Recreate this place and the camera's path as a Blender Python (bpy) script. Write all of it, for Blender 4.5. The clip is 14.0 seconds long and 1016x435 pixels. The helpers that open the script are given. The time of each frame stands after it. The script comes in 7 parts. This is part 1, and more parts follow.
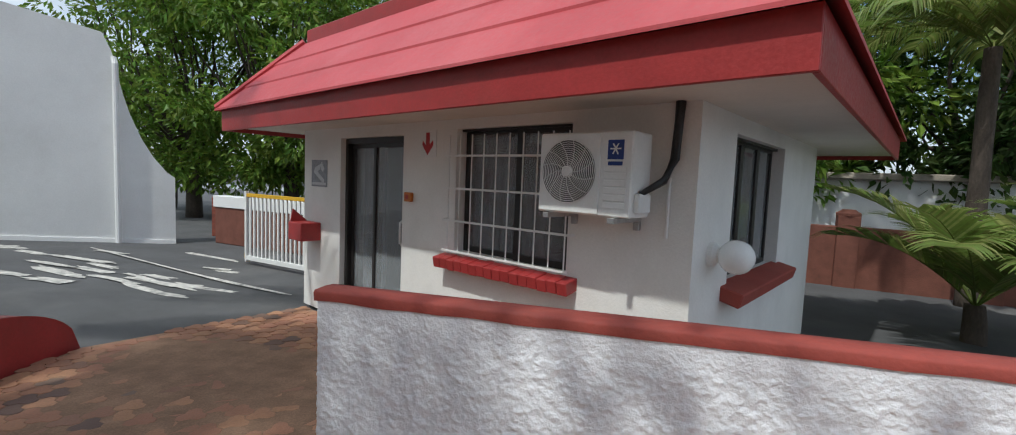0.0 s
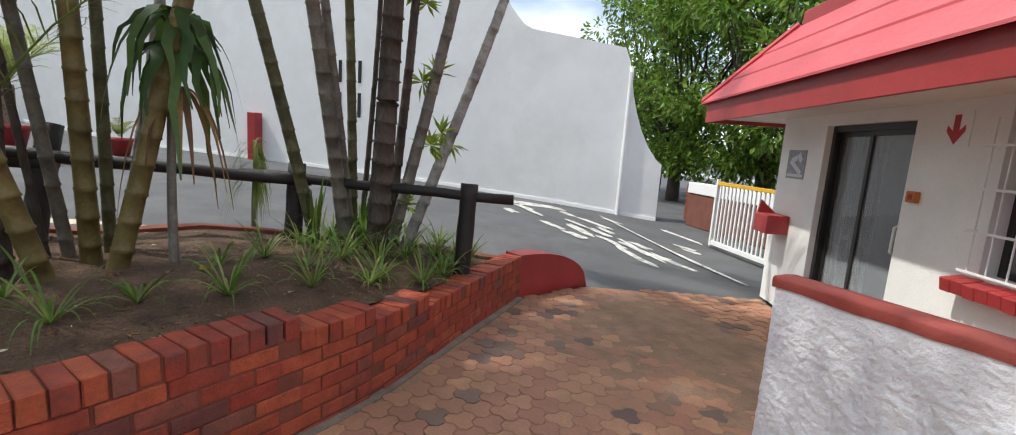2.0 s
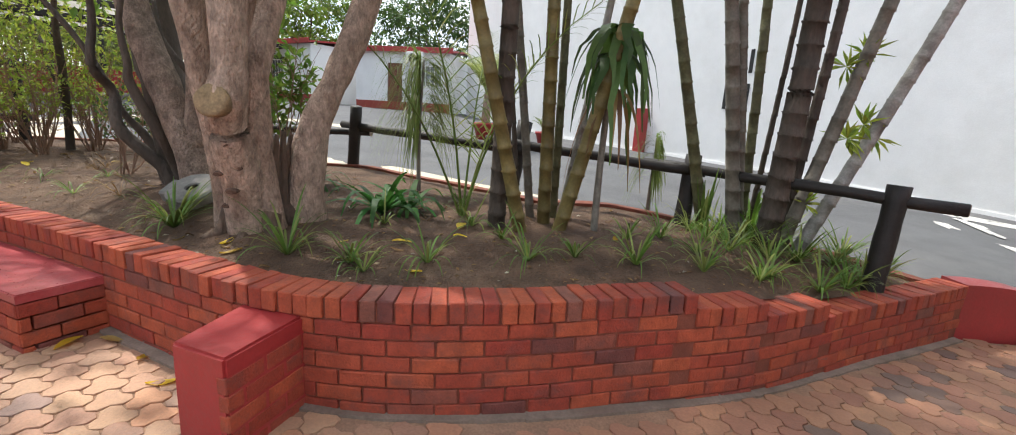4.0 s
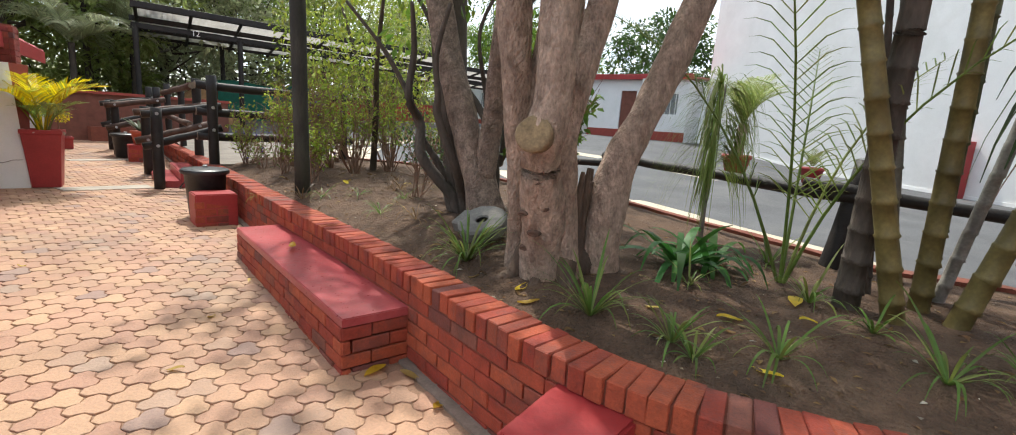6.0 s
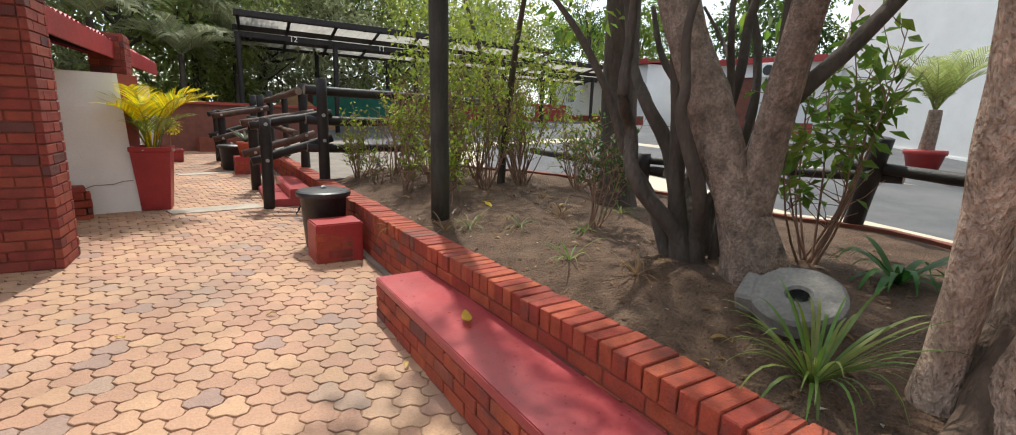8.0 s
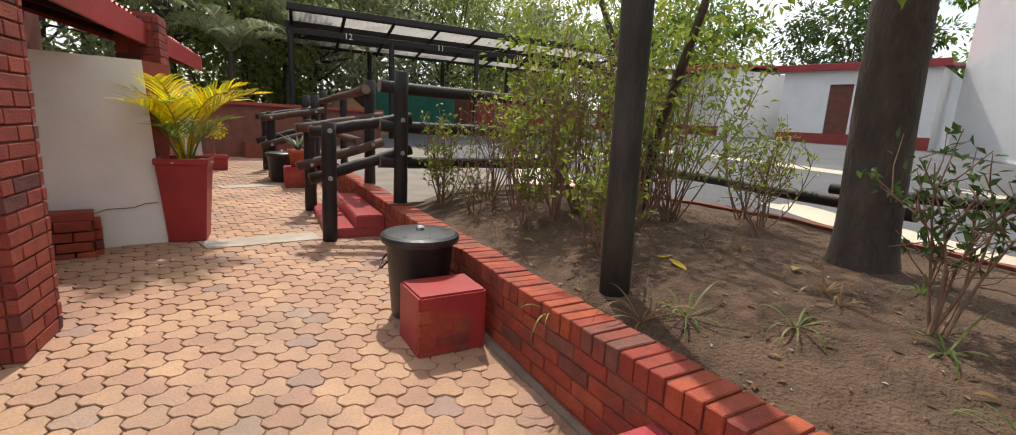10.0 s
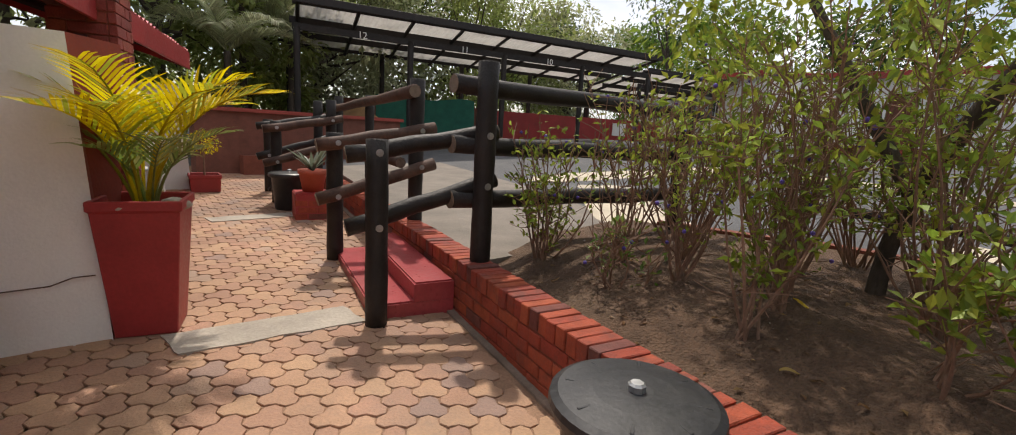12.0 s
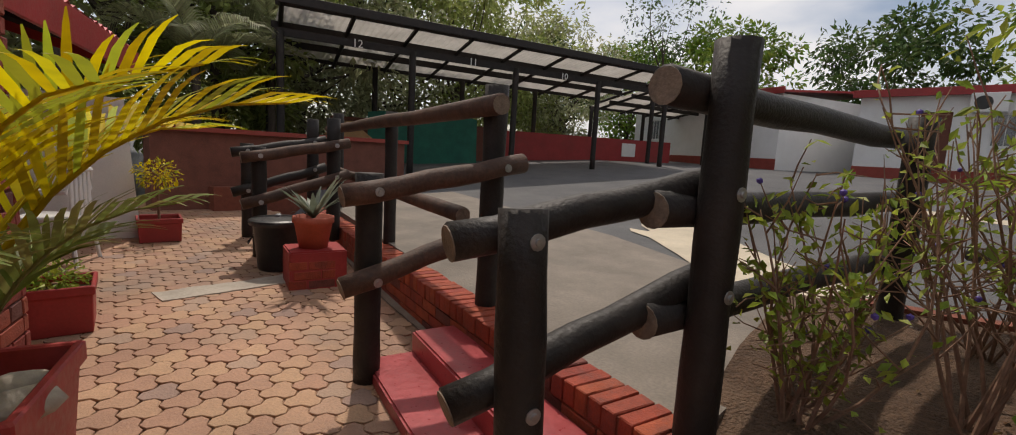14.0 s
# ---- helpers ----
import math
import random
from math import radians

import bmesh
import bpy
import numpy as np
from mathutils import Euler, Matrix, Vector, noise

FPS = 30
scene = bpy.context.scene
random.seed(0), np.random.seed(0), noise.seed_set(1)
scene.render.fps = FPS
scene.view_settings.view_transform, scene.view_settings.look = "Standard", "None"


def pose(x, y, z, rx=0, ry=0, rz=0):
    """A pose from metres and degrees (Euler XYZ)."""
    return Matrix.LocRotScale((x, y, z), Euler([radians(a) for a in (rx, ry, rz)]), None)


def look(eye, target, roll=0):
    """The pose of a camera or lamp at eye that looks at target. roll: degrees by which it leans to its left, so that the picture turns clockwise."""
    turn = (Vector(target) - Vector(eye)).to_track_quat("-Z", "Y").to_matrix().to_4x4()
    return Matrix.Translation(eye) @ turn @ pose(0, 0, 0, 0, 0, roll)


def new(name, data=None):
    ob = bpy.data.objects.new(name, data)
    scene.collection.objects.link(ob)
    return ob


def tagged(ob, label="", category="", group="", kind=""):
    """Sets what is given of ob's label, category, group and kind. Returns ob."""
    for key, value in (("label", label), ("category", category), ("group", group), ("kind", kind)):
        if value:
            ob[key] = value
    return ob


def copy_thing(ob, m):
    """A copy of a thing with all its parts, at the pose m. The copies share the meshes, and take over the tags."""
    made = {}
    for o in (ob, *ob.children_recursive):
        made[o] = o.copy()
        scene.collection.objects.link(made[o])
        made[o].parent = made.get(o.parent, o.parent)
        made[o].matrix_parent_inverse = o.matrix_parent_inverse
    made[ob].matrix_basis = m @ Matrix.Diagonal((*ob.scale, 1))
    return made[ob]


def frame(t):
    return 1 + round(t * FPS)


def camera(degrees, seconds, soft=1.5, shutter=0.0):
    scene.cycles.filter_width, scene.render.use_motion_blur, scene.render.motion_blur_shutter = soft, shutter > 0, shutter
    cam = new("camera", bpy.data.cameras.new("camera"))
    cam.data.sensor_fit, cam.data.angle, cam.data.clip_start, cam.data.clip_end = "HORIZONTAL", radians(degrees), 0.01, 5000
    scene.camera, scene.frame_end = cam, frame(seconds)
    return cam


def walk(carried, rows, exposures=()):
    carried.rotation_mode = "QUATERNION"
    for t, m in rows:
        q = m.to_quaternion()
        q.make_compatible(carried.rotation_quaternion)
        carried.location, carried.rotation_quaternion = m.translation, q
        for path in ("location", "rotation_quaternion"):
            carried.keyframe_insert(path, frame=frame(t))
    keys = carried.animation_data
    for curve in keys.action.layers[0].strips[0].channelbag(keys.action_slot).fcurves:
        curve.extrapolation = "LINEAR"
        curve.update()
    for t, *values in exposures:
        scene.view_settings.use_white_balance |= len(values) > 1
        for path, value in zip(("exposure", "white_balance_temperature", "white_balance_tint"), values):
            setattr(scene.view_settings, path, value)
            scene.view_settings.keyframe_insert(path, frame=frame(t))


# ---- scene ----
cam = camera(93.3, 14.0, 1.0)
METRES, EYE, TILT, LEAN, TURN = 9.3, 1.36, 0.0, 0.0, 0.0
ROWS = [
    (0.0, 0.0, 0.0, 0.0, 0.18, -4.5, -2.34),
    (0.5, 0.0045, -0.0085, -0.0005, 7.76, -6.51, -2.59),
    (1.0, 0.0087, -0.0174, -0.0018, 20.26, -8.24, -2.92),
    (1.5, 0.0073, -0.0122, -0.0022, 36.89, -8.56, -3.44),
    (2.0, 0.0044, -0.0107, -0.0029, 52.52, -8.59, -4.02),
    (2.5, 0.0057, -0.0138, -0.0028, 63.19, -9.6, -3.89),
    (3.0, 0.0136, -0.0238, -0.0036, 73.69, -10.99, -3.78),
    (3.5, 0.02, -0.0333, -0.005, 84.76, -12.01, -3.5),
    (4.0, 0.0178, -0.04, -0.0048, 94.43, -12.14, -3.28),
    (6.5, -0.0413, -0.1614, -0.0036, 122.12, -11.23, -3.53),
    (7.0, -0.0536, -0.2058, -0.0029, 123.77, -12.16, -2.77),
    (7.5, -0.0751, -0.2535, -0.0039, 126.16, -11.68, -2.42),
    (8.0, -0.0941, -0.3004, -0.0019, 127.55, -11.54, -2.05),
    (10.5, -0.1887, -0.5531, -0.0049, 132.4, -10.88, -3.21),
    (11.0, -0.2088, -0.6061, -0.0055, 132.74, -10.83, -3.19),
    (11.5, -0.2282, -0.6604, -0.0033, 132.25, -10.35, -3.27),
    (12.0, -0.2442, -0.7101, -0.0027, 131.39, -9.94, -3.32),
    (12.5, -0.2663, -0.7623, -0.001, 131.86, -9.64, -3.79),
    (13.0, -0.2802, -0.8116, 0.0014, 131.65, -9.51, -3.5),
    (13.5, -0.3027, -0.8615, 0.0021, 131.03, -8.62, -3.32),
    (14.0, -0.3191, -0.9103, 0.0045, 128.7, -7.72, -3.22),
]
EXPOSURES = [(0.0, -0.26, 6050, 5), (1.0, -0.12, 6150, 6), (2.0, 0.36, 6300, 7), (3.0, 0.62, 6350, 8), (4.2, 0.78, 6400, 8), (6.5, 0.58, 6400, 6), (8.2, 0.48, 6500, 7), (10.5, 0.30, 6800, 11),
             (11.5, 0.16, 6850, 12), (12.5, -0.12, 7000, 13), (14.0, -0.42, 7100, 14)]
walk(cam, [(t, pose(0, 0, EYE, TILT, LEAN, TURN) @ pose(METRES * x, METRES * y, METRES * z, 90 + pitch, roll, yaw)) for t, x, y, z, yaw, pitch, roll in ROWS],
     exposures=EXPOSURES)

# ---- world and sun ----
SUN_DIR = Vector((-0.32, -0.42, 0.85)).normalized()
world = bpy.data.worlds.new("world")
scene.world = world
world.use_nodes = True
wn, wl = world.node_tree.nodes, world.node_tree.links
wn.clear()
sky = wn.new("ShaderNodeTexSky")
sky.sky_type = 'NISHITA'
sky.sun_disc = False
sky.sun_elevation = math.asin(SUN_DIR.z)
sky.sun_rotation = math.atan2(SUN_DIR.x, SUN_DIR.y)
sky.dust_density = 2.0
wc = wn.new("ShaderNodeTexCoord")
wmap = wn.new("ShaderNodeMapping")
wmap.inputs["Scale"].default_value = (1.0, 1.0, 2.6)
cl = wn.new("ShaderNodeTexNoise")
cl.inputs["Scale"].default_value = 2.2
cl.inputs["Detail"].default_value = 7
cr = wn.new("ShaderNodeValToRGB")
cr.color_ramp.elements[0].position = 0.36
cr.color_ramp.elements[1].position = 0.60
cmix = wn.new("ShaderNodeMix")
cmix.data_type = 'RGBA'
cmix.inputs["B"].default_value = (8.2, 8.6, 9.2, 1)
wbg = wn.new("ShaderNodeBackground")
wbg.inputs["Strength"].default_value = 0.132
wout = wn.new("ShaderNodeOutputWorld")
wl.new(wc.outputs["Generated"], wmap.inputs["Vector"])
wl.new(wmap.outputs["Vector"], cl.inputs["Vector"])
wl.new(cl.outputs["Fac"], cr.inputs["Fac"])
wl.new(cr.outputs["Color"], cmix.inputs["Factor"])
wl.new(sky.outputs["Color"], cmix.inputs["A"])
wl.new(cmix.outputs["Result"], wbg.inputs["Color"])
wl.new(wbg.outputs["Background"], wout.inputs["Surface"])
sun = new("sun", bpy.data.lights.new("sun", 'SUN'))
sun.data.energy = 3.2
sun.data.angle = radians(1.2)
sun.data.color = (1.0, 0.955, 0.88)
sun.matrix_world = look((0, 0, 30), Vector((0, 0, 30)) - SUN_DIR)


# ---- materials ----
def mat(name, col, rough=0.7, var=0.25, scale=8.0, fine=60.0, bump=0.15, metal=0.0, dirt=None, dirt_amount=0.4,
        piece=0.0, hue=0.0, alt=None, alt_amount=0.0, spec=0.4, depth=0.01, translucent=0.0, stretch=1.0):
    """Base colour with two scales of variation, grain relief, stains (dirt), and per-piece change (piece, alt)."""
    m = bpy.data.materials.new(name)
    m.use_nodes = True
    n, l = m.node_tree.nodes, m.node_tree.links
    b = n["Principled BSDF"]
    tc = n.new("ShaderNodeTexCoord")
    geo = n.new("ShaderNodeNewGeometry")
    big = n.new("ShaderNodeTexNoise")
    big.inputs["Scale"].default_value = scale
    big.inputs["Detail"].default_value = 6
    big.inputs["Roughness"].default_value = 0.62
    small = n.new("ShaderNodeTexNoise")
    small.inputs["Scale"].default_value = fine
    small.inputs["Detail"].default_value = 4
    mp = n.new("ShaderNodeMapping")
    mp.inputs["Scale"].default_value = (1.0, 1.0, stretch)
    l.new(geo.outputs["Position"], mp.inputs["Vector"])
    place = mp.outputs["Vector"]
    for t in (big, small):
        l.new(place, t.inputs["Vector"])

    def mixed(kind, fac, a, c):
        x = n.new("ShaderNodeMix")
        x.data_type, x.blend_type = 'RGBA', kind
        for s, v in (("Factor", fac), ("A", a), ("B", c)):
            if isinstance(v, (int, float)):
                x.inputs[s].default_value = v
            elif isinstance(v, tuple):
                x.inputs[s].default_value = (*v, 1) if len(v) == 3 else v
            else:
                l.new(v, x.inputs[s])
        return x.outputs["Result"]

    def ranged(sock, a, c, lo, hi):
        r = n.new("ShaderNodeMapRange")
        r.inputs["From Min"].default_value, r.inputs["From Max"].default_value = a, c
        r.inputs["To Min"].default_value, r.inputs["To Max"].default_value = lo, hi
        l.new(sock, r.inputs["Value"])
        return r.outputs["Result"]

    c = tuple(col)
    if alt is not None:
        oi = n.new("ShaderNodeObjectInfo")
        add = n.new("ShaderNodeMath")
        add.operation = 'ADD'
        l.new(oi.outputs["Random"], add.inputs[0])
        l.new(geo.outputs["Random Per Island"], add.inputs[1])
        fr = n.new("ShaderNodeMath")
        fr.operation = 'FRACT'
        l.new(add.outputs[0], fr.inputs[0])
        c = mixed('MIX', ranged(fr.outputs[0], 1 - alt_amount - 0.04, 1 - alt_amount + 0.04, 0, 1), c, tuple(alt))
        if piece:
            mul = n.new("ShaderNodeMath")
            mul.operation = 'MULTIPLY'
            mul.inputs[1].default_value = 7.31
            l.new(fr.outputs[0], mul.inputs[0])
            fr2 = n.new("ShaderNodeMath")
            fr2.operation = 'FRACT'
            l.new(mul.outputs[0], fr2.inputs[0])
            hs = n.new("ShaderNodeHueSaturation")
            hs.inputs["Hue"].default_value = 0.5
            l.new(ranged(fr2.outputs[0], 0, 1, 1 - piece, 1 + piece), hs.inputs["Value"])
            if hue:
                l.new(ranged(fr2.outputs[0], 0, 1, 0.5 - hue, 0.5 + hue), hs.inputs["Hue"])
            l.new(c, hs.inputs["Color"])
            c = hs.outputs["Color"]
    g = ranged(big.outputs["Fac"], 0.3, 0.7, 1 - var, 1 + var)
    g2 = ranged(small.outputs["Fac"], 0.3, 0.7, 1 - var * 0.6, 1 + var * 0.6)
    mm = n.new("ShaderNodeMath")
    mm.operation = 'MULTIPLY'
    l.new(g, mm.inputs[0])
    l.new(g2, mm.inputs[1])
    comb = n.new("ShaderNodeCombineColor")
    for s in ("Red", "Green", "Blue"):
        l.new(mm.outputs[0], comb.inputs[s])
    c = mixed('MULTIPLY', 1.0, c, comb.outputs["Color"])
    if dirt is not None:
        st = n.new("ShaderNodeTexNoise")
        st.inputs["Scale"].default_value = scale * 0.37
        st.inputs["Detail"].default_value = 9
        st.inputs["Roughness"].default_value = 0.7
        l.new(place, st.inputs["Vector"])
        c = mixed('MIX', ranged(st.outputs["Fac"], 0.5, 0.72, 0, dirt_amount), c, tuple(dirt))
    l.new(c, b.inputs["Base Color"])
    l.new(ranged(small.outputs["Fac"], 0.3, 0.7, max(0.03, rough - 0.08), min(1, rough + 0.08)), b.inputs["Roughness"])
    b.inputs["Metallic"].default_value = metal
    b.inputs["Specular IOR Level"].default_value = spec
    if bump:
        bp = n.new("ShaderNodeBump")
        bp.inputs["Strength"].default_value = bump
        bp.inputs["Distance"].default_value = depth
        l.new(small.outputs["Fac"], bp.inputs["Height"])
        l.new(bp.outputs["Normal"], b.inputs["Normal"])
    if translucent:
        tr = n.new("ShaderNodeBsdfTranslucent")
        l.new(c, tr.inputs["Color"])
        ms = n.new("ShaderNodeMixShader")
        ms.inputs["Fac"].default_value = translucent
        l.new(b.outputs["BSDF"], ms.inputs[1])
        l.new(tr.outputs["BSDF"], ms.inputs[2])
        l.new(ms.outputs["Shader"], n["Material Output"].inputs["Surface"])
    return m


M = {}
M["white"] = mat("white_wall_paint", (0.78, 0.78, 0.77), 0.75, 0.05, 1.2, 45, 0.25, dirt=(0.55, 0.54, 0.50), dirt_amount=0.35)
M["white_house"] = mat("house_wall_paint", (0.80, 0.79, 0.76), 0.7, 0.05, 2.0, 70, 0.2, dirt=(0.55, 0.52, 0.47), dirt_amount=0.3)
M["stipple"] = mat("rough_cast_white", (0.79, 0.80, 0.83), 0.8, 0.05, 14, 75, 0.55, depth=0.012)
M["soffit"] = mat("soffit_paint", (0.72, 0.68, 0.62), 0.7, 0.06, 2.0, 40, 0.05)
M["red_paint"] = mat("red_paint", (0.34, 0.035, 0.035), 0.45, 0.15, 3, 50, 0.12, dirt=(0.22, 0.05, 0.04), dirt_amount=0.5)
M["red_cap"] = mat("red_cap_paint", (0.30, 0.058, 0.043), 0.75, 0.14, 4, 60, 0.25, dirt=(0.25, 0.08, 0.06), dirt_amount=0.4)
M["red_polish"] = mat("red_stoep_polish", (0.36, 0.055, 0.06), 0.35, 0.18, 3, 40, 0.12, dirt=(0.42, 0.14, 0.13), dirt_amount=0.6)
M["roof_red"] = mat("roof_sheet_red", (0.50, 0.075, 0.085), 0.5, 0.10, 1.5, 40, 0.1, dirt=(0.60, 0.16, 0.17), dirt_amount=0.6)
M["brick"] = mat("face_brick", (0.33, 0.062, 0.031), 0.8, 0.24, 11, 90, 0.6, piece=0.16, hue=0.006, alt=(0.19, 0.062, 0.045), alt_amount=0.10,
                 dirt=(0.105, 0.052, 0.046), dirt_amount=0.75)
M["brick_dark"] = mat("painted_column_brick", (0.24, 0.045, 0.030), 0.75, 0.22, 9, 90, 0.5, piece=0.18, hue=0.006, alt=(0.12, 0.04, 0.035), alt_amount=0.15, dirt=(0.12, 0.04, 0.03), dirt_amount=0.5)
M["mortar"] = mat("brick_mortar", (0.20, 0.062, 0.038), 0.9, 0.2, 9, 90, 0.4)
M["concrete"] = mat("concrete", (0.40, 0.35, 0.29), 0.85, 0.2, 3, 50, 0.3, dirt=(0.2, 0.17, 0.14), dirt_amount=0.6)
M["paver"] = mat("clay_paver", (0.40, 0.232, 0.145), 0.72, 0.20, 1.3, 70, 0.5, piece=0.09, hue=0.008, alt=(0.31, 0.205, 0.155), alt_amount=0.08,
                 dirt=(0.205, 0.155, 0.128), dirt_amount=0.85)
# redder, slightly darker copy of the paver colour
M["paver_red"] = mat("clay_paver_redder", (0.40, 0.20, 0.12), 0.72, 0.2, 1.6, 70, 0.4, piece=0.14, hue=0.008, alt=(0.18, 0.115, 0.09), alt_amount=0.12,
                     dirt=(0.22, 0.11, 0.07), dirt_amount=0.7)
M["apron"] = mat("worn_screed", (0.21, 0.18, 0.15), 0.9, 0.22, 2, 60, 0.5, dirt=(0.12, 0.11, 0.10), dirt_amount=0.7)
M["joint"] = mat("paver_joint_sand", (0.29, 0.175, 0.112), 0.95, 0.25, 5, 80, 0.4)
M["asphalt"] = mat("asphalt", (0.095, 0.095, 0.098), 0.85, 0.18, 1.2, 120, 0.5, dirt=(0.19, 0.18, 0.17), dirt_amount=0.5)
M["road_paint"] = mat("worn_road_paint", (0.56, 0.54, 0.50), 0.8, 0.3, 14, 80, 0.2, dirt=(0.12, 0.12, 0.12), dirt_amount=1.0)
M["soil"] = mat("bed_soil", (0.115, 0.067, 0.041), 0.95, 0.4, 5, 60, 1.0, dirt=(0.18, 0.118, 0.076), dirt_amount=0.7, depth=0.03)
M["pole"] = mat("creosoted_pole", (0.018, 0.014, 0.012), 0.6, 0.35, 10, 60, 0.4, dirt=(0.05, 0.035, 0.028), dirt_amount=0.5)
M["pole_end"] = mat("weathered_log_end", (0.20, 0.15, 0.11), 0.85, 0.3, 12, 80, 0.5)
M["pole_worn"] = mat("worn_rail_wood", (0.085, 0.045, 0.03), 0.7, 0.4, 7, 60, 0.4, dirt=(0.03, 0.02, 0.016), dirt_amount=0.8)
M["steel"] = mat("galvanised_bolt", (0.45, 0.45, 0.45), 0.45, 0.15, 20, 90, 0.1, metal=0.8)
M["white_metal"] = mat("white_painted_steel", (0.78, 0.78, 0.76), 0.4, 0.05, 6, 60, 0.05)
M["yellow"] = mat("yellow_paint", (0.62, 0.36, 0.02), 0.5, 0.1, 5, 60, 0.1)
M["plastic"] = mat("black_plastic", (0.022, 0.022, 0.024), 0.42, 0.2, 9, 70, 0.08, dirt=(0.09, 0.085, 0.08), dirt_amount=0.5)
M["frame_dark"] = mat("dark_bronze_frame", (0.025, 0.023, 0.022), 0.4, 0.1, 8, 60, 0.05)
M["terracotta"] = mat("terracotta", (0.42, 0.10, 0.06), 0.7, 0.15, 6, 60, 0.2)
M["bark"] = mat("fig_bark", (0.44, 0.315, 0.24), 0.9, 0.42, 18, 75, 1.0, dirt=(0.16, 0.09, 0.06), dirt_amount=0.8, depth=0.04, stretch=0.55)
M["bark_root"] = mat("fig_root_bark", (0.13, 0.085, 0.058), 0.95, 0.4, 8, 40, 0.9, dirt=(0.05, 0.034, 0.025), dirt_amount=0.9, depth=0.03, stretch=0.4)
M["knot"] = mat("dark_bark_knot", (0.12, 0.07, 0.048), 0.95, 0.3, 20, 80, 0.5)
M["mill"] = mat("weathered_millstone", (0.20, 0.185, 0.165), 0.95, 0.25, 7, 60, 0.6, dirt=(0.11, 0.10, 0.085), dirt_amount=0.7)
M["bark_mid"] = mat("brown_bark", (0.30, 0.215, 0.165), 0.9, 0.45, 18, 70, 1.0, dirt=(0.085, 0.052, 0.036), dirt_amount=0.9, depth=0.04, stretch=0.8)
M["bark_dark"] = mat("dark_bark", (0.085, 0.066, 0.052), 0.9, 0.35, 6, 40, 0.8, dirt=(0.05, 0.04, 0.03), dirt_amount=0.7, depth=0.02, stretch=0.4)
M["sawn"] = mat("old_cut_face", (0.25, 0.175, 0.095), 0.9, 0.35, 16, 70, 0.6, dirt=(0.15, 0.10, 0.06), dirt_amount=0.8)
M["cane"] = mat("cane_stem", (0.17, 0.13, 0.045), 0.55, 0.3, 7, 50, 0.2, dirt=(0.06, 0.05, 0.025), dirt_amount=0.7)
M["cane_grey"] = mat("grey_cane_stem", (0.17, 0.15, 0.12), 0.7, 0.3, 7, 50, 0.3, dirt=(0.07, 0.055, 0.04), dirt_amount=0.7)
M["cane_moss"] = mat("mossy_cane_stem", (0.11, 0.105, 0.05), 0.7, 0.35, 9, 50, 0.3, dirt=(0.06, 0.045, 0.03), dirt_amount=0.8)
M["cane_pale"] = mat("pale_cane_stem", (0.30, 0.28, 0.25), 0.75, 0.3, 12, 60, 0.3, dirt=(0.12, 0.10, 0.085), dirt_amount=0.8)
M["footing"] = mat("stained_footing", (0.23, 0.175, 0.135), 0.9, 0.25, 5, 60, 0.4, dirt=(0.14, 0.10, 0.075), dirt_amount=0.8)
M["pole_moss"] = mat("mossy_timber_pole", (0.040, 0.036, 0.028), 0.75, 0.4, 9, 60, 0.5, dirt=(0.075, 0.075, 0.045), dirt_amount=0.7, stretch=0.3)
M["twig"] = mat("twig", (0.25, 0.145, 0.095), 0.85, 0.25, 9, 70, 0.3)


def leaf_mat(name, col, alt, amount=0.3, through_light=0.4):
    return mat(name, col, 0.5, 0.2, 3, 30, 0.05, piece=0.3, hue=0.015, alt=alt, alt_amount=amount, translucent=through_light)


M["leaf"] = leaf_mat("tree_leaf", (0.13, 0.225, 0.03), (0.22, 0.31, 0.045))
# leaf copies lightened in colour for backlight and distance haze
M["leaf_lightened"] = leaf_mat("lightened_leaf", (0.26, 0.31, 0.09), (0.36, 0.40, 0.14), 0.4, 0.6)
M["leaf_hazy"] = leaf_mat("hazy_pale_leaf", (0.34, 0.36, 0.20), (0.44, 0.45, 0.26), 0.4, 0.6)
M["leaf_dark"] = leaf_mat("dark_leaf", (0.055, 0.105, 0.026), (0.095, 0.155, 0.035))
M["leaf_hedge"] = leaf_mat("shrub_leaf", (0.22, 0.30, 0.04), (0.38, 0.43, 0.06), 0.45)
M["leaf_grass"] = leaf_mat("strappy_leaf", (0.12, 0.20, 0.035), (0.22, 0.25, 0.06), 0.4)
M["leaf_lily"] = leaf_mat("lily_leaf", (0.045, 0.14, 0.025), (0.07, 0.18, 0.03))
M["leaf_yellow"] = leaf_mat("yellow_palm_leaf", (0.64, 0.50, 0.008), (0.36, 0.40, 0.03), 0.3)
M["leaf_palm"] = leaf_mat("palm_leaf", (0.16, 0.22, 0.045), (0.25, 0.27, 0.08))
M["leaf_dry"] = leaf_mat("dry_leaf", (0.26, 0.15, 0.06), (0.16, 0.09, 0.04))
M["leaf_fallen"] = leaf_mat("fallen_yellow_leaf", (0.62, 0.42, 0.03), (0.50, 0.36, 0.10))
M["leaf_pale"] = leaf_mat("pale_petal", (0.55, 0.50, 0.40), (0.42, 0.34, 0.22))
M["aloe"] = leaf_mat("aloe_leaf", (0.14, 0.17, 0.12), (0.20, 0.23, 0.17))


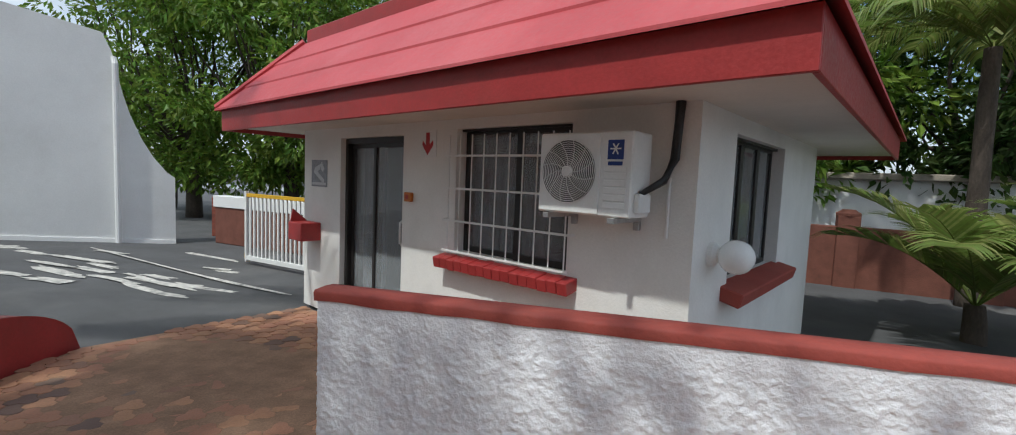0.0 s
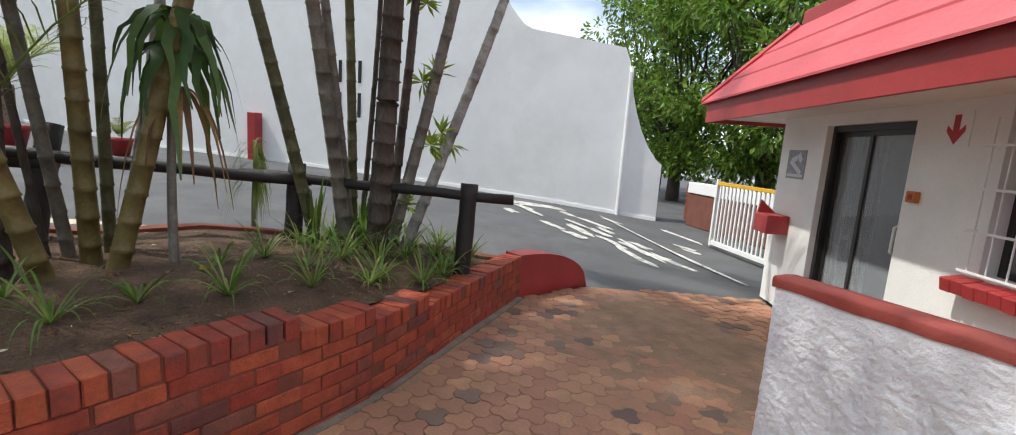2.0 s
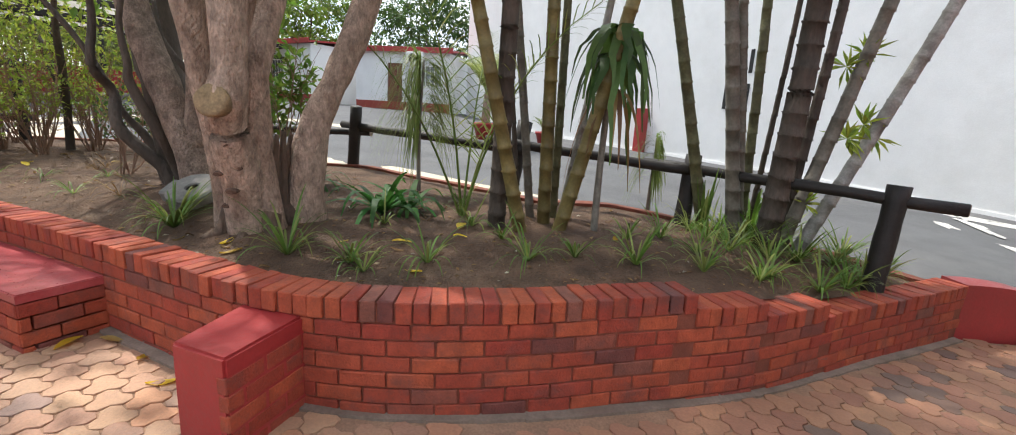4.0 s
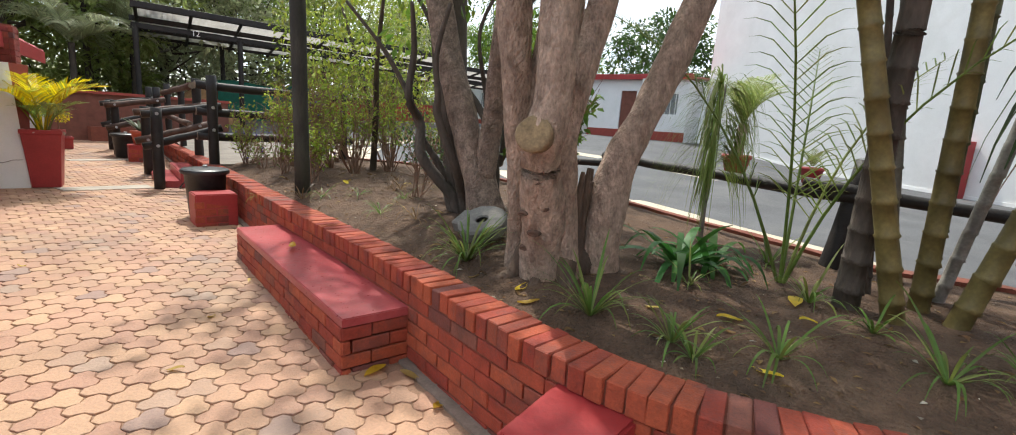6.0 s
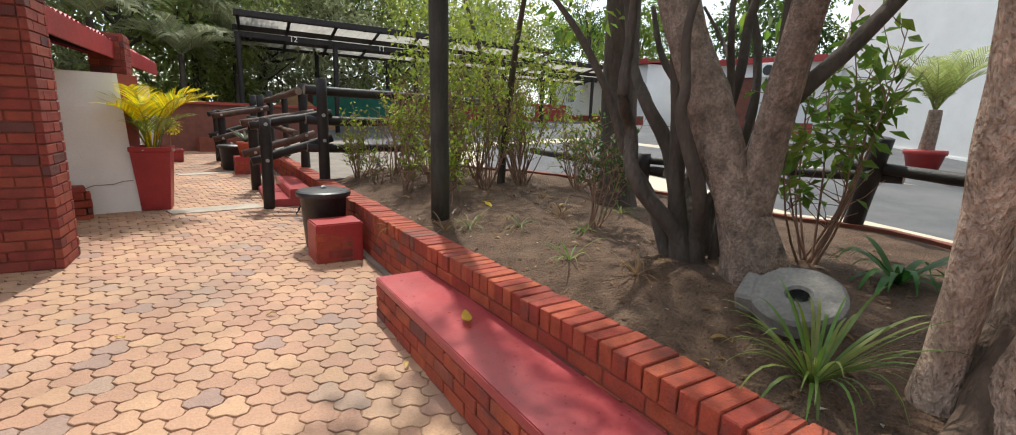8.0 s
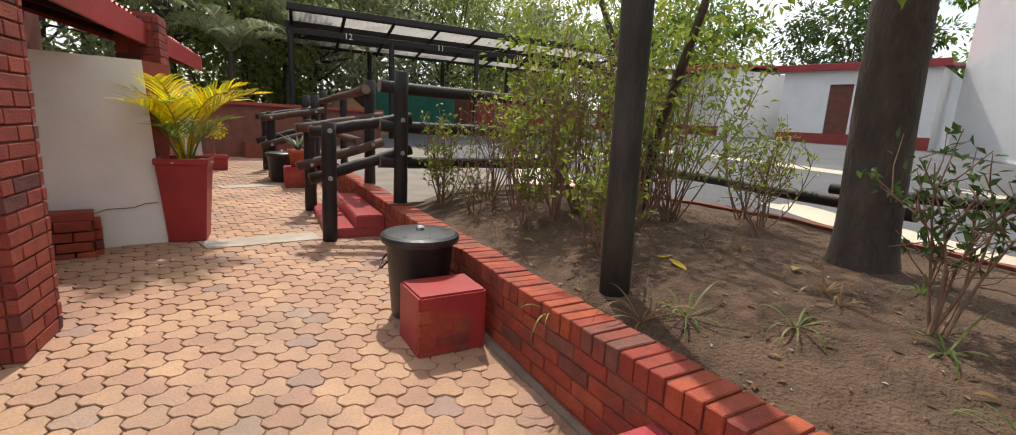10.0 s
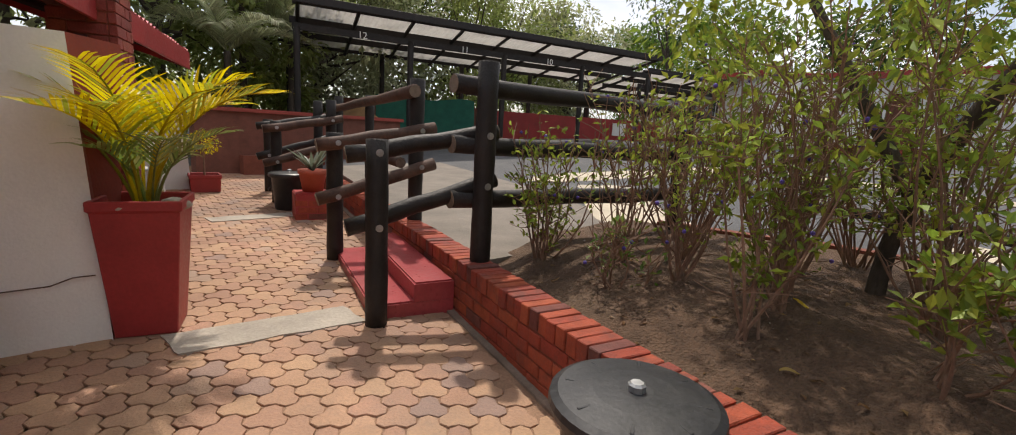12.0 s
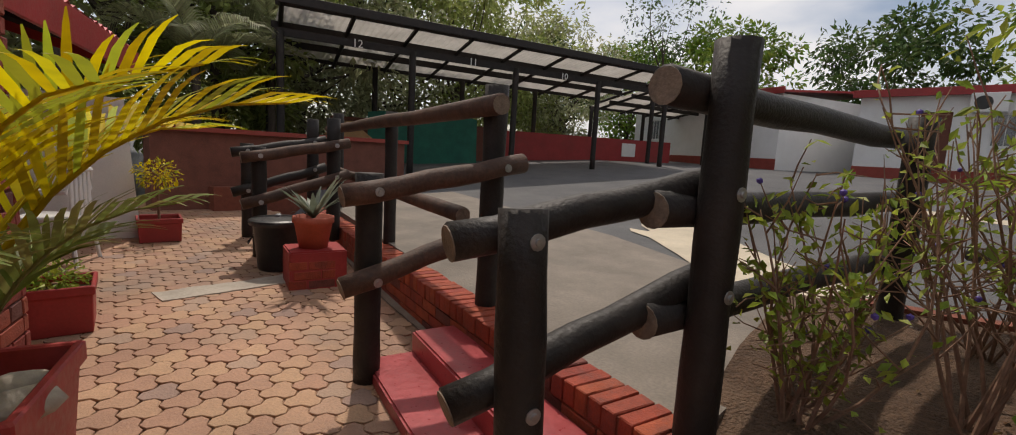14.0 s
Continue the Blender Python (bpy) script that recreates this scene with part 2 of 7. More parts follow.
def glass_mat(name, tint, rough=0.03, clear=0.75):
    m = bpy.data.materials.new(name)
    m.use_nodes = True
    n, l = m.node_tree.nodes, m.node_tree.links
    b = n["Principled BSDF"]
    b.inputs["Base Color"].default_value = (*tint, 1)
    b.inputs["Roughness"].default_value = rough
    b.inputs["Transmission Weight"].default_value = clear
    b.inputs["IOR"].default_value = 1.45
    return m


M["glass"] = glass_mat("window_glass", (0.55, 0.58, 0.60))
M["globe"] = mat("opal_globe", (0.85, 0.85, 0.83), 0.2, 0.03, 8, 60, 0.0)
# dark colour that stands in for the shade indoors
M["room_shade"] = mat("dark_room_shade", (0.12, 0.12, 0.13), 0.8, 0.08, 2, 40, 0.05)


# ---- mesh helpers ----
def obj(name, bm, material, smooth=False):
    me = bpy.data.meshes.new(name)
    bm.to_mesh(me)
    bm.free()
    for mm in (material if isinstance(material, (list, tuple)) else [material]):
        me.materials.append(mm)
    if smooth:
        for p in me.polygons:
            p.use_smooth = True
    return new(name, me)


def part(name, bm, material, parent, label="", smooth=False):
    ob = obj(name, bm, material, smooth)
    ob.parent = parent
    if label:
        ob["label"] = label
    return ob


def empty(name, at=(0, 0, 0), rz=0.0):
    ob = new(name)
    ob.matrix_basis = pose(*at, 0, 0, rz)
    ob.empty_display_size = 0.1
    return ob


def box(bm, x0, x1, y0, y1, z0, z1, bevel=0.0, m=None):
    """An axis-aligned box, bevelled, then moved by m."""
    r = bmesh.ops.create_cube(bm, size=1.0)
    vs = r["verts"]
    for v in vs:
        v.co = Vector(((x0 + x1) / 2 + v.co.x * (x1 - x0), (y0 + y1) / 2 + v.co.y * (y1 - y0), (z0 + z1) / 2 + v.co.z * (z1 - z0)))
    if bevel:
        es = list({e for v in vs for e in v.link_edges})
        out = bmesh.ops.bevel(bm, geom=es, offset=bevel, segments=1, affect='EDGES', profile=0.5)
        vs = list({v for f in out["faces"] for v in f.verts} | {v for v in vs if v.is_valid})
    if m is not None:
        bmesh.ops.transform(bm, matrix=m, verts=vs)
    return vs


def prism(bm, pts, z0, z1):
    """Extrude a plan polygon; z0, z1 numbers or functions of (x, y)."""
    f0 = z0 if callable(z0) else (lambda x, y: z0)
    f1 = z1 if callable(z1) else (lambda x, y: z1)
    lo = [bm.verts.new((x, y, f0(x, y))) for x, y in pts]
    hi = [bm.verts.new((x, y, f1(x, y))) for x, y in pts]
    k = len(pts)
    fs = [bm.faces.new(hi), bm.faces.new(list(reversed(lo)))]
    for i in range(k):
        fs.append(bm.faces.new((lo[i], lo[(i + 1) % k], hi[(i + 1) % k], hi[i])))
    bmesh.ops.recalc_face_normals(bm, faces=fs)
    return fs


def tube(bm, pts, radii, sides=8, cap=True):
    """A tapered tube through points."""
    rings = []
    k = len(pts)
    pts = [Vector(p) for p in pts]
    up = Vector((0.31, 0.21, 0.93))
    for i, p in enumerate(pts):
        d = (pts[min(i + 1, k - 1)] - pts[max(i - 1, 0)]).normalized()
        a = d.cross(up)
        if a.length < 0.1:
            a = d.cross(Vector((1, 0, 0)))
        a.normalize()
        b = d.cross(a)
        r = radii[i] if isinstance(radii, (list, tuple)) else radii
        rings.append([bm.verts.new(p + (a * math.cos(j * 2 * math.pi / sides) + b * math.sin(j * 2 * math.pi / sides)) * r) for j in range(sides)])
    fs = []
    for i in range(k - 1):
        for j in range(sides):
            fs.append(bm.faces.new((rings[i][j], rings[i][(j + 1) % sides], rings[i + 1][(j + 1) % sides], rings[i + 1][j])))
    if cap:
        fs.append(bm.faces.new(list(reversed(rings[0]))))
        fs.append(bm.faces.new(rings[-1]))
    bmesh.ops.recalc_face_normals(bm, faces=fs)
    return rings


def lathe(bm, profile, sides=24, at=(0, 0, 0)):
    """Turn (radius, z) pairs round the z axis."""
    rings = [[bm.verts.new((at[0] + r * math.cos(j * 2 * math.pi / sides), at[1] + r * math.sin(j * 2 * math.pi / sides), at[2] + z)) for j in range(sides)]
             for r, z in profile]
    fs = []
    for i in range(len(rings) - 1):
        for j in range(sides):
            fs.append(bm.faces.new((rings[i][j], rings[i][(j + 1) % sides], rings[i + 1][(j + 1) % sides], rings[i + 1][j])))
    fs.append(bm.faces.new(rings[-1]))
    fs.append(bm.faces.new(list(reversed(rings[0]))))
    bmesh.ops.recalc_face_normals(bm, faces=fs)


def interp(v, xs, ys):
    return float(np.interp(v, xs, ys))


# ---- levels ----
ROAD_AXIS = Vector((-0.766, -0.643))


def road_s(x, y):
    return (x + 7.1) * ROAD_AXIS.x + (y - 10.2) * ROAD_AXIS.y


def road_z(x, y):
    extra = 0.055 * max(0.0, min(10.0, -9.0 - x)) * max(0.0, min(1.0, -y / 5.0))
    r = interp(road_s(x, y), [-40, 0, 2.65, 6.75, 11.3, 15.0, 38.0, 80], [-0.6, -0.30, -0.08, 0.20, 0.38, 0.50, 1.0, 1.4]) + extra
    b = max(0.0, min(1.0, (x + 5.2) / 1.2)) * max(0.0, min(1.0, (y - 2.2) / 0.8))
    return min(r, r * (1 - b) - 0.315 * b)


def floor_z(x, y):
    return -0.17 - 0.0255 * max(-17.0, min(4.2, y))


FACE = [(-3.70, 3.05), (-3.10, 2.0), (-2.50, 0.98), (-2.17, 0.1), (-1.97, -0.5), (-1.87, -1.0), (-1.87, -1.45), (-1.97, -1.9), (-2.25, -2.64),
        (-2.58, -3.49), (-2.88, -4.35), (-3.27, -5.5), (-3.55, -6.3), (-3.80, -6.95), (-4.02, -7.6), (-4.38, -8.6), (-4.75, -9.6),
        (-4.93, -10.1), (-5.28, -11.1), (-5.65, -12.2), (-6.2, -13.8), (-6.75, -15.4)]


def smooth_line(pts, step=0.04):
    """Even points and arc lengths along a Catmull-Rom line."""
    p = [Vector(q) for q in pts]
    p = [2 * p[0] - p[1]] + p + [2 * p[-1] - p[-2]]
    dense = []
    for i in range(1, len(p) - 2):
        for k in range(20):
            t = k / 20
            a, b, c, d = p[i - 1], p[i], p[i + 1], p[i + 2]
            dense.append(0.5 * ((2 * b) + (c - a) * t + (2 * a - 5 * b + 4 * c - d) * t * t + (3 * b - a - 3 * c + d) * t ** 3))
    dense.append(p[-2])
    out, acc = [dense[0]], 0.0
    for a, b in zip(dense, dense[1:]):
        seg = (b - a).length
        while acc + seg >= step:
            a = a + (b - a) * ((step - acc) / seg)
            seg = (b - a).length
            out.append(a.copy())
            acc = 0.0
        acc += seg
    return out


LINE = smooth_line(FACE, 0.02)


def along(s):
    """Point, forward direction and inward normal (towards the bed) at arc length s on the bed wall's outer face."""
    i = max(0, min(len(LINE) - 2, int(s / 0.02)))
    d = (LINE[min(i + 3, len(LINE) - 1)] - LINE[max(i - 3, 0)]).normalized()
    return LINE[i] + d * (s - i * 0.02), d, Vector((d.y, -d.x))


LENGTH = 0.02 * (len(LINE) - 1)


def top_z(y):
    return 0.44 if y < 0.5 else 0.36 if y < 0.98 else 0.28 if y < 1.5 else 0.20


def face_x(y):
    """x of the bed wall's outer face at y."""
    ys = [p[1] for p in reversed(FACE)]
    return interp(y, ys, [p[0] for p in reversed(FACE)])


# ---- ground ----
def sheet(bm, x0, x1, y0, y1, step, z):
    nx, ny = max(1, round((x1 - x0) / step)), max(1, round((y1 - y0) / step))
    g = [[bm.verts.new((x0 + (x1 - x0) * i / nx, y0 + (y1 - y0) * j / ny, 0)) for j in range(ny + 1)] for i in range(nx + 1)]
    for row in g:
        for v in row:
            v.co.z = z(v.co.x, v.co.y)
    for i in range(nx):
        for j in range(ny):
            bm.faces.new((g[i][j], g[i + 1][j], g[i + 1][j + 1], g[i][j + 1]))


bm = bmesh.new()
sheet(bm, -60, 20, -60, 40, 0.5, lambda x, y: road_z(x, y) if x < face_x(y) - 0.4 or (y > 2.9 and x < -3.0) or y > 5 else min(road_z(x, y), floor_z(x, y)) - 0.12)
ring = [(-60, -60), (20, -60), (20, 40), (-60, 40)]
far = [(-900, -900), (900, -900), (900, 900), (-900, 900)]
vi = [bm.verts.new((x, y, road_z(x, y) - 0.05)) for x, y in ring]
vo = [bm.verts.new((x, y, 0.0)) for x, y in far]
for i in range(4):
    bm.faces.new((vi[i], vo[i], vo[(i + 1) % 4], vi[(i + 1) % 4]))
bmesh.ops.recalc_face_normals(bm, faces=bm.faces[:])
ground = tagged(obj("ground", bm, M["asphalt"], True), "grey worn asphalt drive rising to the car park", "road", kind="structure")

# paved walk: joint bed under the pavers
bm = bmesh.new()
edge = [LINE[i] for i in range(0, len(LINE), 20)]
pave_poly = [(p.x + 0.02, p.y) for p in edge] + [(-6.6, -18.5), (-4.5, -18.5), (-3.4, -14.0), (-1.5, -12.0), (1.5, -9.0), (2.4, -4.0), (2.6, 1.0), (1.6, 2.6), (-0.2, 4.0), (-2.45, 5.75), (-3.15, 4.85), (-3.75, 4.15)]
prism(bm, pave_poly, -0.6, lambda x, y: floor_z(x, y) - 0.0085)
floor = tagged(obj("floor", bm, M["joint"]), "interlocking terracotta clay pavers with dark sandy joints", "paving", kind="structure")

# ---- white boundary building wall ----
W0 = Vector((-7.1, 10.2, 0))
U = Vector((-0.766, -0.643, 0))
NW = Vector((0.643, -0.766, 0))


def wall_m(s, depth, z):
    return W0 + U * s - NW * depth + Vector((0, 0, z))


bm = bmesh.new()
prof = [(0.0, 1.11), (0.14, 1.22), (0.37, 1.53), (0.56, 1.90), (0.73, 2.35), (0.84, 2.75), (0.92, 3.15), (1.00, 3.55), (1.14, 3.88), (3.5, 4.28), (3.72, 4.40), (4.12, 4.85), (4.9, 6.2), (5.6, 8.0), (22.75, 8.6)]
a = [bm.verts.new(wall_m(s, 0, z)) for s, z in prof]
b = [bm.verts.new(wall_m(s, 0, -0.6)) for s, z in prof]
c = [bm.verts.new(wall_m(s, 0.25, z)) for s, z in prof]
d = [bm.verts.new(wall_m(s, 0.25, -0.6)) for s, z in prof]
for i in range(len(prof) - 1):
    bm.faces.new((a[i], a[i + 1], b[i + 1], b[i]))
    bm.faces.new((c[i], d[i], d[i + 1], c[i + 1]))
    bm.faces.new((a[i], c[i], c[i + 1], a[i + 1]))
bm.faces.new((a[0], b[0], d[0], c[0]))
bm.faces.new((a[-1], c[-1], d[-1], b[-1]))
bmesh.ops.recalc_face_normals(bm, faces=bm.faces[:])
wall_west = tagged(obj("wall_west", bm, M["white"]), "tall white plastered gable wall with a curved stepped end", "wall", kind="structure")

# ---- gatehouse ----
HL, HR, HB = Vector((-2.50, 5.87)), Vector((1.07, 2.74)), Vector((3.45, 5.46))
HOUSE = Matrix.Translation((HL.x, HL.y, -0.27)) @ Matrix.Rotation(math.atan2(HR.y - HL.y, HR.x - HL.x), 4, 'Z')
HW, HD, HH = (HR - HL).length, (HB - HR).length, 2.12   # length of front, depth, height to the soffit
house = empty("gatehouse")
house.matrix_basis = HOUSE
tagged(house, "small white gatehouse with a red hipped sheet roof", "building")
T = 0.22


def wall_with_holes(bm, x0, x1, z0, z1, y0, y1, holes):
    """A wall along x, with rectangular openings (xa, xb, za, zb)."""
    xs = sorted({x0, x1, *[h[0] for h in holes], *[h[1] for h in holes]})
    zs = sorted({z0, z1, *[h[2] for h in holes], *[h[3] for h in holes]})
    for xa, xb in zip(xs, xs[1:]):
        run = None
        for za, zb in zip(zs, zs[1:]):
            solid = not any(h[0] < (xa + xb) / 2 < h[1] and h[2] < (za + zb) / 2 < h[3] for h in holes)
            if solid and run is None:
                run = za
            if run is not None and (not solid or zb == zs[-1]):
                box(bm, xa, xb, y0, y1, run, zb if solid else za)
                run = None
    bmesh.ops.remove_doubles(bm, verts=bm.verts[:], dist=1e-5)


DOOR = (0.84, 1.98, 0.0, 2.01)
WIN = (2.72, 3.88, 1.0, 2.04)
SIDE = (0.45, 1.85, 0.98, 2.0)
bm = bmesh.new()
wall_with_holes(bm, 0, HW, 0, HH, 0, T, [DOOR, WIN])
part("wall_front", bm, M["white_house"], house)
bm = bmesh.new()
wall_with_holes(bm, 0, HD - 2 * T, 0, HH, 0, T, [SIDE])
bmesh.ops.transform(bm, matrix=pose(HW, T, 0, 0, 0, 90), verts=bm.verts[:])
part("wall_side", bm, M["white_house"], house)
bm = bmesh.new()
box(bm, 0, HW, HD - T, HD, 0, HH)
part("wall_back", bm, M["white_house"], house)
bm = bmesh.new()
box(bm, 0, T, T, HD - T, 0, HH)
part("wall_gate_side", bm, M["white_house"], house)


# ---- gatehouse: roof, openings, fittings ----
def quad(bm, *pts):
    return bm.faces.new([bm.verts.new(p) for p in pts])


OV, OVB = 0.66, 1.35                     # eave overhang, front and sides, and at the back
EX0, EX1, EY0, EY1 = -OV, HW + OV, -0.70, HD + OVB
bm = bmesh.new()
box(bm, EX0 + 0.03, EX1 - 0.03, EY0 + 0.03, EY1 - 0.03, HH, HH + 0.03)
part("soffit", bm, M["soffit"], house, "cream painted flat soffit boards")
for k, (x0, x1, y0, y1) in enumerate(((EX0, EX1, EY0, EY0 + 0.03), (EX0, EX1, EY1 - 0.03, EY1), (EX0, EX0 + 0.03, EY0 + 0.031, EY1 - 0.031), (EX1 - 0.03, EX1, EY0 + 0.031, EY1 - 0.031))):
    bm = bmesh.new()
    box(bm, x0, x1, y0, y1, HH - 0.05, HH + 0.20, 0.004)
    part("fascia", bm, M["red_paint"], house, "red painted fascia board")
RISE, RUN = 0.82, 0.72


def roof_ring(f):
    e = -0.045 + f * RUN
    z = HH + 0.20 + f * RISE
    return [(EX0 + e, EY0 + e, z), (EX1 - e, EY0 + e, z), (EX1 - e, EY1 - e, z), (EX0 + e, EY1 - e, z)]


for k in range(3):
    lo, hi = roof_ring(k / 3 - 0.02), roof_ring((k + 1) / 3)
    bm = bmesh.new()
    lift = 0.022 + 0.0 * k
    for i in range(4):
        j = (i + 1) % 4
        a, b, c, d = (Vector(v) for v in (lo[i], lo[j], hi[j], hi[i]))
        up = Vector((0, 0, lift))
        quad(bm, a + up, b + up, c, d)
        quad(bm, a, b, b + up, a + up)
        quad(bm, b, a, d - Vector((0, 0, 0.02)), c - Vector((0, 0, 0.02)))
    bmesh.ops.remove_doubles(bm, verts=bm.verts[:], dist=1e-4)
    bmesh.ops.recalc_face_normals(bm, faces=bm.faces[:])
    part("roof_sheet", bm, M["roof_red"], house, "faded red roof sheeting lapped in courses")
bm = bmesh.new()
r = roof_ring(1.0)
box(bm, r[0][0] + 0.02, r[2][0] - 0.02, r[0][1] + 0.02, r[2][1] - 0.02, r[0][2] - 0.05, r[0][2] + 0.16, 0.01)
part("roof_kerb", bm, M["red_paint"], house, "red upstand round the flat roof top")
for sx, sy, ex, ey in ((EX0, EY0, 1, 1), (EX1, EY0, -1, 1)):
    bm = bmesh.new()
    pts = [Vector((sx + ex * (-0.045 + f * RUN), sy + ey * (-0.045 + f * RUN), HH + 0.225 + f * RISE)) for f in (0, 0.5, 1)]
    tube(bm, pts, 0.035, 6)
    part("hip_cap", bm, M["roof_red"], house)
bm = bmesh.new()
box(bm, T, HW - T, T, HD - T, 0.0, 0.02)
part("floor_slab", bm, M["concrete"], house)
# unseen dark sheet added behind the glass so the room reads unlit
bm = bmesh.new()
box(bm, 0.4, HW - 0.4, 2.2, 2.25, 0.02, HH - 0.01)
part("partition", bm, M["room_shade"], house, "dark sheet added inside, standing in for the unlit room")


def framed_pane(parent, x0, x1, z0, z1, y, bar=0.045, material="frame_dark"):
    """A sash: four bars and a glass pane."""
    bm = bmesh.new()
    box(bm, x0, x0 + bar, y - 0.02, y + 0.02, z0, z1, 0.003)
    box(bm, x1 - bar, x1, y - 0.02, y + 0.02, z0, z1, 0.003)
    box(bm, x0 + bar, x1 - bar, y - 0.02, y + 0.02, z0, z0 + bar, 0.003)
    box(bm, x0 + bar, x1 - bar, y - 0.02, y + 0.02, z1 - bar, z1, 0.003)
    fr = part("frame", bm, M[material], parent)
    bm = bmesh.new()
    box(bm, x0 + bar, x1 - bar, y - 0.003, y + 0.003, z0 + bar, z1 - bar)
    g = part("pane", bm, M["glass"], parent)
    g.visible_shadow = False
    return fr


def curtain(parent, x0, x1, y, z0, z1, material, name="curtain", wave=0.018, pitch=0.09):
    bm = bmesh.new()
    k = max(4, int((x1 - x0) / (pitch / 6)))
    lo, hi = [], []
    for i in range(k + 1):
        x = x0 + (x1 - x0) * i / k
        yy = y + wave * math.sin(x / pitch * 2 * math.pi) + 0.004 * math.sin(x * 31)
        lo.append(bm.verts.new((x, yy, z0)))
        hi.append(bm.verts.new((x, yy, z1)))
    for i in range(k):
        bm.faces.new((lo[i], lo[i + 1], hi[i + 1], hi[i]))
    return part(name, bm, material, parent, smooth=True)


M["cloth"] = mat("pale_curtain_cloth", (0.22, 0.22, 0.235), 0.9, 0.1, 5, 80, 0.1)
bm = bmesh.new()
for a in ((DOOR[0], DOOR[0] + 0.05, 0.03, 2.01), (DOOR[1] - 0.05, DOOR[1], 0.03, 2.01)):
    box(bm, a[0], a[1], 0.06, 0.16, a[2], a[3], 0.003)
box(bm, DOOR[0] + 0.05, DOOR[1] - 0.05, 0.06, 0.16, 1.95, 2.01, 0.003)
box(bm, DOOR[0], DOOR[1], 0.06, 0.16, 0.0, 0.03)
door = part("door", bm, M["frame_dark"], house, "sliding glass door in a dark frame")
mid = (DOOR[0] + DOOR[1]) / 2
framed_pane(door, DOOR[0] + 0.05, mid + 0.03, 0.03, 1.95, 0.135)
framed_pane(door, mid - 0.03, DOOR[1] - 0.05, 0.03, 1.95, 0.088)
bm = bmesh.new()
tube(bm, [(DOOR[1] - 0.075, 0.064, 0.95), (DOOR[1] - 0.075, 0.035, 0.97), (DOOR[1] - 0.075, 0.035, 1.17), (DOOR[1] - 0.075, 0.064, 1.19)], 0.012, 8)
part("handle", bm, M["white_metal"], door, "pale pull handle")
curtain(house, DOOR[0] + 0.10, mid - 0.02, 0.25, 0.05, 1.93, M["cloth"], "blind", 0.012, 0.11)
bm = bmesh.new()
box(bm, WIN[0], WIN[1], 0.06, 0.155, WIN[3] - 0.02, WIN[3] - 0.001)
win = part("window_front", bm, M["frame_dark"], house, "dark framed sliding window behind white bars")
wm = 3.36
framed_pane(win, WIN[0], wm + 0.03, WIN[2], WIN[3], 0.13)
framed_pane(win, wm - 0.03, WIN[1], WIN[2], WIN[3], 0.085, 0.055)
curtain(house, WIN[0] + 0.05, wm - 0.1, 0.28, WIN[2] + 0.02, WIN[3] - 0.02, M["cloth"])
curtain(house, wm + 0.05, WIN[1] - 0.05, 0.30, WIN[2] + 0.02, WIN[3] - 0.02, M["cloth"])
# brick sill, laid as headers on edge and painted red
bm = bmesh.new()
box(bm, 2.61, 3.97, -0.10, 0.04, 0.895, 0.95)
sill = part("window_sill", bm, M["red_paint"], house, "red painted brick sill")
k = 16
for i in range(k):
    x0 = 2.60 + (3.98 - 2.60) * i / k
    bm = bmesh.new()
    box(bm, x0 + 0.002, x0 + 1.38 / k - 0.002, -0.13, 0.05, -0.045, 0.045, 0.005)
    bmesh.ops.transform(bm, matrix=pose(0, 0, 0.93 + 0.003 * math.sin(i * 2.3), 10), verts=bm.verts[:])
    part("brick", bm, M["red_paint"], sill)
# burglar bars
GX0, GX1, GZ0, GZ1 = 2.64, 3.94, 1.01, 1.98
bm = bmesh.new()
box(bm, GX0, GX1, -0.072, -0.064, GZ0 - 0.004, GZ0 + 0.012)
grille = part("burglar_bars", bm, M["white_metal"], house, "white painted steel burglar bars")
for i in range(10):
    x = 2.70 + (3.90 - 2.70) * i / 9
    bm = bmesh.new()
    tube(bm, [(x, -0.06, GZ0), (x, -0.06, GZ1)], 0.006, 6)
    part("bar", bm, M["white_metal"], grille)
for z in (1.27, 1.54, 1.81):
    bm = bmesh.new()
    box(bm, GX0, GX1, -0.072, -0.064, z - 0.008, z + 0.008)
    box(bm, GX0, GX0 + 0.012, -0.064, 0.01, z - 0.008, z + 0.008)
    box(bm, GX1 - 0.012, GX1, -0.064, 0.01, z - 0.008, z + 0.008)
    part("crossbar", bm, M["white_metal"], grille)
# side window
bm = bmesh.new()
box(bm, SIDE[0], SIDE[1], 0.06, 0.16, SIDE[3] - 0.02, SIDE[3] - 0.001)
sw = part("window_side", bm, M["frame_dark"], house, "dark framed side window")
SM = pose(HW, 0, 0, 0, 0, 90)
sw.matrix_basis = pose(HW, T, 0, 0, 0, 90)
for a, b in ((SIDE[0], 0.95), (0.95, 1.40), (1.40, SIDE[1])):
    framed_pane(sw, a, b, SIDE[2], SIDE[3], 0.12, 0.04)
bm = bmesh.new()
box(bm, SIDE[0] - 0.12, SIDE[1] + 0.12, -0.14, 0.06, -0.05, 0.05, 0.008)
bmesh.ops.transform(bm, matrix=pose(0, 0, 0.93, 14), verts=bm.verts[:])
part("sill", bm, M["red_cap"], sw, "red painted sloping sill")
bm = bmesh.new()
lathe(bm, [(0.075, 0.0), (0.075, 0.03), (0.05, 0.05), (0.05, 0.07)], 16)
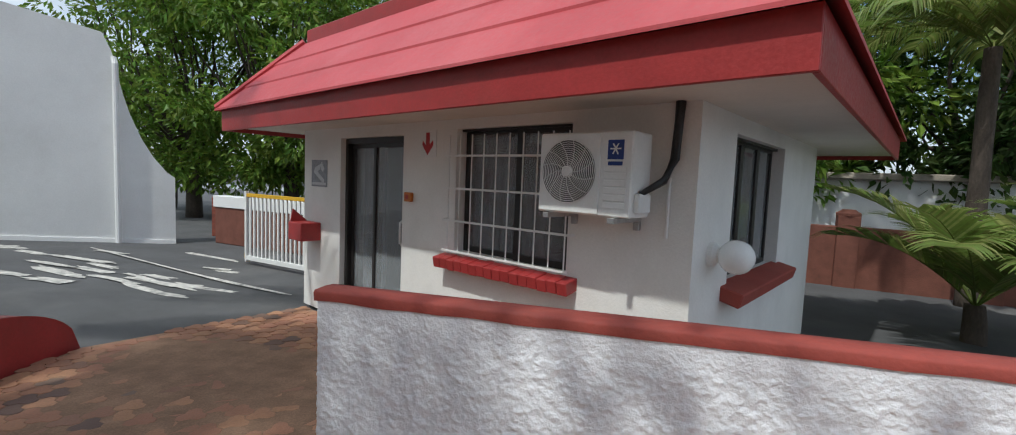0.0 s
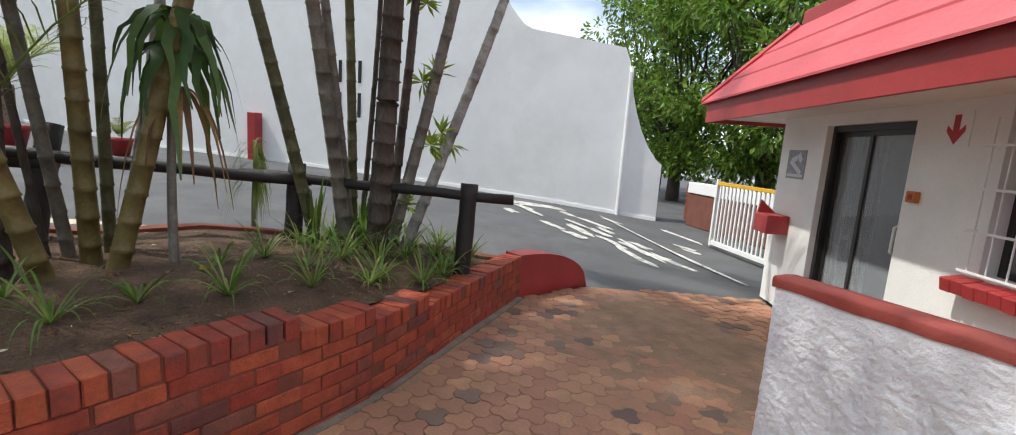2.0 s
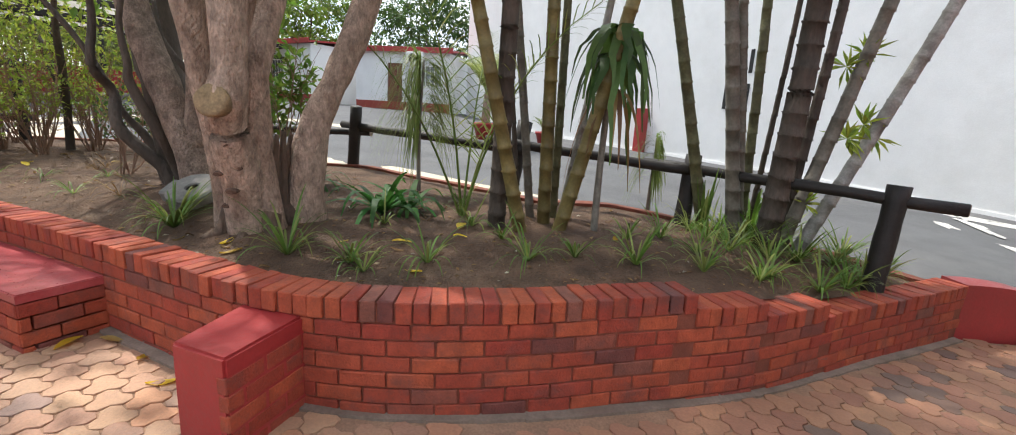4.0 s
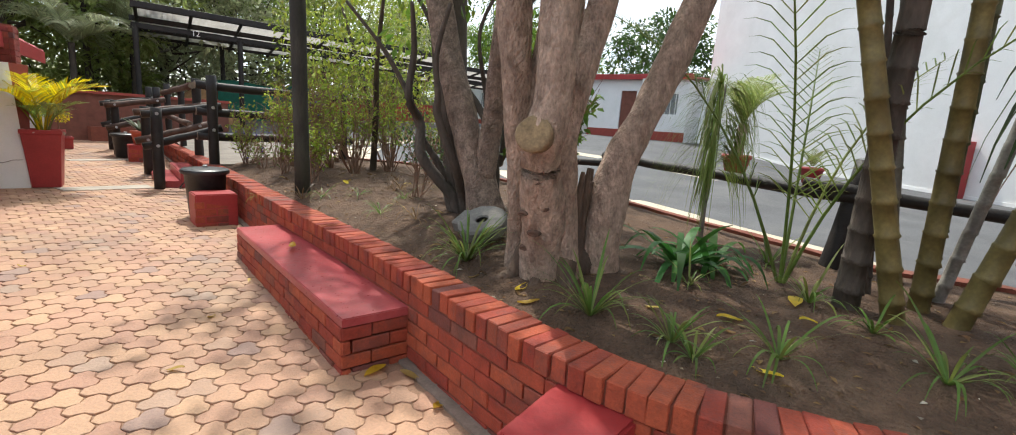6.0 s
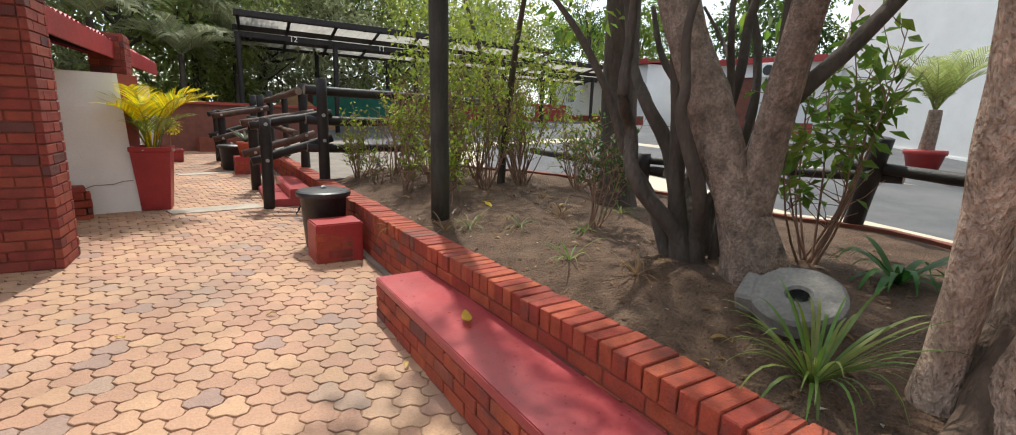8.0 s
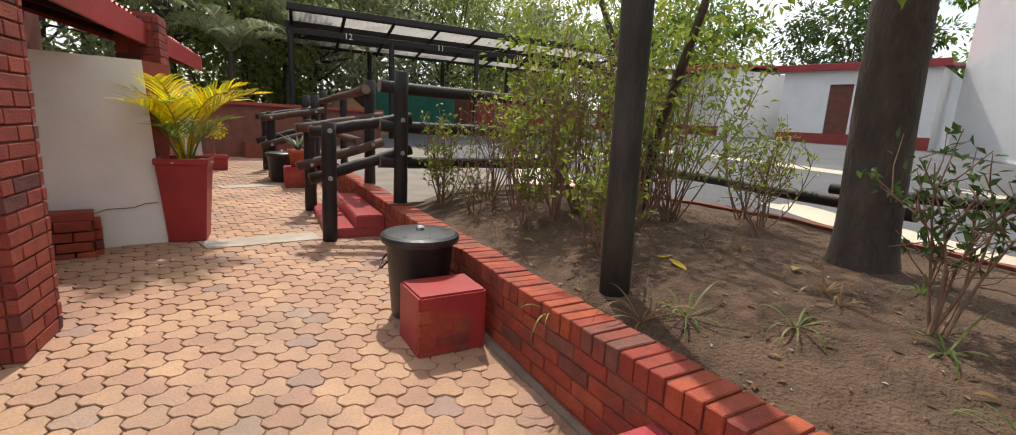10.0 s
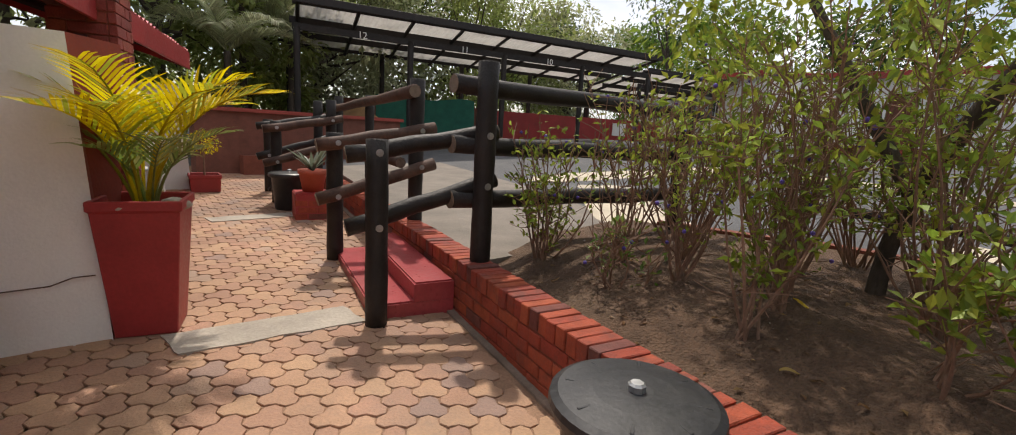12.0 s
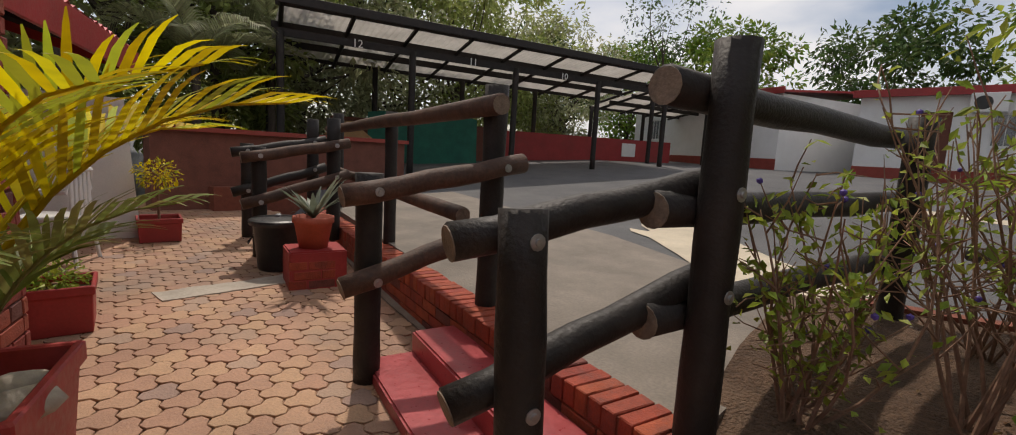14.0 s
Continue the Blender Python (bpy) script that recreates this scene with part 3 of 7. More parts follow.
lamp = part("wall_lamp", bm, M["white_metal"], house, "white opal globe wall lamp")
lamp.matrix_basis = pose(HW, 0.30, 1.22, 0, 90, 0)
bm = bmesh.new()
bmesh.ops.create_uvsphere(bm, u_segments=20, v_segments=12, radius=0.105)
bmesh.ops.transform(bm, matrix=Matrix.Translation((0, 0, 0.155)), verts=bm.verts[:])
part("globe", bm, M["globe"], lamp, "opal glass globe", True)

# air-conditioner outdoor unit on brackets
ac = tagged(empty("air_conditioner"), "white air-conditioner outdoor unit bracketed to the gatehouse wall", "air conditioner")
ac.matrix_basis = HOUSE @ Matrix.Translation((3.86, -0.33, 1.44))
AW, AH, AD = 0.64, 0.49, 0.25
bm = bmesh.new()
box(bm, 0, AW, 0.012, AD, 0, AH, 0.008)
part("casing", bm, M["white_metal"], ac)
FCX, FCZ, FR = 0.225, 0.255, 0.19
M["fan_shade"] = mat("fan_shadow_plastic", (0.045, 0.045, 0.043), 0.6, 0.1, 9, 60, 0.05)
bm = bmesh.new()
box(bm, 0.01, AW - 0.2, 0.0, 0.0118, 0.01, AH - 0.01, 0.003)
part("front_panel", bm, M["white_metal"], ac)
# no recess is cut: a flat dark disc paints the shade behind the guard
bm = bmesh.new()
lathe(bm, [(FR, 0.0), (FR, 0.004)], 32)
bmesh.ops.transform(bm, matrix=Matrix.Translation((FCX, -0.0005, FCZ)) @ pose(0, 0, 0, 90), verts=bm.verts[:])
part("fan_well", bm, M["fan_shade"], ac, "flat dark disc for the shade behind the fan guard")
guard = bmesh.new()
for rr in [0.04 + 0.0125 * i for i in range(13)]:
    ring_pts = [(FCX + rr * math.cos(a), -0.012, FCZ + rr * math.sin(a)) for a in [i * 2 * math.pi / 28 for i in range(29)]]
    tube(guard, ring_pts, 0.0026, 4, False)
for i in range(12):
    a = i * math.pi / 6 + 0.3
    tube(guard, [(FCX + q * math.cos(a + q * 3.0), -0.0135, FCZ + q * math.sin(a + q * 3.0)) for q in (0.02, 0.07, 0.12, 0.16, FR)], 0.0028, 5)
part("fan_guard", guard, M["white_metal"], ac, "white spiral fan guard")
bm = bmesh.new()
lathe(bm, [(0.034, 0.0), (0.034, 0.01), (0.028, 0.014)], 18)
bmesh.ops.transform(bm, matrix=Matrix.Translation((FCX, -0.008, FCZ)) @ pose(0, 0, 0, 90), verts=bm.verts[:])
part("hub", bm, M["white_metal"], ac)
for i in range(6):
    bm = bmesh.new()
    box(bm, AW - 0.17, AW - 0.03, 0.0055, 0.0118, 0.05 + i * 0.042, 0.085 + i * 0.042, 0.002)
    part("louvre", bm, M["white_metal"], ac)
M["badge"] = mat("blue_badge", (0.02, 0.045, 0.20), 0.4, 0.05, 9, 60, 0)
bm = bmesh.new()
box(bm, AW - 0.155, AW - 0.055, 0.0085, 0.0118, 0.33, 0.44)
badge = part("badge", bm, M["badge"], ac, "blue square badge with a white star mark")
bm = bmesh.new()
for i in range(3):
    box(bm, -0.035, 0.035, -0.001, 0.001, -0.004, 0.004, 0, Matrix.Translation((AW - 0.105, 0.0072, 0.39)) @ pose(0, 0, 0, 0, i * 60, 0))
part("mark", bm, M["white_metal"], badge)
bm = bmesh.new()
box(bm, AW - 0.15, AW - 0.06, 0.009, 0.0118, 0.296, 0.318)
part("name_bar", bm, M["badge"], ac)
for x in (0.08, AW - 0.10):
    bm = bmesh.new()
    box(bm, x - 0.02, x + 0.02, -0.02, 0.33, -0.035, -0.004, 0.002)
    box(bm, x - 0.02, x + 0.02, 0.30, 0.328, -0.09, -0.036, 0.002)
    part("bracket", bm, M["steel"], ac)
bm = bmesh.new()
box(bm, AW, AW + 0.035, 0.05, 0.2, 0.03, 0.14, 0.006)
part("valve_cover", bm, M["white_metal"], ac)
bm = bmesh.new()
tube(bm, [(AW + 0.02, 0.10, 0.14), (AW + 0.08, 0.26, 0.22), (AW + 0.12, 0.30, 0.35), (AW + 0.13, 0.30, 0.55), (AW + 0.135, 0.30, 0.68)], [0.016, 0.024, 0.027, 0.026, 0.03], 8)
part("pipe_lagging", bm, M["plastic"], ac, "black lagged pipe", True)
bm = bmesh.new()
tube(bm, [(AW + 0.09, 0.315, -0.12), (AW + 0.09, 0.315, 0.24)], 0.01, 8)
part("drain_pipe", bm, M["white_metal"], ac)

# fittings on the front wall
M["sign_grey"] = mat("grey_notice", (0.25, 0.26, 0.28), 0.5, 0.3, 22, 60, 0)
M["ink"] = mat("grey_print", (0.55, 0.56, 0.58), 0.5, 0.1, 20, 60, 0)


def on_house(name, label, category, x, z, y=-0.003):
    e = tagged(empty(name), label, category)
    e.matrix_basis = HOUSE @ Matrix.Translation((x, y, z))
    return e


sg = on_house("wall_sign", "grey printed notice on the gatehouse wall", "sign", 0.19, 1.46)
bm = bmesh.new()
box(bm, 0, 0.36, -0.004, 0.003, 0, 0.31)
part("board", bm, M["sign_grey"], sg)
for x0, x1, z0, z1, a in ((0.05, 0.31, 0.10, 0.15, 30), (0.08, 0.2, 0.18, 0.24, -20), (0.2, 0.3, 0.2, 0.26, 50), (0.02, 0.34, 0.02, 0.05, 0)):
    bm = bmesh.new()
    box(bm, -(x1 - x0) / 2, (x1 - x0) / 2, -0.006, -0.004, -(z1 - z0) / 2, (z1 - z0) / 2, 0, Matrix.Translation(((x0 + x1) / 2, 0, (z0 + z1) / 2)) @ pose(0, 0, 0, 0, a, 0))
    part("print", bm, M["ink"], sg)
ar = on_house("arrow_sign", "white square sign with a red downward arrow", "sign", 2.23, 1.80)
bm = bmesh.new()
box(bm, 0, 0.23, -0.004, 0.003, 0, 0.24)
part("board", bm, M["white_metal"], ar)
M["sign_red"] = mat("sign_red", (0.45, 0.02, 0.025), 0.5, 0.1, 9, 60, 0)
bm = bmesh.new()
pts = [(0.115, 0.02), (0.19, 0.11), (0.185, 0.15), (0.14, 0.11), (0.14, 0.22), (0.09, 0.22), (0.09, 0.11), (0.045, 0.15), (0.04, 0.11)]
f = bm.faces.new([bm.verts.new((x, -0.0045, z)) for x, z in pts])
ex = bmesh.ops.extrude_face_region(bm, geom=[f])
for v in [g for g in ex["geom"] if isinstance(g, bmesh.types.BMVert)]:
    v.co.y -= 0.002
part("arrow", bm, M["sign_red"], ar)
bell = on_house("call_button", "small orange call button box", "switch", 2.05, 1.39)
M["orange"] = mat("orange_plastic", (0.50, 0.16, 0.03), 0.5, 0.1, 9, 60, 0)
bm = bmesh.new()
box(bm, 0, 0.10, -0.035, 0.003, 0, 0.085, 0.006)
part("body", bm, M["orange"], bell)
bm = bmesh.new()
box(bm, 0.03, 0.07, -0.042, -0.0352, 0.022, 0.062, 0.003)
part("button", bm, M["red_paint"], bell)
rb = on_house("red_post_box", "red metal key box with an open lid", "box", 0.10, 0.83)
bm = bmesh.new()
box(bm, 0.0, 0.32, -0.24, 0.0, 0, 0.21, 0.008)
part("body", bm, M["red_paint"], rb)
bm = bmesh.new()
box(bm, -0.006, -0.0002, -0.235, -0.02, 0.01, 0.20, 0.002)
part("face_plate", bm, M["steel"], rb, "bare metal face plate")
bm = bmesh.new()
for p0 in (0.03,):
    fpts = [(0.02, -0.23, 0.212), (0.02, -0.03, 0.212), (0.02, -0.20, 0.36)]
    for x in (0.02, 0.26):
        pass
    a = [bm.verts.new(p) for p in fpts]
    b = [bm.verts.new((p[0] + 0.02, p[1], p[2])) for p in fpts]
    bm.faces.new(a)
    bm.faces.new(list(reversed(b)))
    for i in range(3):
        bm.faces.new((a[i], b[i], b[(i + 1) % 3], a[(i + 1) % 3]))
bmesh.ops.recalc_face_normals(bm, faces=bm.faces[:])
part("lid", bm, M["red_paint"], rb)

# ---- low roughcast wall with a red cap ----
LA, LB = Vector((-0.66, 1.68)), Vector((3.4, 0.615))
ld = (LB - LA).normalized()
ln = Vector((-ld.y, ld.x))
LM = Matrix.Translation((LA.x, LA.y, 0)) @ Matrix.Rotation(math.atan2(ld.y, ld.x), 4, 'Z')
LL = (LB - LA).length
bm = bmesh.new()
nx, nz = 640, 200
noise.seed_set(3)


def cast(x, z):
    v = noise.noise(Vector((x * 38, z * 46, 1.7))) * 0.8 + noise.noise(Vector((x * 78, z * 84, 4))) * 0.6 + noise.noise(Vector((x * 9, z * 9, 9))) * 0.25
    return 0.0048 * max(-0.5, min(0.7, v * 1.6)) * min(1.0, (0.92 - z) * 8)


grid = [[bm.verts.new((LL * i / nx, -0.010 - cast(LL * i / nx, -0.5 + 1.41 * j / nz), -0.5 + 1.41 * j / nz)) for j in range(nz + 1)] for i in range(nx + 1)]
for i in range(nx):
    for j in range(nz):
        bm.faces.new((grid[i][j], grid[i + 1][j], grid[i + 1][j + 1], grid[i][j + 1]))
box(bm, 0.004, LL, 0.0, 0.10, -0.5, 0.91)
bmesh.ops.transform(bm, matrix=LM, verts=bm.verts[:])
low = tagged(obj("wall_low", bm, M["stipple"]), "low white roughcast wall with a red painted cap", "wall", kind="structure")
for p in low.data.polygons:
    p.use_smooth = len(p.vertices) == 4 and p.area < 0.002
bm = bmesh.new()
capn = 120
rows = []
for i in range(capn + 1):
    x = -0.012 + (LL + 0.02) * i / capn
    w = 0.006 * noise.noise(Vector((x * 6, 0, 0)))
    rows.append([bm.verts.new((x, y, z)) for y, z in ((-0.015, 0.906 + w), (-0.017, 0.936), (-0.010, 0.944), (0.05, 0.947 + w * 0.5), (0.100, 0.943), (0.106, 0.93), (0.104, 0.902))])
for a, b in zip(rows, rows[1:]):
    for j in range(6):
        bm.faces.new((a[j], b[j], b[j + 1], a[j + 1]))
bm.faces.new(rows[0])
bm.faces.new(list(reversed(rows[-1])))
bmesh.ops.recalc_face_normals(bm, faces=bm.faces[:])
bmesh.ops.transform(bm, matrix=LM, verts=bm.verts[:])
cap = part("cap", bm, M["red_cap"], low, "red painted cap", True)

# ---- downpipe, slots and skirting of the big white wall ----
def on_wall(name, bm, material, label=""):
    return part(name, bm, material, wall_west, label)


WM = Matrix.Translation(W0) @ Matrix.Rotation(math.atan2(U.y, U.x), 4, 'Z')    # x along the wall, +y out towards the drive
bm = bmesh.new()
tube(bm, [(0.95, 0.07, -0.25), (0.95, 0.07, 3.3), (0.97, 0.0, 3.42)], 0.055, 10)
bmesh.ops.transform(bm, matrix=WM, verts=bm.verts[:])
on_wall("downpipe", bm, M["white"], "white painted downpipe")
# slots are not cut: near-black strips on the wall face paint their shade
M["slot"] = mat("slot_shade", (0.02, 0.02, 0.02), 0.8, 0.1, 9, 60, 0)
for s in (8.25, 8.85):
    for z0, z1 in ((1.80, 2.47), (2.74, 3.34)):
        bm = bmesh.new()
        box(bm, s - 0.05, s + 0.05, 0.002, 0.012, z0, z1, 0)
        bmesh.ops.transform(bm, matrix=WM, verts=bm.verts[:])
        on_wall("slot", bm, M["slot"], "narrow dark strip for the shade in a ventilation slot")
bm = bmesh.new()
pts = [0.0 + 0.5 * i for i in range(46)]
for s0, s1 in zip(pts, pts[1:]):
    z0 = road_z(*(W0 + U * s0).xy) - 0.01
    z1 = road_z(*(W0 + U * s1).xy) - 0.01
    vs = [bm.verts.new(WM @ Vector(p)) for p in ((s0, 0.0, z0), (s1, 0.0, z1), (s1, 0.04, z1), (s0, 0.04, z0), (s0, 0.0, z0 + 0.09), (s1, 0.0, z1 + 0.09), (s1, 0.03, z1 + 0.09), (s0, 0.03, z0 + 0.09))]
    for q in ((4, 5, 6, 7), (3, 2, 6, 7)):
        bm.faces.new([vs[i] for i in q])
bmesh.ops.recalc_face_normals(bm, faces=bm.faces[:])
on_wall("skirting", bm, M["white"])
pier = tagged(empty("red_pier"), "red painted brick pier against the white wall", "pier")
bm = bmesh.new()
box(bm, 11.35, 11.62, 0.02, 0.32, 0.1, 1.75, 0.01)
bmesh.ops.transform(bm, matrix=WM, verts=bm.verts[:])
part("shaft", bm, M["red_paint"], pier)

# ---- sliding gate and the wall behind it ----
gate = tagged(empty("sliding_gate"), "white barred sliding gate with a yellow top rail and end post", "gate")
G0, G1 = Vector((-4.59, 8.37)), Vector((-2.2, 7.05))
gd = (G1 - G0).normalized()
GM = Matrix.Translation((G0.x, G0.y, -0.28)) @ Matrix.Rotation(math.atan2(gd.y, gd.x), 4, 'Z')
gate.matrix_basis = GM
GL = (G1 - G0).length
bm = bmesh.new()
box(bm, 0.05, GL, -0.025, 0.025, 1.16, 1.22, 0.004)
part("top_rail", bm, M["yellow"], gate, "yellow top rail")
bm = bmesh.new()
box(bm, 0.05, GL, -0.025, 0.025, 0.05, 0.13, 0.004)
part("bottom_rail", bm, M["white_metal"], gate)
bm = bmesh.new()
box(bm, 0.0, 0.05, -0.03, 0.03, 0.02, 1.26, 0.004)
part("end_stile", bm, M["white_metal"], gate)
for i in range(24):
    bm = bmesh.new()
    box(bm, -0.018, 0.018, -0.012, 0.012, 0.13, 1.16)
    b = part("bar", bm, M["white_metal"], gate)
    b.location.x = 0.13 + i * (GL - 0.15) / 24
gp = tagged(empty("gate_post"), "yellow steel gate guide post with a stay", "post")
gp.matrix_basis = GM @ Matrix.Translation((-0.06, 0.06, 0))
bm = bmesh.new()
box(bm, -0.03, 0.03, -0.03, 0.03, 0, 1.24, 0.004)
part("post", bm, M["yellow"], gp)
bm = bmesh.new()
tube(bm, [(0, 0, 0.6), (-0.25, 0.12, 0.02)], 0.018, 6)
part("stay", bm, M["yellow"], gp)
M["brown_brick"] = mat("brown_brick_wall", (0.17, 0.065, 0.045), 0.85, 0.2, 5, 60, 0.4)
bw = tagged(empty("gate_wall"), "brown brick yard wall with a white painted band on top", "wall")
B0 = Vector((-6.5, 10.6))
BM = Matrix.Translation((B0.x, B0.y, -0.3)) @ Matrix.Rotation(math.atan2(-0.42, 0.9), 4, 'Z')
bw.matrix_basis = BM
bm = bmesh.new()
box(bm, 0, 7.0, 0, 0.25, 0, 0.80, 0.01)
part("body", bm, M["brown_brick"], bw)
bm = bmesh.new()
box(bm, -0.03, 7.03, -0.03, 0.28, 0.80, 1.05, 0.01)
part("band", bm, M["white"], bw, "white painted coping band")
bb = tagged(empty("brick_pier"), "short orange brick pier beside the white wall end", "pier")
bm = bmesh.new()
box(bm, -7.2, -6.85, 11.6, 11.95, -0.3, 0.65, 0.01)
part("shaft", bm, M["brick"], bb)

# ---- side yard past the gatehouse: brick fence, white building ----
fence = tagged(empty("brick_fence"), "brown brick boundary fence with capped piers", "fence")
FM = Matrix.Translation((5.2, 9.3, -0.5)) @ Matrix.Rotation(math.atan2(-3.2, 6.0), 4, 'Z')
fence.matrix_basis = FM
for i in range(6):
    bm = bmesh.new()
    box(bm, -1.0 + 2.0 * i, -0.65 + 2.0 * i, 0, 0.35, 0, 1.45, 0.01)
    p = part("pier", bm, M["brown_brick"], fence)
    bm = bmesh.new()
    lathe(bm, [(0.2, 1.45), (0.2, 1.50), (0.1, 1.57)], 12, (-0.825 + 2.0 * i, 0.175, 0))
    part("cap", bm, M["brown_brick"], fence)
    bm = bmesh.new()
    box(bm, -0.65 + 2.0 * i, 1.0 + 2.0 * i, 0.06, 0.28, 0, 1.25, 0.01)
    part("panel", bm, M["brown_brick"], fence)
nb = tagged(empty("white_outbuilding"), "long white plastered building beyond the brick fence", "building")
bm = bmesh.new()
box(bm, -3, 14, 3.0, 6.0, 0, 2.2, 0.02)
part("wall", bm, M["white"], nb)
bm = bmesh.new()
box(bm, -3.2, 14.2, 2.8, 6.2, 2.2, 2.35, 0.02)
part("roof", bm, M["concrete"], nb)
nb.matrix_basis = FM


# ---- planting bed: soil, back kerb, apron of the car park ----
BACK = [(-3.86, 2.95), (-4.05, 2.3), (-4.55, 0.9), (-4.72, -0.4), (-5.15, -1.1), (-5.85, -2.4), (-6.1, -3.4), (-6.5, -4.6), (-7.05, -5.7), (-7.2, -7.0), (-7.05, -7.9), (-6.9, -8.7)]


def soil_z(x, y):
    base = interp(y, [-9, 0.3, 1.0, 1.6, 3.0], [0.37, 0.36, 0.30, 0.22, 0.12])
    inner = min(1.0, max(0.0, (face_x(y) - 0.2 - x) / 0.8))
    return base + (0.10 + 0.05 * min(1.0, max(0.0, (-1.0 - y) / 1.5))) * inner + 0.025 * noise.noise(Vector((x * 1.3, y * 1.3, 0))) + 0.012 * noise.noise(Vector((x * 5, y * 5, 3)))


bm = bmesh.new()
rows = []
bx = [p[0] for p in reversed(BACK)]
by = [p[1] for p in reversed(BACK)]
for j in range(241):
    y = -8.95 + (2.98 + 8.95) * j / 240
    x1, x0 = face_x(y) - 0.19, interp(y, by, bx)
    rows.append([bm.verts.new((x0 + (x1 - x0) * i / 60, y, soil_z(x0 + (x1 - x0) * i / 60, y))) for i in range(61)])
for a, b in zip(rows, rows[1:]):
    for i in range(60):
        bm.faces.new((a[i], a[i + 1], b[i + 1], b[i]))
bmesh.ops.recalc_face_normals(bm, faces=bm.faces[:])
soil = tagged(obj("soil", bm, M["soil"], True), "bare brown bed soil with leaf litter", "soil", kind="structure")
bm = bmesh.new()
kerb_line = smooth_line(BACK, 0.25)
for p, q in zip(kerb_line, kerb_line[1:]):
    d = (q - p).normalized()
    n = Vector((d.y, -d.x))
    zz = max(soil_z(*p), road_z(*p)) + 0.02
    prism(bm, [p + n * 0.06, q + n * 0.06, q - n * 0.06, p - n * 0.06], -0.4, lambda x, y: max(soil_z(x, y), road_z(x, y)) + 0.03)
tagged(obj("bed_kerb", bm, M["mortar"]), "dark brown kerb along the back of the bed", "kerb", kind="structure")
bm = bmesh.new()
inner = [LINE[i] + along(i * 0.02)[2] * 0.21 for i in range(0, len(LINE), 15) if LINE[i].y < -8.9]
prism(bm, [(p.x, p.y) for p in inner] + [(-9.5, -15.0), (-8.2, -11.0), (-7.0, -8.7)], -0.3, lambda x, y: max(0.43 if x > face_x(y) - 0.5 else 0.0, road_z(x, y) + 0.006))
tagged(obj("pavement_apron", bm, M["apron"]), "rough worn concrete apron level with the wall top", "pavement", kind="structure")

# ---- bed wall: mortar core and concrete foot; the bricks follow at the end ----
bm = bmesh.new()
for i in range(0, len(LINE) - 12, 12):
    p, q = LINE[i], LINE[i + 12]
    n, n2 = along(i * 0.02)[2], along(i * 0.02 + 0.24)[2]
    prism(bm, [p + n * 0.008, q + n2 * 0.008, q + n2 * 0.205, p + n * 0.205], -0.5, top_z(p.y) - 0.012)
wall_bed = tagged(obj("wall_bed", bm, M["mortar"]), "curved red face-brick planter wall with a brick-on-edge top", "wall", kind="structure")
bm = bmesh.new()
for i in range(0, len(LINE) - 12, 12):
    p, q = LINE[i], LINE[i + 12]
    n, n2 = along(i * 0.02)[2], along(i * 0.02 + 0.24)[2]
    w = 0.055 + 0.012 * math.sin(i * 0.05)
    prism(bm, [p - n * w, q - n2 * w, q + n2 * 0.02, p + n * 0.02], -0.5, lambda x, y: floor_z(x, y) + 0.008 + 0.005 * noise.noise(Vector((x * 3, y * 3, 0))))
part("footing", bm, M["footing"], wall_bed, "stained rough concrete foot strip")

# red hump at the end of the wall by the drive
hump = tagged(empty("red_hump"), "low curved red painted kerb hump at the wall end", "kerb")
bm = bmesh.new()
P0, P1 = Vector((-3.72, 3.06)), Vector((-3.80, 4.2))
hd = (P1 - P0).normalized()
hn = Vector((-hd.y, hd.x))
k = 14
for side in (0,):
    L, R = [], []
    for i in range(k + 1):
        t = i / k
        c = P0 + hd * ((P1 - P0).length * t)
        z = -0.30 + 0.50 * math.sqrt(max(0.0, 1 - t ** 2.4))
        a, b = c, c + hn * 0.24
        L.append((bm.verts.new((a.x, a.y, -0.4)), bm.verts.new((a.x, a.y, z))))
        R.append((bm.verts.new((b.x, b.y, -0.4)), bm.verts.new((b.x, b.y, z))))
    for i in range(k):
        bm.faces.new((L[i][0], L[i + 1][0], L[i + 1][1], L[i][1]))
        bm.faces.new((R[i][1], R[i + 1][1], R[i + 1][0], R[i][0]))
        bm.faces.new((L[i][1], L[i + 1][1], R[i + 1][1], R[i][1]))
    bm.faces.new((L[0][0], L[0][1], R[0][1], R[0][0]))
bmesh.ops.remove_doubles(bm, verts=bm.verts[:], dist=1e-4)
bmesh.ops.recalc_face_normals(bm, faces=bm.faces[:])
part("body", bm, M["red_paint"], hump)

# ---- masonry seats and blocks: brick courses under a polished red top ----
BRICK_MESH = {}


def brick_mesh(l, w, h, seed=0, material="brick"):
    key = (l, w, h, seed, material)
    if key not in BRICK_MESH:
        rnd = random.Random(seed * 7 + 1)
        bm = bmesh.new()
        box(bm, -l / 2, l / 2, -w / 2, w / 2, -h / 2, h / 2, 0.0045)
        for v in bm.verts:
            v.co += Vector((rnd.uniform(-1, 1), rnd.uniform(-1, 1), rnd.uniform(-1, 1))) * 0.0016
        me = bpy.data.meshes.new("brick")
        bm.to_mesh(me)
        bm.free()
        me.materials.append(M[material])
        BRICK_MESH[key] = me
    return BRICK_MESH[key]


RB = random.Random(5)


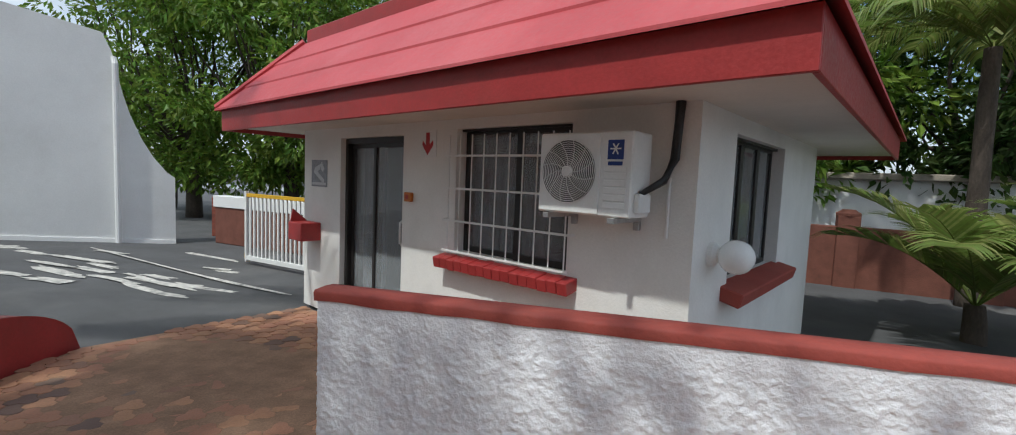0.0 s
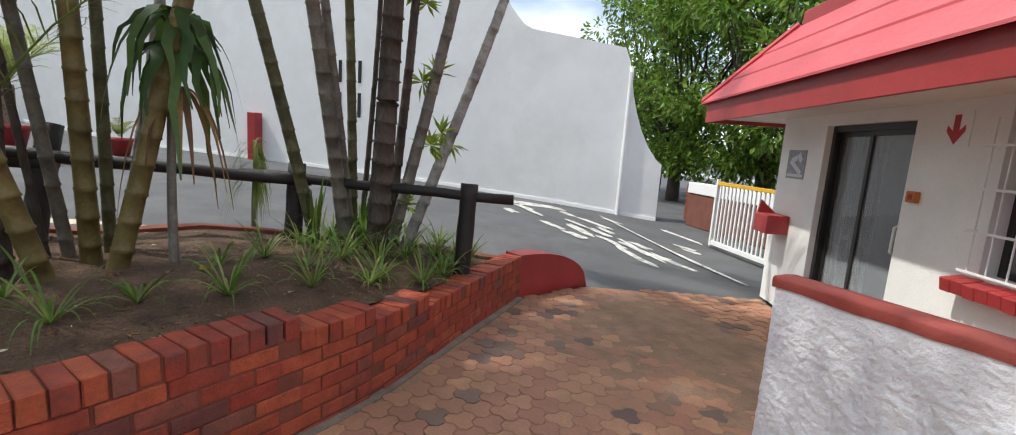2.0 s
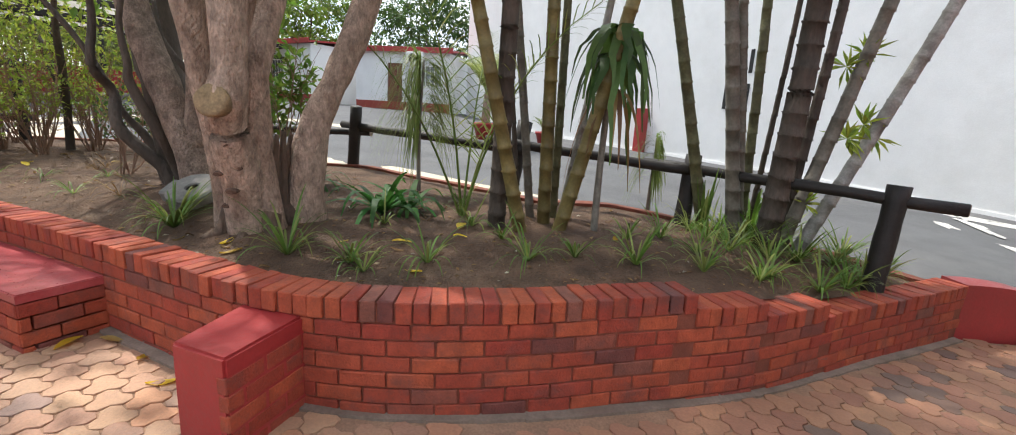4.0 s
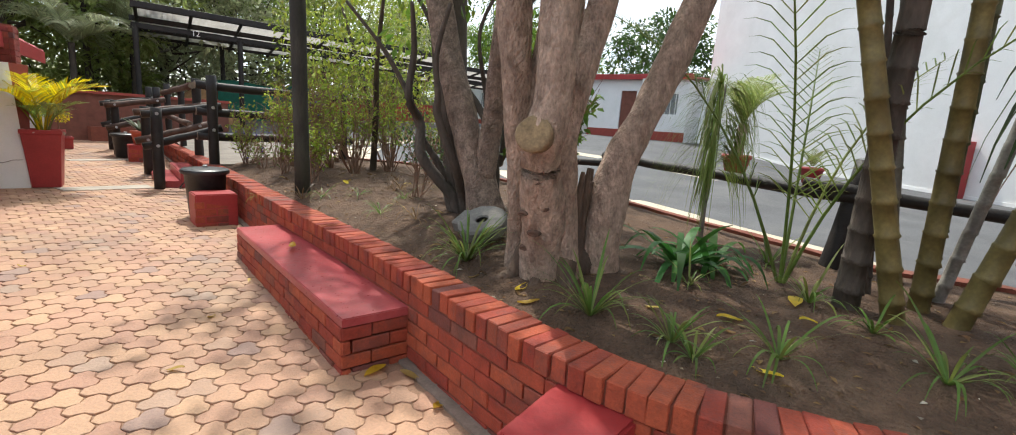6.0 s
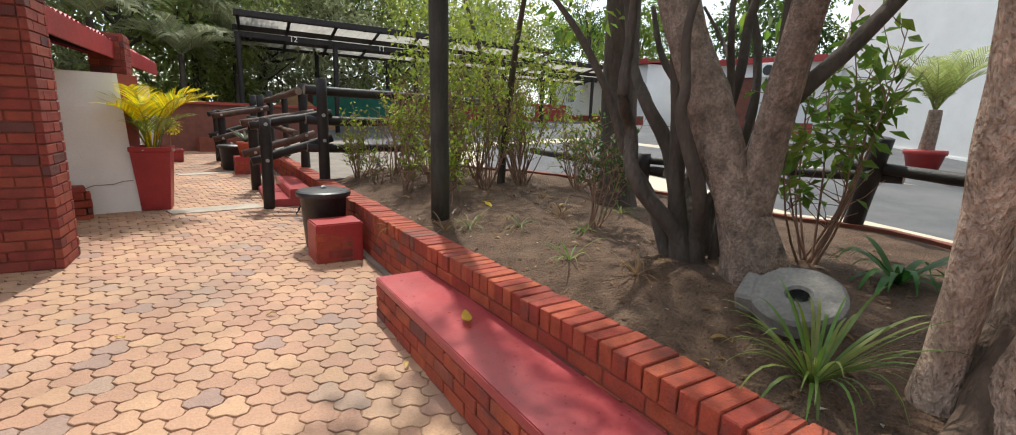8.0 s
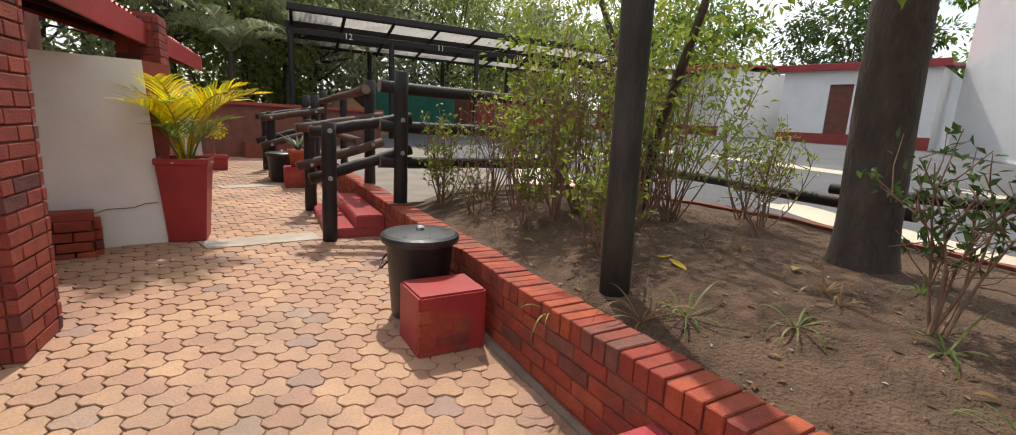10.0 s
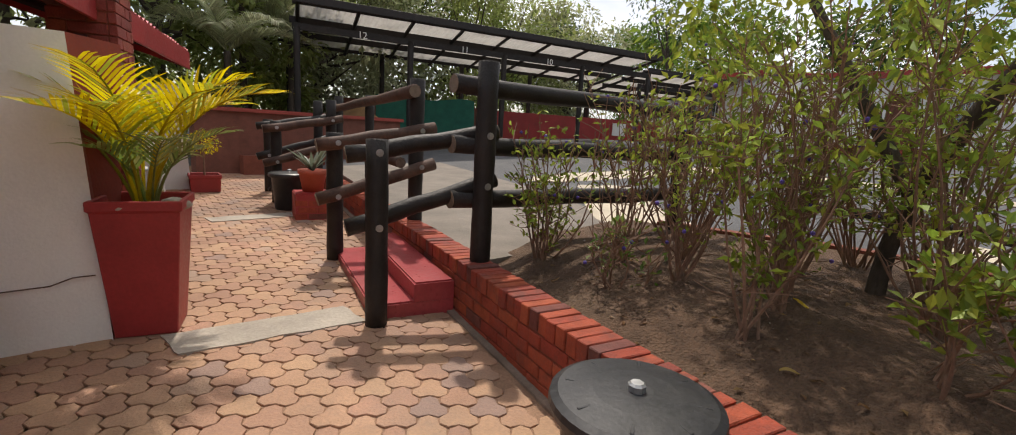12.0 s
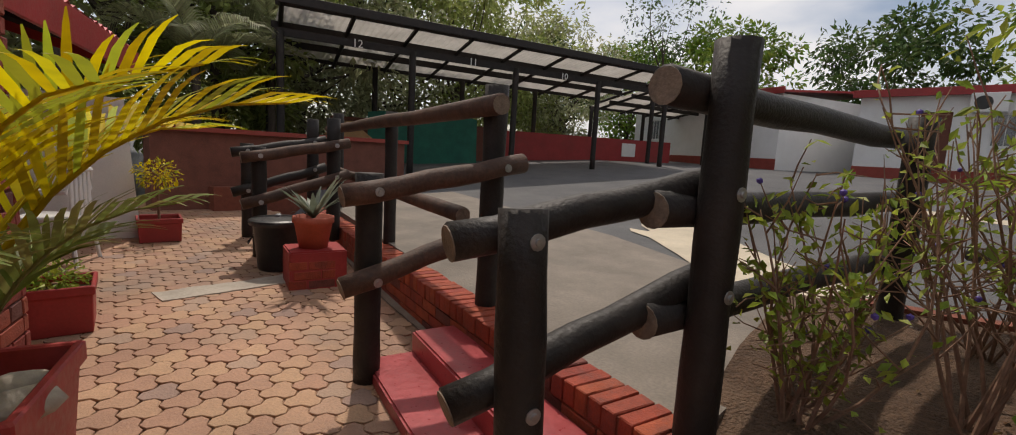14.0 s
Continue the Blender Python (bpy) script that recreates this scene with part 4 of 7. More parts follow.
def lay_brick(parent, centre, angle, l, w, h, name="brick", jitter=0.0025, material=None):
    me = brick_mesh(l, w, h, RB.randrange(4))
    ob = new(name, me)
    ob.parent = parent
    ob.matrix_basis = Matrix.Translation(Vector(centre) + Vector((RB.uniform(-1, 1), RB.uniform(-1, 1), RB.uniform(-1, 1))) * jitter) @ Matrix.Rotation(angle + RB.uniform(-0.008, 0.008), 4, 'Z')
    return ob


def brick_face(parent, a, b, z_top, floor, name="brick", h=0.073, course=0.083, length=0.222, proud=0.0):
    """Lay stretcher courses along the vertical face from a to b, down from z_top to below floor; the bricks are 5 cm slips set in the core."""
    a, b = Vector(a), Vector(b)
    L = (b - a).length
    d = (b - a) / L
    n = Vector((d.y, -d.x))             # into the body
    ang = math.atan2(d.y, d.x)
    k = 0
    while z_top - k * course - 0.02 > floor:
        x = -0.116 if k % 2 else 0.0
        while x < L - 0.02:
            x0, x1 = max(0.0, x), min(L, x + length)
            if x1 - x0 > 0.04:
                c = a + d * ((x0 + x1) / 2) + n * (0.02 - proud)
                lay_brick(parent, (c.x, c.y, z_top - k * course - h / 2), ang, round(x1 - x0, 2), 0.05, h, name)
            x += length + 0.01
        k += 1


def masonry(name, label, category, pts, z_top, slab=0.016, faces=(), top="red_polish", over=0.006):
    """A brick body (plan polygon, counter-clockwise) with a polished slab on top; faces: which edges carry bricks."""
    e = tagged(empty(name), label, category)
    cx = sum(p[0] for p in pts) / len(pts)
    cy = sum(p[1] for p in pts) / len(pts)
    bm = bmesh.new()
    core = [(cx + (x - cx) * 0.965, cy + (y - cy) * 0.965) for x, y in pts]
    prism(bm, core, -0.35, z_top - slab + 0.002)
    part("core", bm, M["mortar"], e)
    bm = bmesh.new()
    out = [(cx + (x - cx) * (1 + over), cy + (y - cy) * (1 + over)) for x, y in pts]
    prism(bm, out, z_top - slab, z_top)
    bmesh.ops.bevel(bm, geom=[ed for ed in bm.edges if all(v.co.z > z_top - 0.001 for v in ed.verts)], offset=0.006, segments=2, affect='EDGES')
    part("slab", bm, M[top], e, "polished red painted top")
    for i in faces:
        a, b = Vector(pts[i]), Vector(pts[(i + 1) % len(pts)])
        brick_face(e, a, b, z_top - slab - 0.008, min(floor_z(*a), floor_z(*b)))
    return e


# polygons run clockwise seen from above on the brick faces, so the bricks sit outside
masonry("brick_bench", "red brick bench with a polished red top against the planter wall", "bench",
        [(-2.00, -3.08), (-2.37, -2.93), (-3.24, -5.28), (-2.86, -5.42)][::-1], 0.24, 0.05, faces=(0, 1, 2, 3))


def painted_block(name, label, pts, z_top, brick_sides):
    e = tagged(empty(name), label, "block")
    cx = sum(p[0] for p in pts) / len(pts)
    cy = sum(p[1] for p in pts) / len(pts)
    bm = bmesh.new()
    prism(bm, pts, -0.35, z_top)
    bmesh.ops.bevel(bm, geom=[ed for ed in bm.edges if any(v.co.z > z_top - 0.001 for v in ed.verts)], offset=0.012, segments=2, affect='EDGES')
    part("body", bm, M["red_paint"], e)
    for i in brick_sides:
        a, b = Vector(pts[i]), Vector(pts[(i + 1) % len(pts)])
        d = (b - a).normalized()
        a2 = a + d * 0.10
        brick_face(e, a2, b, z_top - 0.085, min(floor_z(*a), floor_z(*b)), proud=-0.002)
    return e


painted_block("red_block", "red painted masonry block with one bare brick side",
              [(-1.53, -1.83), (-1.99, -1.79), (-1.96, -1.43), (-1.44, -1.54)], 0.33, (2,))
painted_block("red_block", "red painted masonry block beside the bin",
              [(-3.25, -6.97), (-3.66, -6.83), (-3.55, -6.52), (-3.15, -6.65)], 0.36, (2,))
painted_block("red_block", "red painted masonry block carrying a potted aloe",
              [(-5.05, -12.68), (-5.50, -12.52), (-5.36, -12.14), (-4.92, -12.30)], 0.47, (2,))

# ---- steps ----
def steps(shift, width_scale=1.0):
    e = tagged(empty("steps"), "two polished red concrete steps up to the car park", "steps", "stairs")
    a, along_v, out_v = Vector((-4.50, -9.02)), Vector((-0.36, -0.93)).normalized(), Vector((0.93, -0.36)).normalized()
    for name, w, z in (("lower_step", 0.56, 0.165), ("upper_step", 0.27, 0.295)):
        bm = bmesh.new()
        L = 1.62 * width_scale
        z += shift[2]
        p = [a + out_v * w, a - out_v * 0.02, a - out_v * 0.02 + along_v * L, a + out_v * w + along_v * L]
        prism(bm, [(q.x + shift[0], q.y + shift[1]) for q in p], z - 0.5 if name == "lower_step" else z - 0.14, z)
        bmesh.ops.bevel(bm, geom=[ed for ed in bm.edges if all(v.co.z > z - 0.001 for v in ed.verts)], offset=0.012, segments=2, affect='EDGES')
        part(name, bm, M["red_polish"], e)
    return e


steps((0, 0, 0))
steps((-1.33, -4.46, 0.06), 0.75)


# ---- log railings ----
def log(bm, a, b, r, sides=12):
    a, b = Vector(a), Vector(b)
    k = 7
    pts = [a + (b - a) * (i / k) + Vector((0, 0, 0.006 * math.sin(i * 1.9 + a.x))) for i in range(k + 1)]
    tube(bm, pts, [r * (1 + 0.04 * math.sin(i * 2.1 + a.y * 3)) for i in range(k + 1)], sides)


def post_part(e, x, y, z0, z1, r=0.072, lean=(0, 0)):
    bm = bmesh.new()
    log(bm, (x, y, z0), (x + lean[0], y + lean[1], z1), r, 14)
    p = part("post", bm, M["pole"], e, "", True)
    return p


def rail_part(e, a, b, r=0.058, worn=False):
    bm = bmesh.new()
    log(bm, a, b, r)
    rl = part("rail", bm, M["pole_worn"] if worn else M["pole"], e, "worn brown log rail" if worn else "", True)
    d = (Vector(b) - Vector(a)).normalized()
    for p, s in ((Vector(a), -1), (Vector(b), 1)):
        bm = bmesh.new()
        lathe(bm, [(r * 0.93, 0.0), (r * 0.93, 0.004)], 14)
        q = d.to_track_quat('Z', 'Y').to_matrix().to_4x4()
        bmesh.ops.transform(bm, matrix=Matrix.Translation(p + d * (s * 0.001 if s > 0 else -0.005)) @ q, verts=bm.verts[:])
        part("end_grain", bm, M["pole_end"], rl, "pale weathered sawn end")
    return rl


def bolt(e, p, n):
    bm = bmesh.new()
    lathe(bm, [(0.024, 0.0), (0.024, 0.004), (0.011, 0.0045), (0.011, 0.012)], 12)
    q = Vector(n).to_track_quat('Z', 'Y').to_matrix().to_4x4()
    bmesh.ops.transform(bm, matrix=Matrix.Translation(p) @ q, verts=bm.verts[:])
    part("bolt", bm, M["steel"], e, "galvanised bolt and washer")


def handrail(r1, r3, dz=0.0, side=1, worn=False, tall=1.79, lean=(0.0, 0.0)):
    """A sloping stair rail: short outer post, tall inner post, two log rails bolted to their sides."""
    e = tagged(empty("handrail"), "dark creosoted log handrail beside the steps", "handrail", "stair handrails")
    a, b = Vector(r1), Vector(r3)
    d = (b - a).normalized()
    n = Vector((-d.y, d.x)) * side
    post_part(e, a.x, a.y, floor_z(*a) - 0.05, 1.25 + dz, lean=lean)
    post_part(e, b.x, b.y, 0.25 + dz, tall + dz)
    off = n * 0.115
    for za, zb in ((1.17, 1.31), (0.70, 0.97)):
        at = a + Vector(lean) * (za / 1.25)
        p, q = at - d * 0.17 + off, b + d * 0.14 + off
        rail_part(e, (p.x, p.y, za + dz - 0.03), (q.x, q.y, zb + dz + 0.03), 0.058, worn)
        for c, z in ((at, za), (b, zb)):
            bolt(e, (c.x - n.x * 0.071, c.y - n.y * 0.071, z + dz), (-n.x, -n.y, 0))
            bolt(e, (c.x + n.x * 0.172, c.y + n.y * 0.172, z + dz), (n.x, n.y, 0))
    return e


handrail((-3.97, -9.15), (-4.65, -8.90), side=1, lean=(-0.06, -0.10))
handrail((-4.50, -10.62), (-5.22, -10.38), side=-1, worn=True)
handrail((-5.25, -13.57), (-5.95, -13.33), 0.06, side=-1, worn=True, tall=1.6)
handrail((-5.55, -14.55), (-6.25, -14.30), 0.08, side=-1, tall=1.6)

fence2 = tagged(empty("pole_fence"), "black creosoted log fence between the bed and the car park", "fence")
d = (Vector((-6.78, -8.38)) - Vector((-4.66, -8.90))).normalized()
post_part(fence2, -6.78, -8.38, 0.2, 1.74, 0.075, (0.05, 0.02))
for z in (1.64, 1.24, 0.86):
    a = Vector((-4.66, -8.90)) - d * 0.20 + Vector((d.y, -d.x)) * -0.12
    b = a + d * (2.9 if z > 1.5 else 2.6)
    rail_part(fence2, (a.x, a.y, z), (b.x, b.y, z - 0.02), 0.066)
fence3 = tagged(empty("pole_fence"), "black log fence with brown worn rails along the car park edge", "fence")
post_part(fence3, -5.93, -12.29, 0.3, 1.72, 0.06)
post_part(fence3, -6.71, -14.45, 0.3, 1.8, 0.07)
rail_part(fence3, (-5.05, -10.20, 1.66), (-6.75, -14.75, 1.58), 0.058, True)
rail_part(fence3, (-5.20, -10.60, 0.98), (-6.72, -14.70, 1.05), 0.055, True)

# back fence along the drive
fence4 = tagged(empty("pole_fence"), "low black log fence along the back of the bed", "fence")
RAIL_PTS = [((-3.42, 2.13), 0.05, 0.98), ((-4.35, 0.95), 0.1, 1.05), ((-4.53, -0.73), 0.2, 1.25), ((-6.12, -2.93), 0.2, 1.30), ((-6.45, -5.0), 0.3, 1.0)]
for (x, y), z0, z1 in RAIL_PTS:
    post_part(fence4, x, y, z0, z1, 0.075, (-0.03, 0.06) if y > 0 else (-0.17, 0.16) if y > -1 else (0.22, 0.16) if y > -3 else (0, 0))
rail_part(fence4, (-3.22, 2.50, 0.86), (-4.62, 0.62, 0.94), 0.045)
rail_part(fence4, (-4.30, 1.10, 0.90), (-4.65, -0.95, 1.06), 0.045)
rail_part(fence4, (-4.55, -0.55, 0.98), (-6.15, -3.05, 1.06), 0.05)
rail_part(fence4, (-5.95, -2.6, 0.98), (-6.55, -5.3, 0.92), 0.045)
rail_part(fence4, (-6.4, -4.7, 0.80), (-8.3, -7.9, 0.80), 0.06)

pole = tagged(empty("timber_pole"), "tall dark creosoted timber pole standing in the bed", "pole")
bm = bmesh.new()
log(bm, (-3.95, -5.90, 0.25), (-3.90, -5.95, 4.6), 0.083, 16)
part("shaft", bm, M["pole_moss"], pole, "", True)


# ---- bins ----
def wheelless_bin(x, y, z, h=0.56):
    e = tagged(empty("bin", (x, y, z)), "round black plastic rubbish bin with a domed lid", "bin", "bins")
    bm = bmesh.new()
    lathe(bm, [(0.175, 0.0), (0.185, 0.02), (0.222, h - 0.06), (0.235, h - 0.055), (0.235, h - 0.02), (0.225, h - 0.01)], 36)
    part("body", bm, M["plastic"], e, "", True)
    lid, ribs = bmesh.new(), []
    lathe(lid, [(0.255, h - 0.045), (0.262, h - 0.02), (0.258, h), (0.235, h + 0.012), (0.13, h + 0.022), (0.05, h + 0.026)], 40)
    for i in range(8):
        a = i * math.pi / 4 + 0.2
        rib = bmesh.new()
        box(rib, 0.06, 0.215, -0.006, 0.006, 0.0, 0.010, 0.002, Matrix.Translation((0, 0, h + 0.014)) @ Matrix.Rotation(a, 4, 'Z') @ pose(0, 0, 0, 0, 2, 0))
        ribs.append(rib)
    lp = part("lid", lid, M["plastic"], e, "dusty ribbed lid")
    for rib in ribs:
        part("rib", rib, M["plastic"], lp)
    bm = bmesh.new()
    lathe(bm, [(0.028, h + 0.02), (0.028, h + 0.045), (0.02, h + 0.052)], 8)
    part("knob", bm, M["steel"], lp)
    bm = bmesh.new()
    tube(bm, [(0.10, -0.215, h - 0.16), (0.09, -0.25, h - 0.2), (0.0, -0.262, h - 0.235), (-0.07, -0.25, h - 0.2), (-0.08, -0.215, h - 0.16)], 0.007, 6)
    part("handle", bm, M["plastic"], e)
    e.rotation_euler.z = 1.0
    return e


wheelless_bin(-3.55, -7.16, floor_z(0, -7.16) + 0.002)
wheelless_bin(-5.18, -13.02, floor_z(0, -13.0) + 0.002, 0.48)


# ---- planter pots ----
def square_pot(name, label, x, y, z, rz, top, bottom, h, t=0.022):
    """A tapered square pot with a thick rim, open at the top, filled with soil."""
    e = tagged(empty(name, (x, y, z), rz), label, "planter")
    bm = bmesh.new()

    def sq(r, zz):
        return [bm.verts.new((sx * r, sy * r, zz)) for sx, sy in ((-1, -1), (1, -1), (1, 1), (-1, 1))]
    rings = [sq(bottom / 2, 0), sq(top / 2 - 0.012, h - 0.06), sq(top / 2, h - 0.055), sq(top / 2, h), sq(top / 2 - t, h), sq(top / 2 - t - 0.01, h - 0.12)]
    bm.faces.new(list(reversed(rings[0])))
    for a, b in zip(rings, rings[1:]):
        for i in range(4):
            bm.faces.new((a[i], a[(i + 1) % 4], b[(i + 1) % 4], b[i]))
    bmesh.ops.recalc_face_normals(bm, faces=bm.faces[:])
    bmesh.ops.bevel(bm, geom=[ed for ed in bm.edges], offset=0.005, segments=1, affect='EDGES')
    part("shell", bm, M["red_paint"], e)
    bm = bmesh.new()
    r = top / 2 - t - 0.004
    k = 10
    g = [[bm.verts.new((-r + 2 * r * i / k, -r + 2 * r * j / k, h - 0.075 + 0.02 * noise.noise(Vector((i * 0.9, j * 0.9, x))))) for j in range(k + 1)] for i in range(k + 1)]
    for i in range(k):
        for j in range(k):
            bm.faces.new((g[i][j], g[i + 1][j], g[i + 1][j + 1], g[i][j + 1]))
    part("soil", bm, M["soil"], e, "", True)
    return e


def stone_in(x, y, z, r, seed):
    e = tagged(empty("stone", (x, y, z)), "smooth grey stone lying in the planter", "stone", "planter stones")
    bm = bmesh.new()
    bmesh.ops.create_icosphere(bm, subdivisions=2, radius=r)
    for v in bm.verts:
        v.co *= 1 + 0.25 * noise.noise(v.co * (1.2 / r) + Vector((seed, 0, 0)))
        v.co.z *= 0.6
        v.co.x *= 1.3
    part("body", bm, M["concrete"], e, "", True)


ZP = floor_z(0, -9.95)
square_pot("tall_planter", "tall tapered red square planter holding a yellow palm", -2.95, -9.93, ZP, -24, 0.425, 0.295, 0.78)
for i, (dx, dy, r) in enumerate(((-0.15, 0.12, 0.06), (0.14, 0.15, 0.05), (0.05, 0.17, 0.055), (0.17, 0.02, 0.045), (-0.17, -0.02, 0.05))):
    stone_in(-2.95 + dx * 0.85, -9.93 + dy * 0.85, ZP + 0.735, r, i)
square_pot("low_planter", "low red square planter with a clipped green herb", -3.50, -12.45, floor_z(0, -12.4), -13, 0.40, 0.36, 0.30)
square_pot("low_planter", "small red square planter with a round yellow-green shrub", -4.72, -14.85, floor_z(0, -14.8), -13, 0.42, 0.38, 0.26)

aloe_pot = tagged(empty("aloe_pot", (-5.20, -12.42, 0.472)), "round terracotta pot on the red block", "pot")
bm = bmesh.new()
lathe(bm, [(0.12, 0.0), (0.16, 0.22), (0.175, 0.225), (0.175, 0.275), (0.155, 0.275), (0.15, 0.24)], 28)
part("body", bm, M["terracotta"], aloe_pot, "", True)
wall_pot = tagged(empty("palm_pot", (-13.5, -2.06, road_z(-13.5, -2.06))), "round red pot with a palm standing beside the drive", "pot")
bm = bmesh.new()
lathe(bm, [(0.22, 0.0), (0.32, 0.42), (0.35, 0.43), (0.35, 0.52), (0.32, 0.52), (0.30, 0.46)], 28)
part("body", bm, M["red_paint"], wall_pot, "", True)
wall_pot2 = copy_thing(wall_pot, Matrix.Translation((-14.6, -0.38, road_z(-14.6, -0.38))) @ Matrix.Scale(0.8, 4))
wall_pot2["label"] = "terracotta red pot with a small plant by the white wall"

# ---- concrete strips across the walk ----
for y0, y1, x0, x1, sk in ((-9.75, -9.45, -3.95, -2.95, 0.22), (-12.85, -12.6, -5.1, -4.1, 0.1)):
    bm = bmesh.new()
    pts = [(x0, y0 + sk), (x1, y0), (x1, y1), (x0, y1 + sk)]
    ring = []
    for i in range(4):
        a, b = Vector(pts[i]), Vector(pts[(i + 1) % 4])
        for k in range(12):
            p = a + (b - a) * (k / 12)
            ring.append((p.x + 0.02 * noise.noise(Vector((p.x * 9, p.y * 9, 0))), p.y + 0.03 * noise.noise(Vector((p.x * 7, p.y * 7, 5)))))
    prism(bm, ring, -0.05, lambda x, y: floor_z(x, y) + 0.008)
    tagged(obj("pavement_strip", bm, M["concrete"]), "pale worn concrete strip across the pavers", "paving", kind="structure")

# ---- millstone ----
mill = tagged(empty("millstone"), "old round grey millstone leaning in the bed", "stone")
bm = bmesh.new()
lathe(bm, [(0.045, 0.0), (0.17, 0.0), (0.185, 0.015), (0.185, 0.085), (0.17, 0.10), (0.055, 0.10), (0.045, 0.085)], 36)
fs = [f for f in bm.faces if len(f.verts) > 10]
bmesh.ops.delete(bm, geom=fs, context='FACES')
vs = bm.verts[:]
for v in vs:
    v.co += v.co.normalized() * 0.006 * noise.noise(v.co * 14)
part("wheel", bm, M["mill"], mill)
bm = bmesh.new()
box(bm, -0.24, -0.12, -0.09, 0.09, -0.01, 0.085, 0.012)
part("side_block", bm, M["mill"], mill, "rough square stone block at its rim")
mill.matrix_basis = Matrix.Translation((-3.25, -2.97, 0.565)) @ look((0, 0, 0), (-0.42, 0.05, -0.85)).to_quaternion().to_matrix().to_4x4()

# ---- carport ----
car = tagged(empty("carport"), "black-posted carport with corrugated roof and white bay numbers", "carport")
CA, CB = Vector((-7.85, -18.35)), Vector((-18.3, -14.25))
cd = (CB - CA).normalized()
cn = Vector((cd.y, -cd.x))
if cn.y > 0:
    cn = -cn
CL = (CB - CA).length
CM = Matrix.Translation((CA.x, CA.y, 0)) @ Matrix(((cd.x, cn.x, 0, 0), (cd.y, cn.y, 0, 0), (0, 0, 1, 0), (0, 0, 0, 1)))
car.matrix_basis = CM
M["sheet"] = mat("fibreglass_sheet", (0.50, 0.47, 0.43), 0.7, 0.15, 2, 40, 0.1, dirt=(0.3, 0.27, 0.23), dirt_amount=0.6, translucent=0.5)
CZ0, CZ1, CDEP = 4.10, 3.62, 3.6


def carport(e, CL, bays, numbers):
    def rz(y):
        return CZ0 + (CZ1 - CZ0) * y / CDEP
    bm = bmesh.new()
    k = int(CL / 0.04)
    top = []
    for i in range(k + 1):
        x = CL * i / k
        w = 0.022 * math.sin(x / 0.146 * 2 * math.pi)
        top.append([bm.verts.new((x, -0.25, rz(-0.25) + w + 0.07)), bm.verts.new((x, CDEP + 0.2, rz(CDEP + 0.2) + w + 0.07))])
    for a, b in zip(top, top[1:]):
        bm.faces.new((a[0], b[0], b[1], a[1]))
    part("roof_sheet", bm, M["sheet"], e, "grey corrugated sheet roof", True)
    for y in (0.0, 1.2, 2.4, CDEP):
        bm = bmesh.new()
        z = rz(y)
        box(bm, -0.1, CL + 0.1, y - 0.035, y + 0.035, z - 0.12 if y not in (0.0, CDEP) else z - 0.06, z + 0.04, 0.004)
        part("purlin", bm, M["pole"], e)
    bm = bmesh.new()
    box(bm, -0.1, CL + 0.1, -0.29, -0.26, rz(-0.25) - 0.10, rz(-0.25) + 0.07, 0.004)
    part("fascia", bm, M["pole"], e)
    bm = bmesh.new()
    box(bm, -0.1, CL + 0.1, 0.20, 0.26, 3.50, 3.66, 0.004)
    part("front_beam", bm, M["pole"], e)
    for i in range(2 * bays + 1):
        x = CL * i / (2 * bays)
        bm = bmesh.new()
        a, b = Vector((x, -0.25, rz(-0.25) - 0.03)), Vector((x + 0.25, CDEP + 0.15, rz(CDEP) - 0.10))
        tube(bm, [a, b], 0.05, 6)
        part("rafter", bm, M["pole"], e)
    for i in range(bays + 1):
        x = CL * i / bays
        for y in (0.23, CDEP):
            bm = bmesh.new()
            g = e.matrix_basis @ Vector((x, y, 0))
            log(bm, (x, y, road_z(g.x, g.y) - 0.1), (x, y, 3.6), 0.08, 10)
            part("post", bm, M["pole"], e, "", True)
    for i, t in enumerate(numbers):
        cu = bpy.data.curves.new("digits", 'FONT')
        cu.body, cu.size, cu.extrude, cu.align_x = t, 0.24, 0.004, 'CENTER'
        tmp = bpy.data.objects.new("digits", cu)
        scene.collection.objects.link(tmp)
        me = bpy.data.meshes.new_from_object(tmp.evaluated_get(bpy.context.evaluated_depsgraph_get()))
        bpy.data.objects.remove(tmp)
        ob = new("bay_number", me)
        me.materials.append(M["white_metal"])
        ob.parent = e
        ob.matrix_basis = Matrix.Translation((CL * (i + 0.55) / bays, 0.19, 3.50)) @ pose(0, 0, 0, 90, 0, 0)
        ob["label"] = "white painted bay number"


carport(car, CL, 4, ("12", "11", "10"))
car2 = tagged(empty("carport"), "farther carport of thin posts and grey sheets", "carport")
car2.matrix_basis = CM @ Matrix.Translation((CL + 1.0, 1.5, -0.15))
carport(car2, 9.0, 3, ())

# ---- veranda building on the walk's other side ----
ver = tagged(empty("veranda_building"), "low brick and white plaster building with a red fascia", "building")
VD = Vector((-0.41, -0.912)).normalized()
VN = Vector((0.912, -0.41)).normalized()       # away from the walk
VA = math.atan2(VD.y, VD.x)


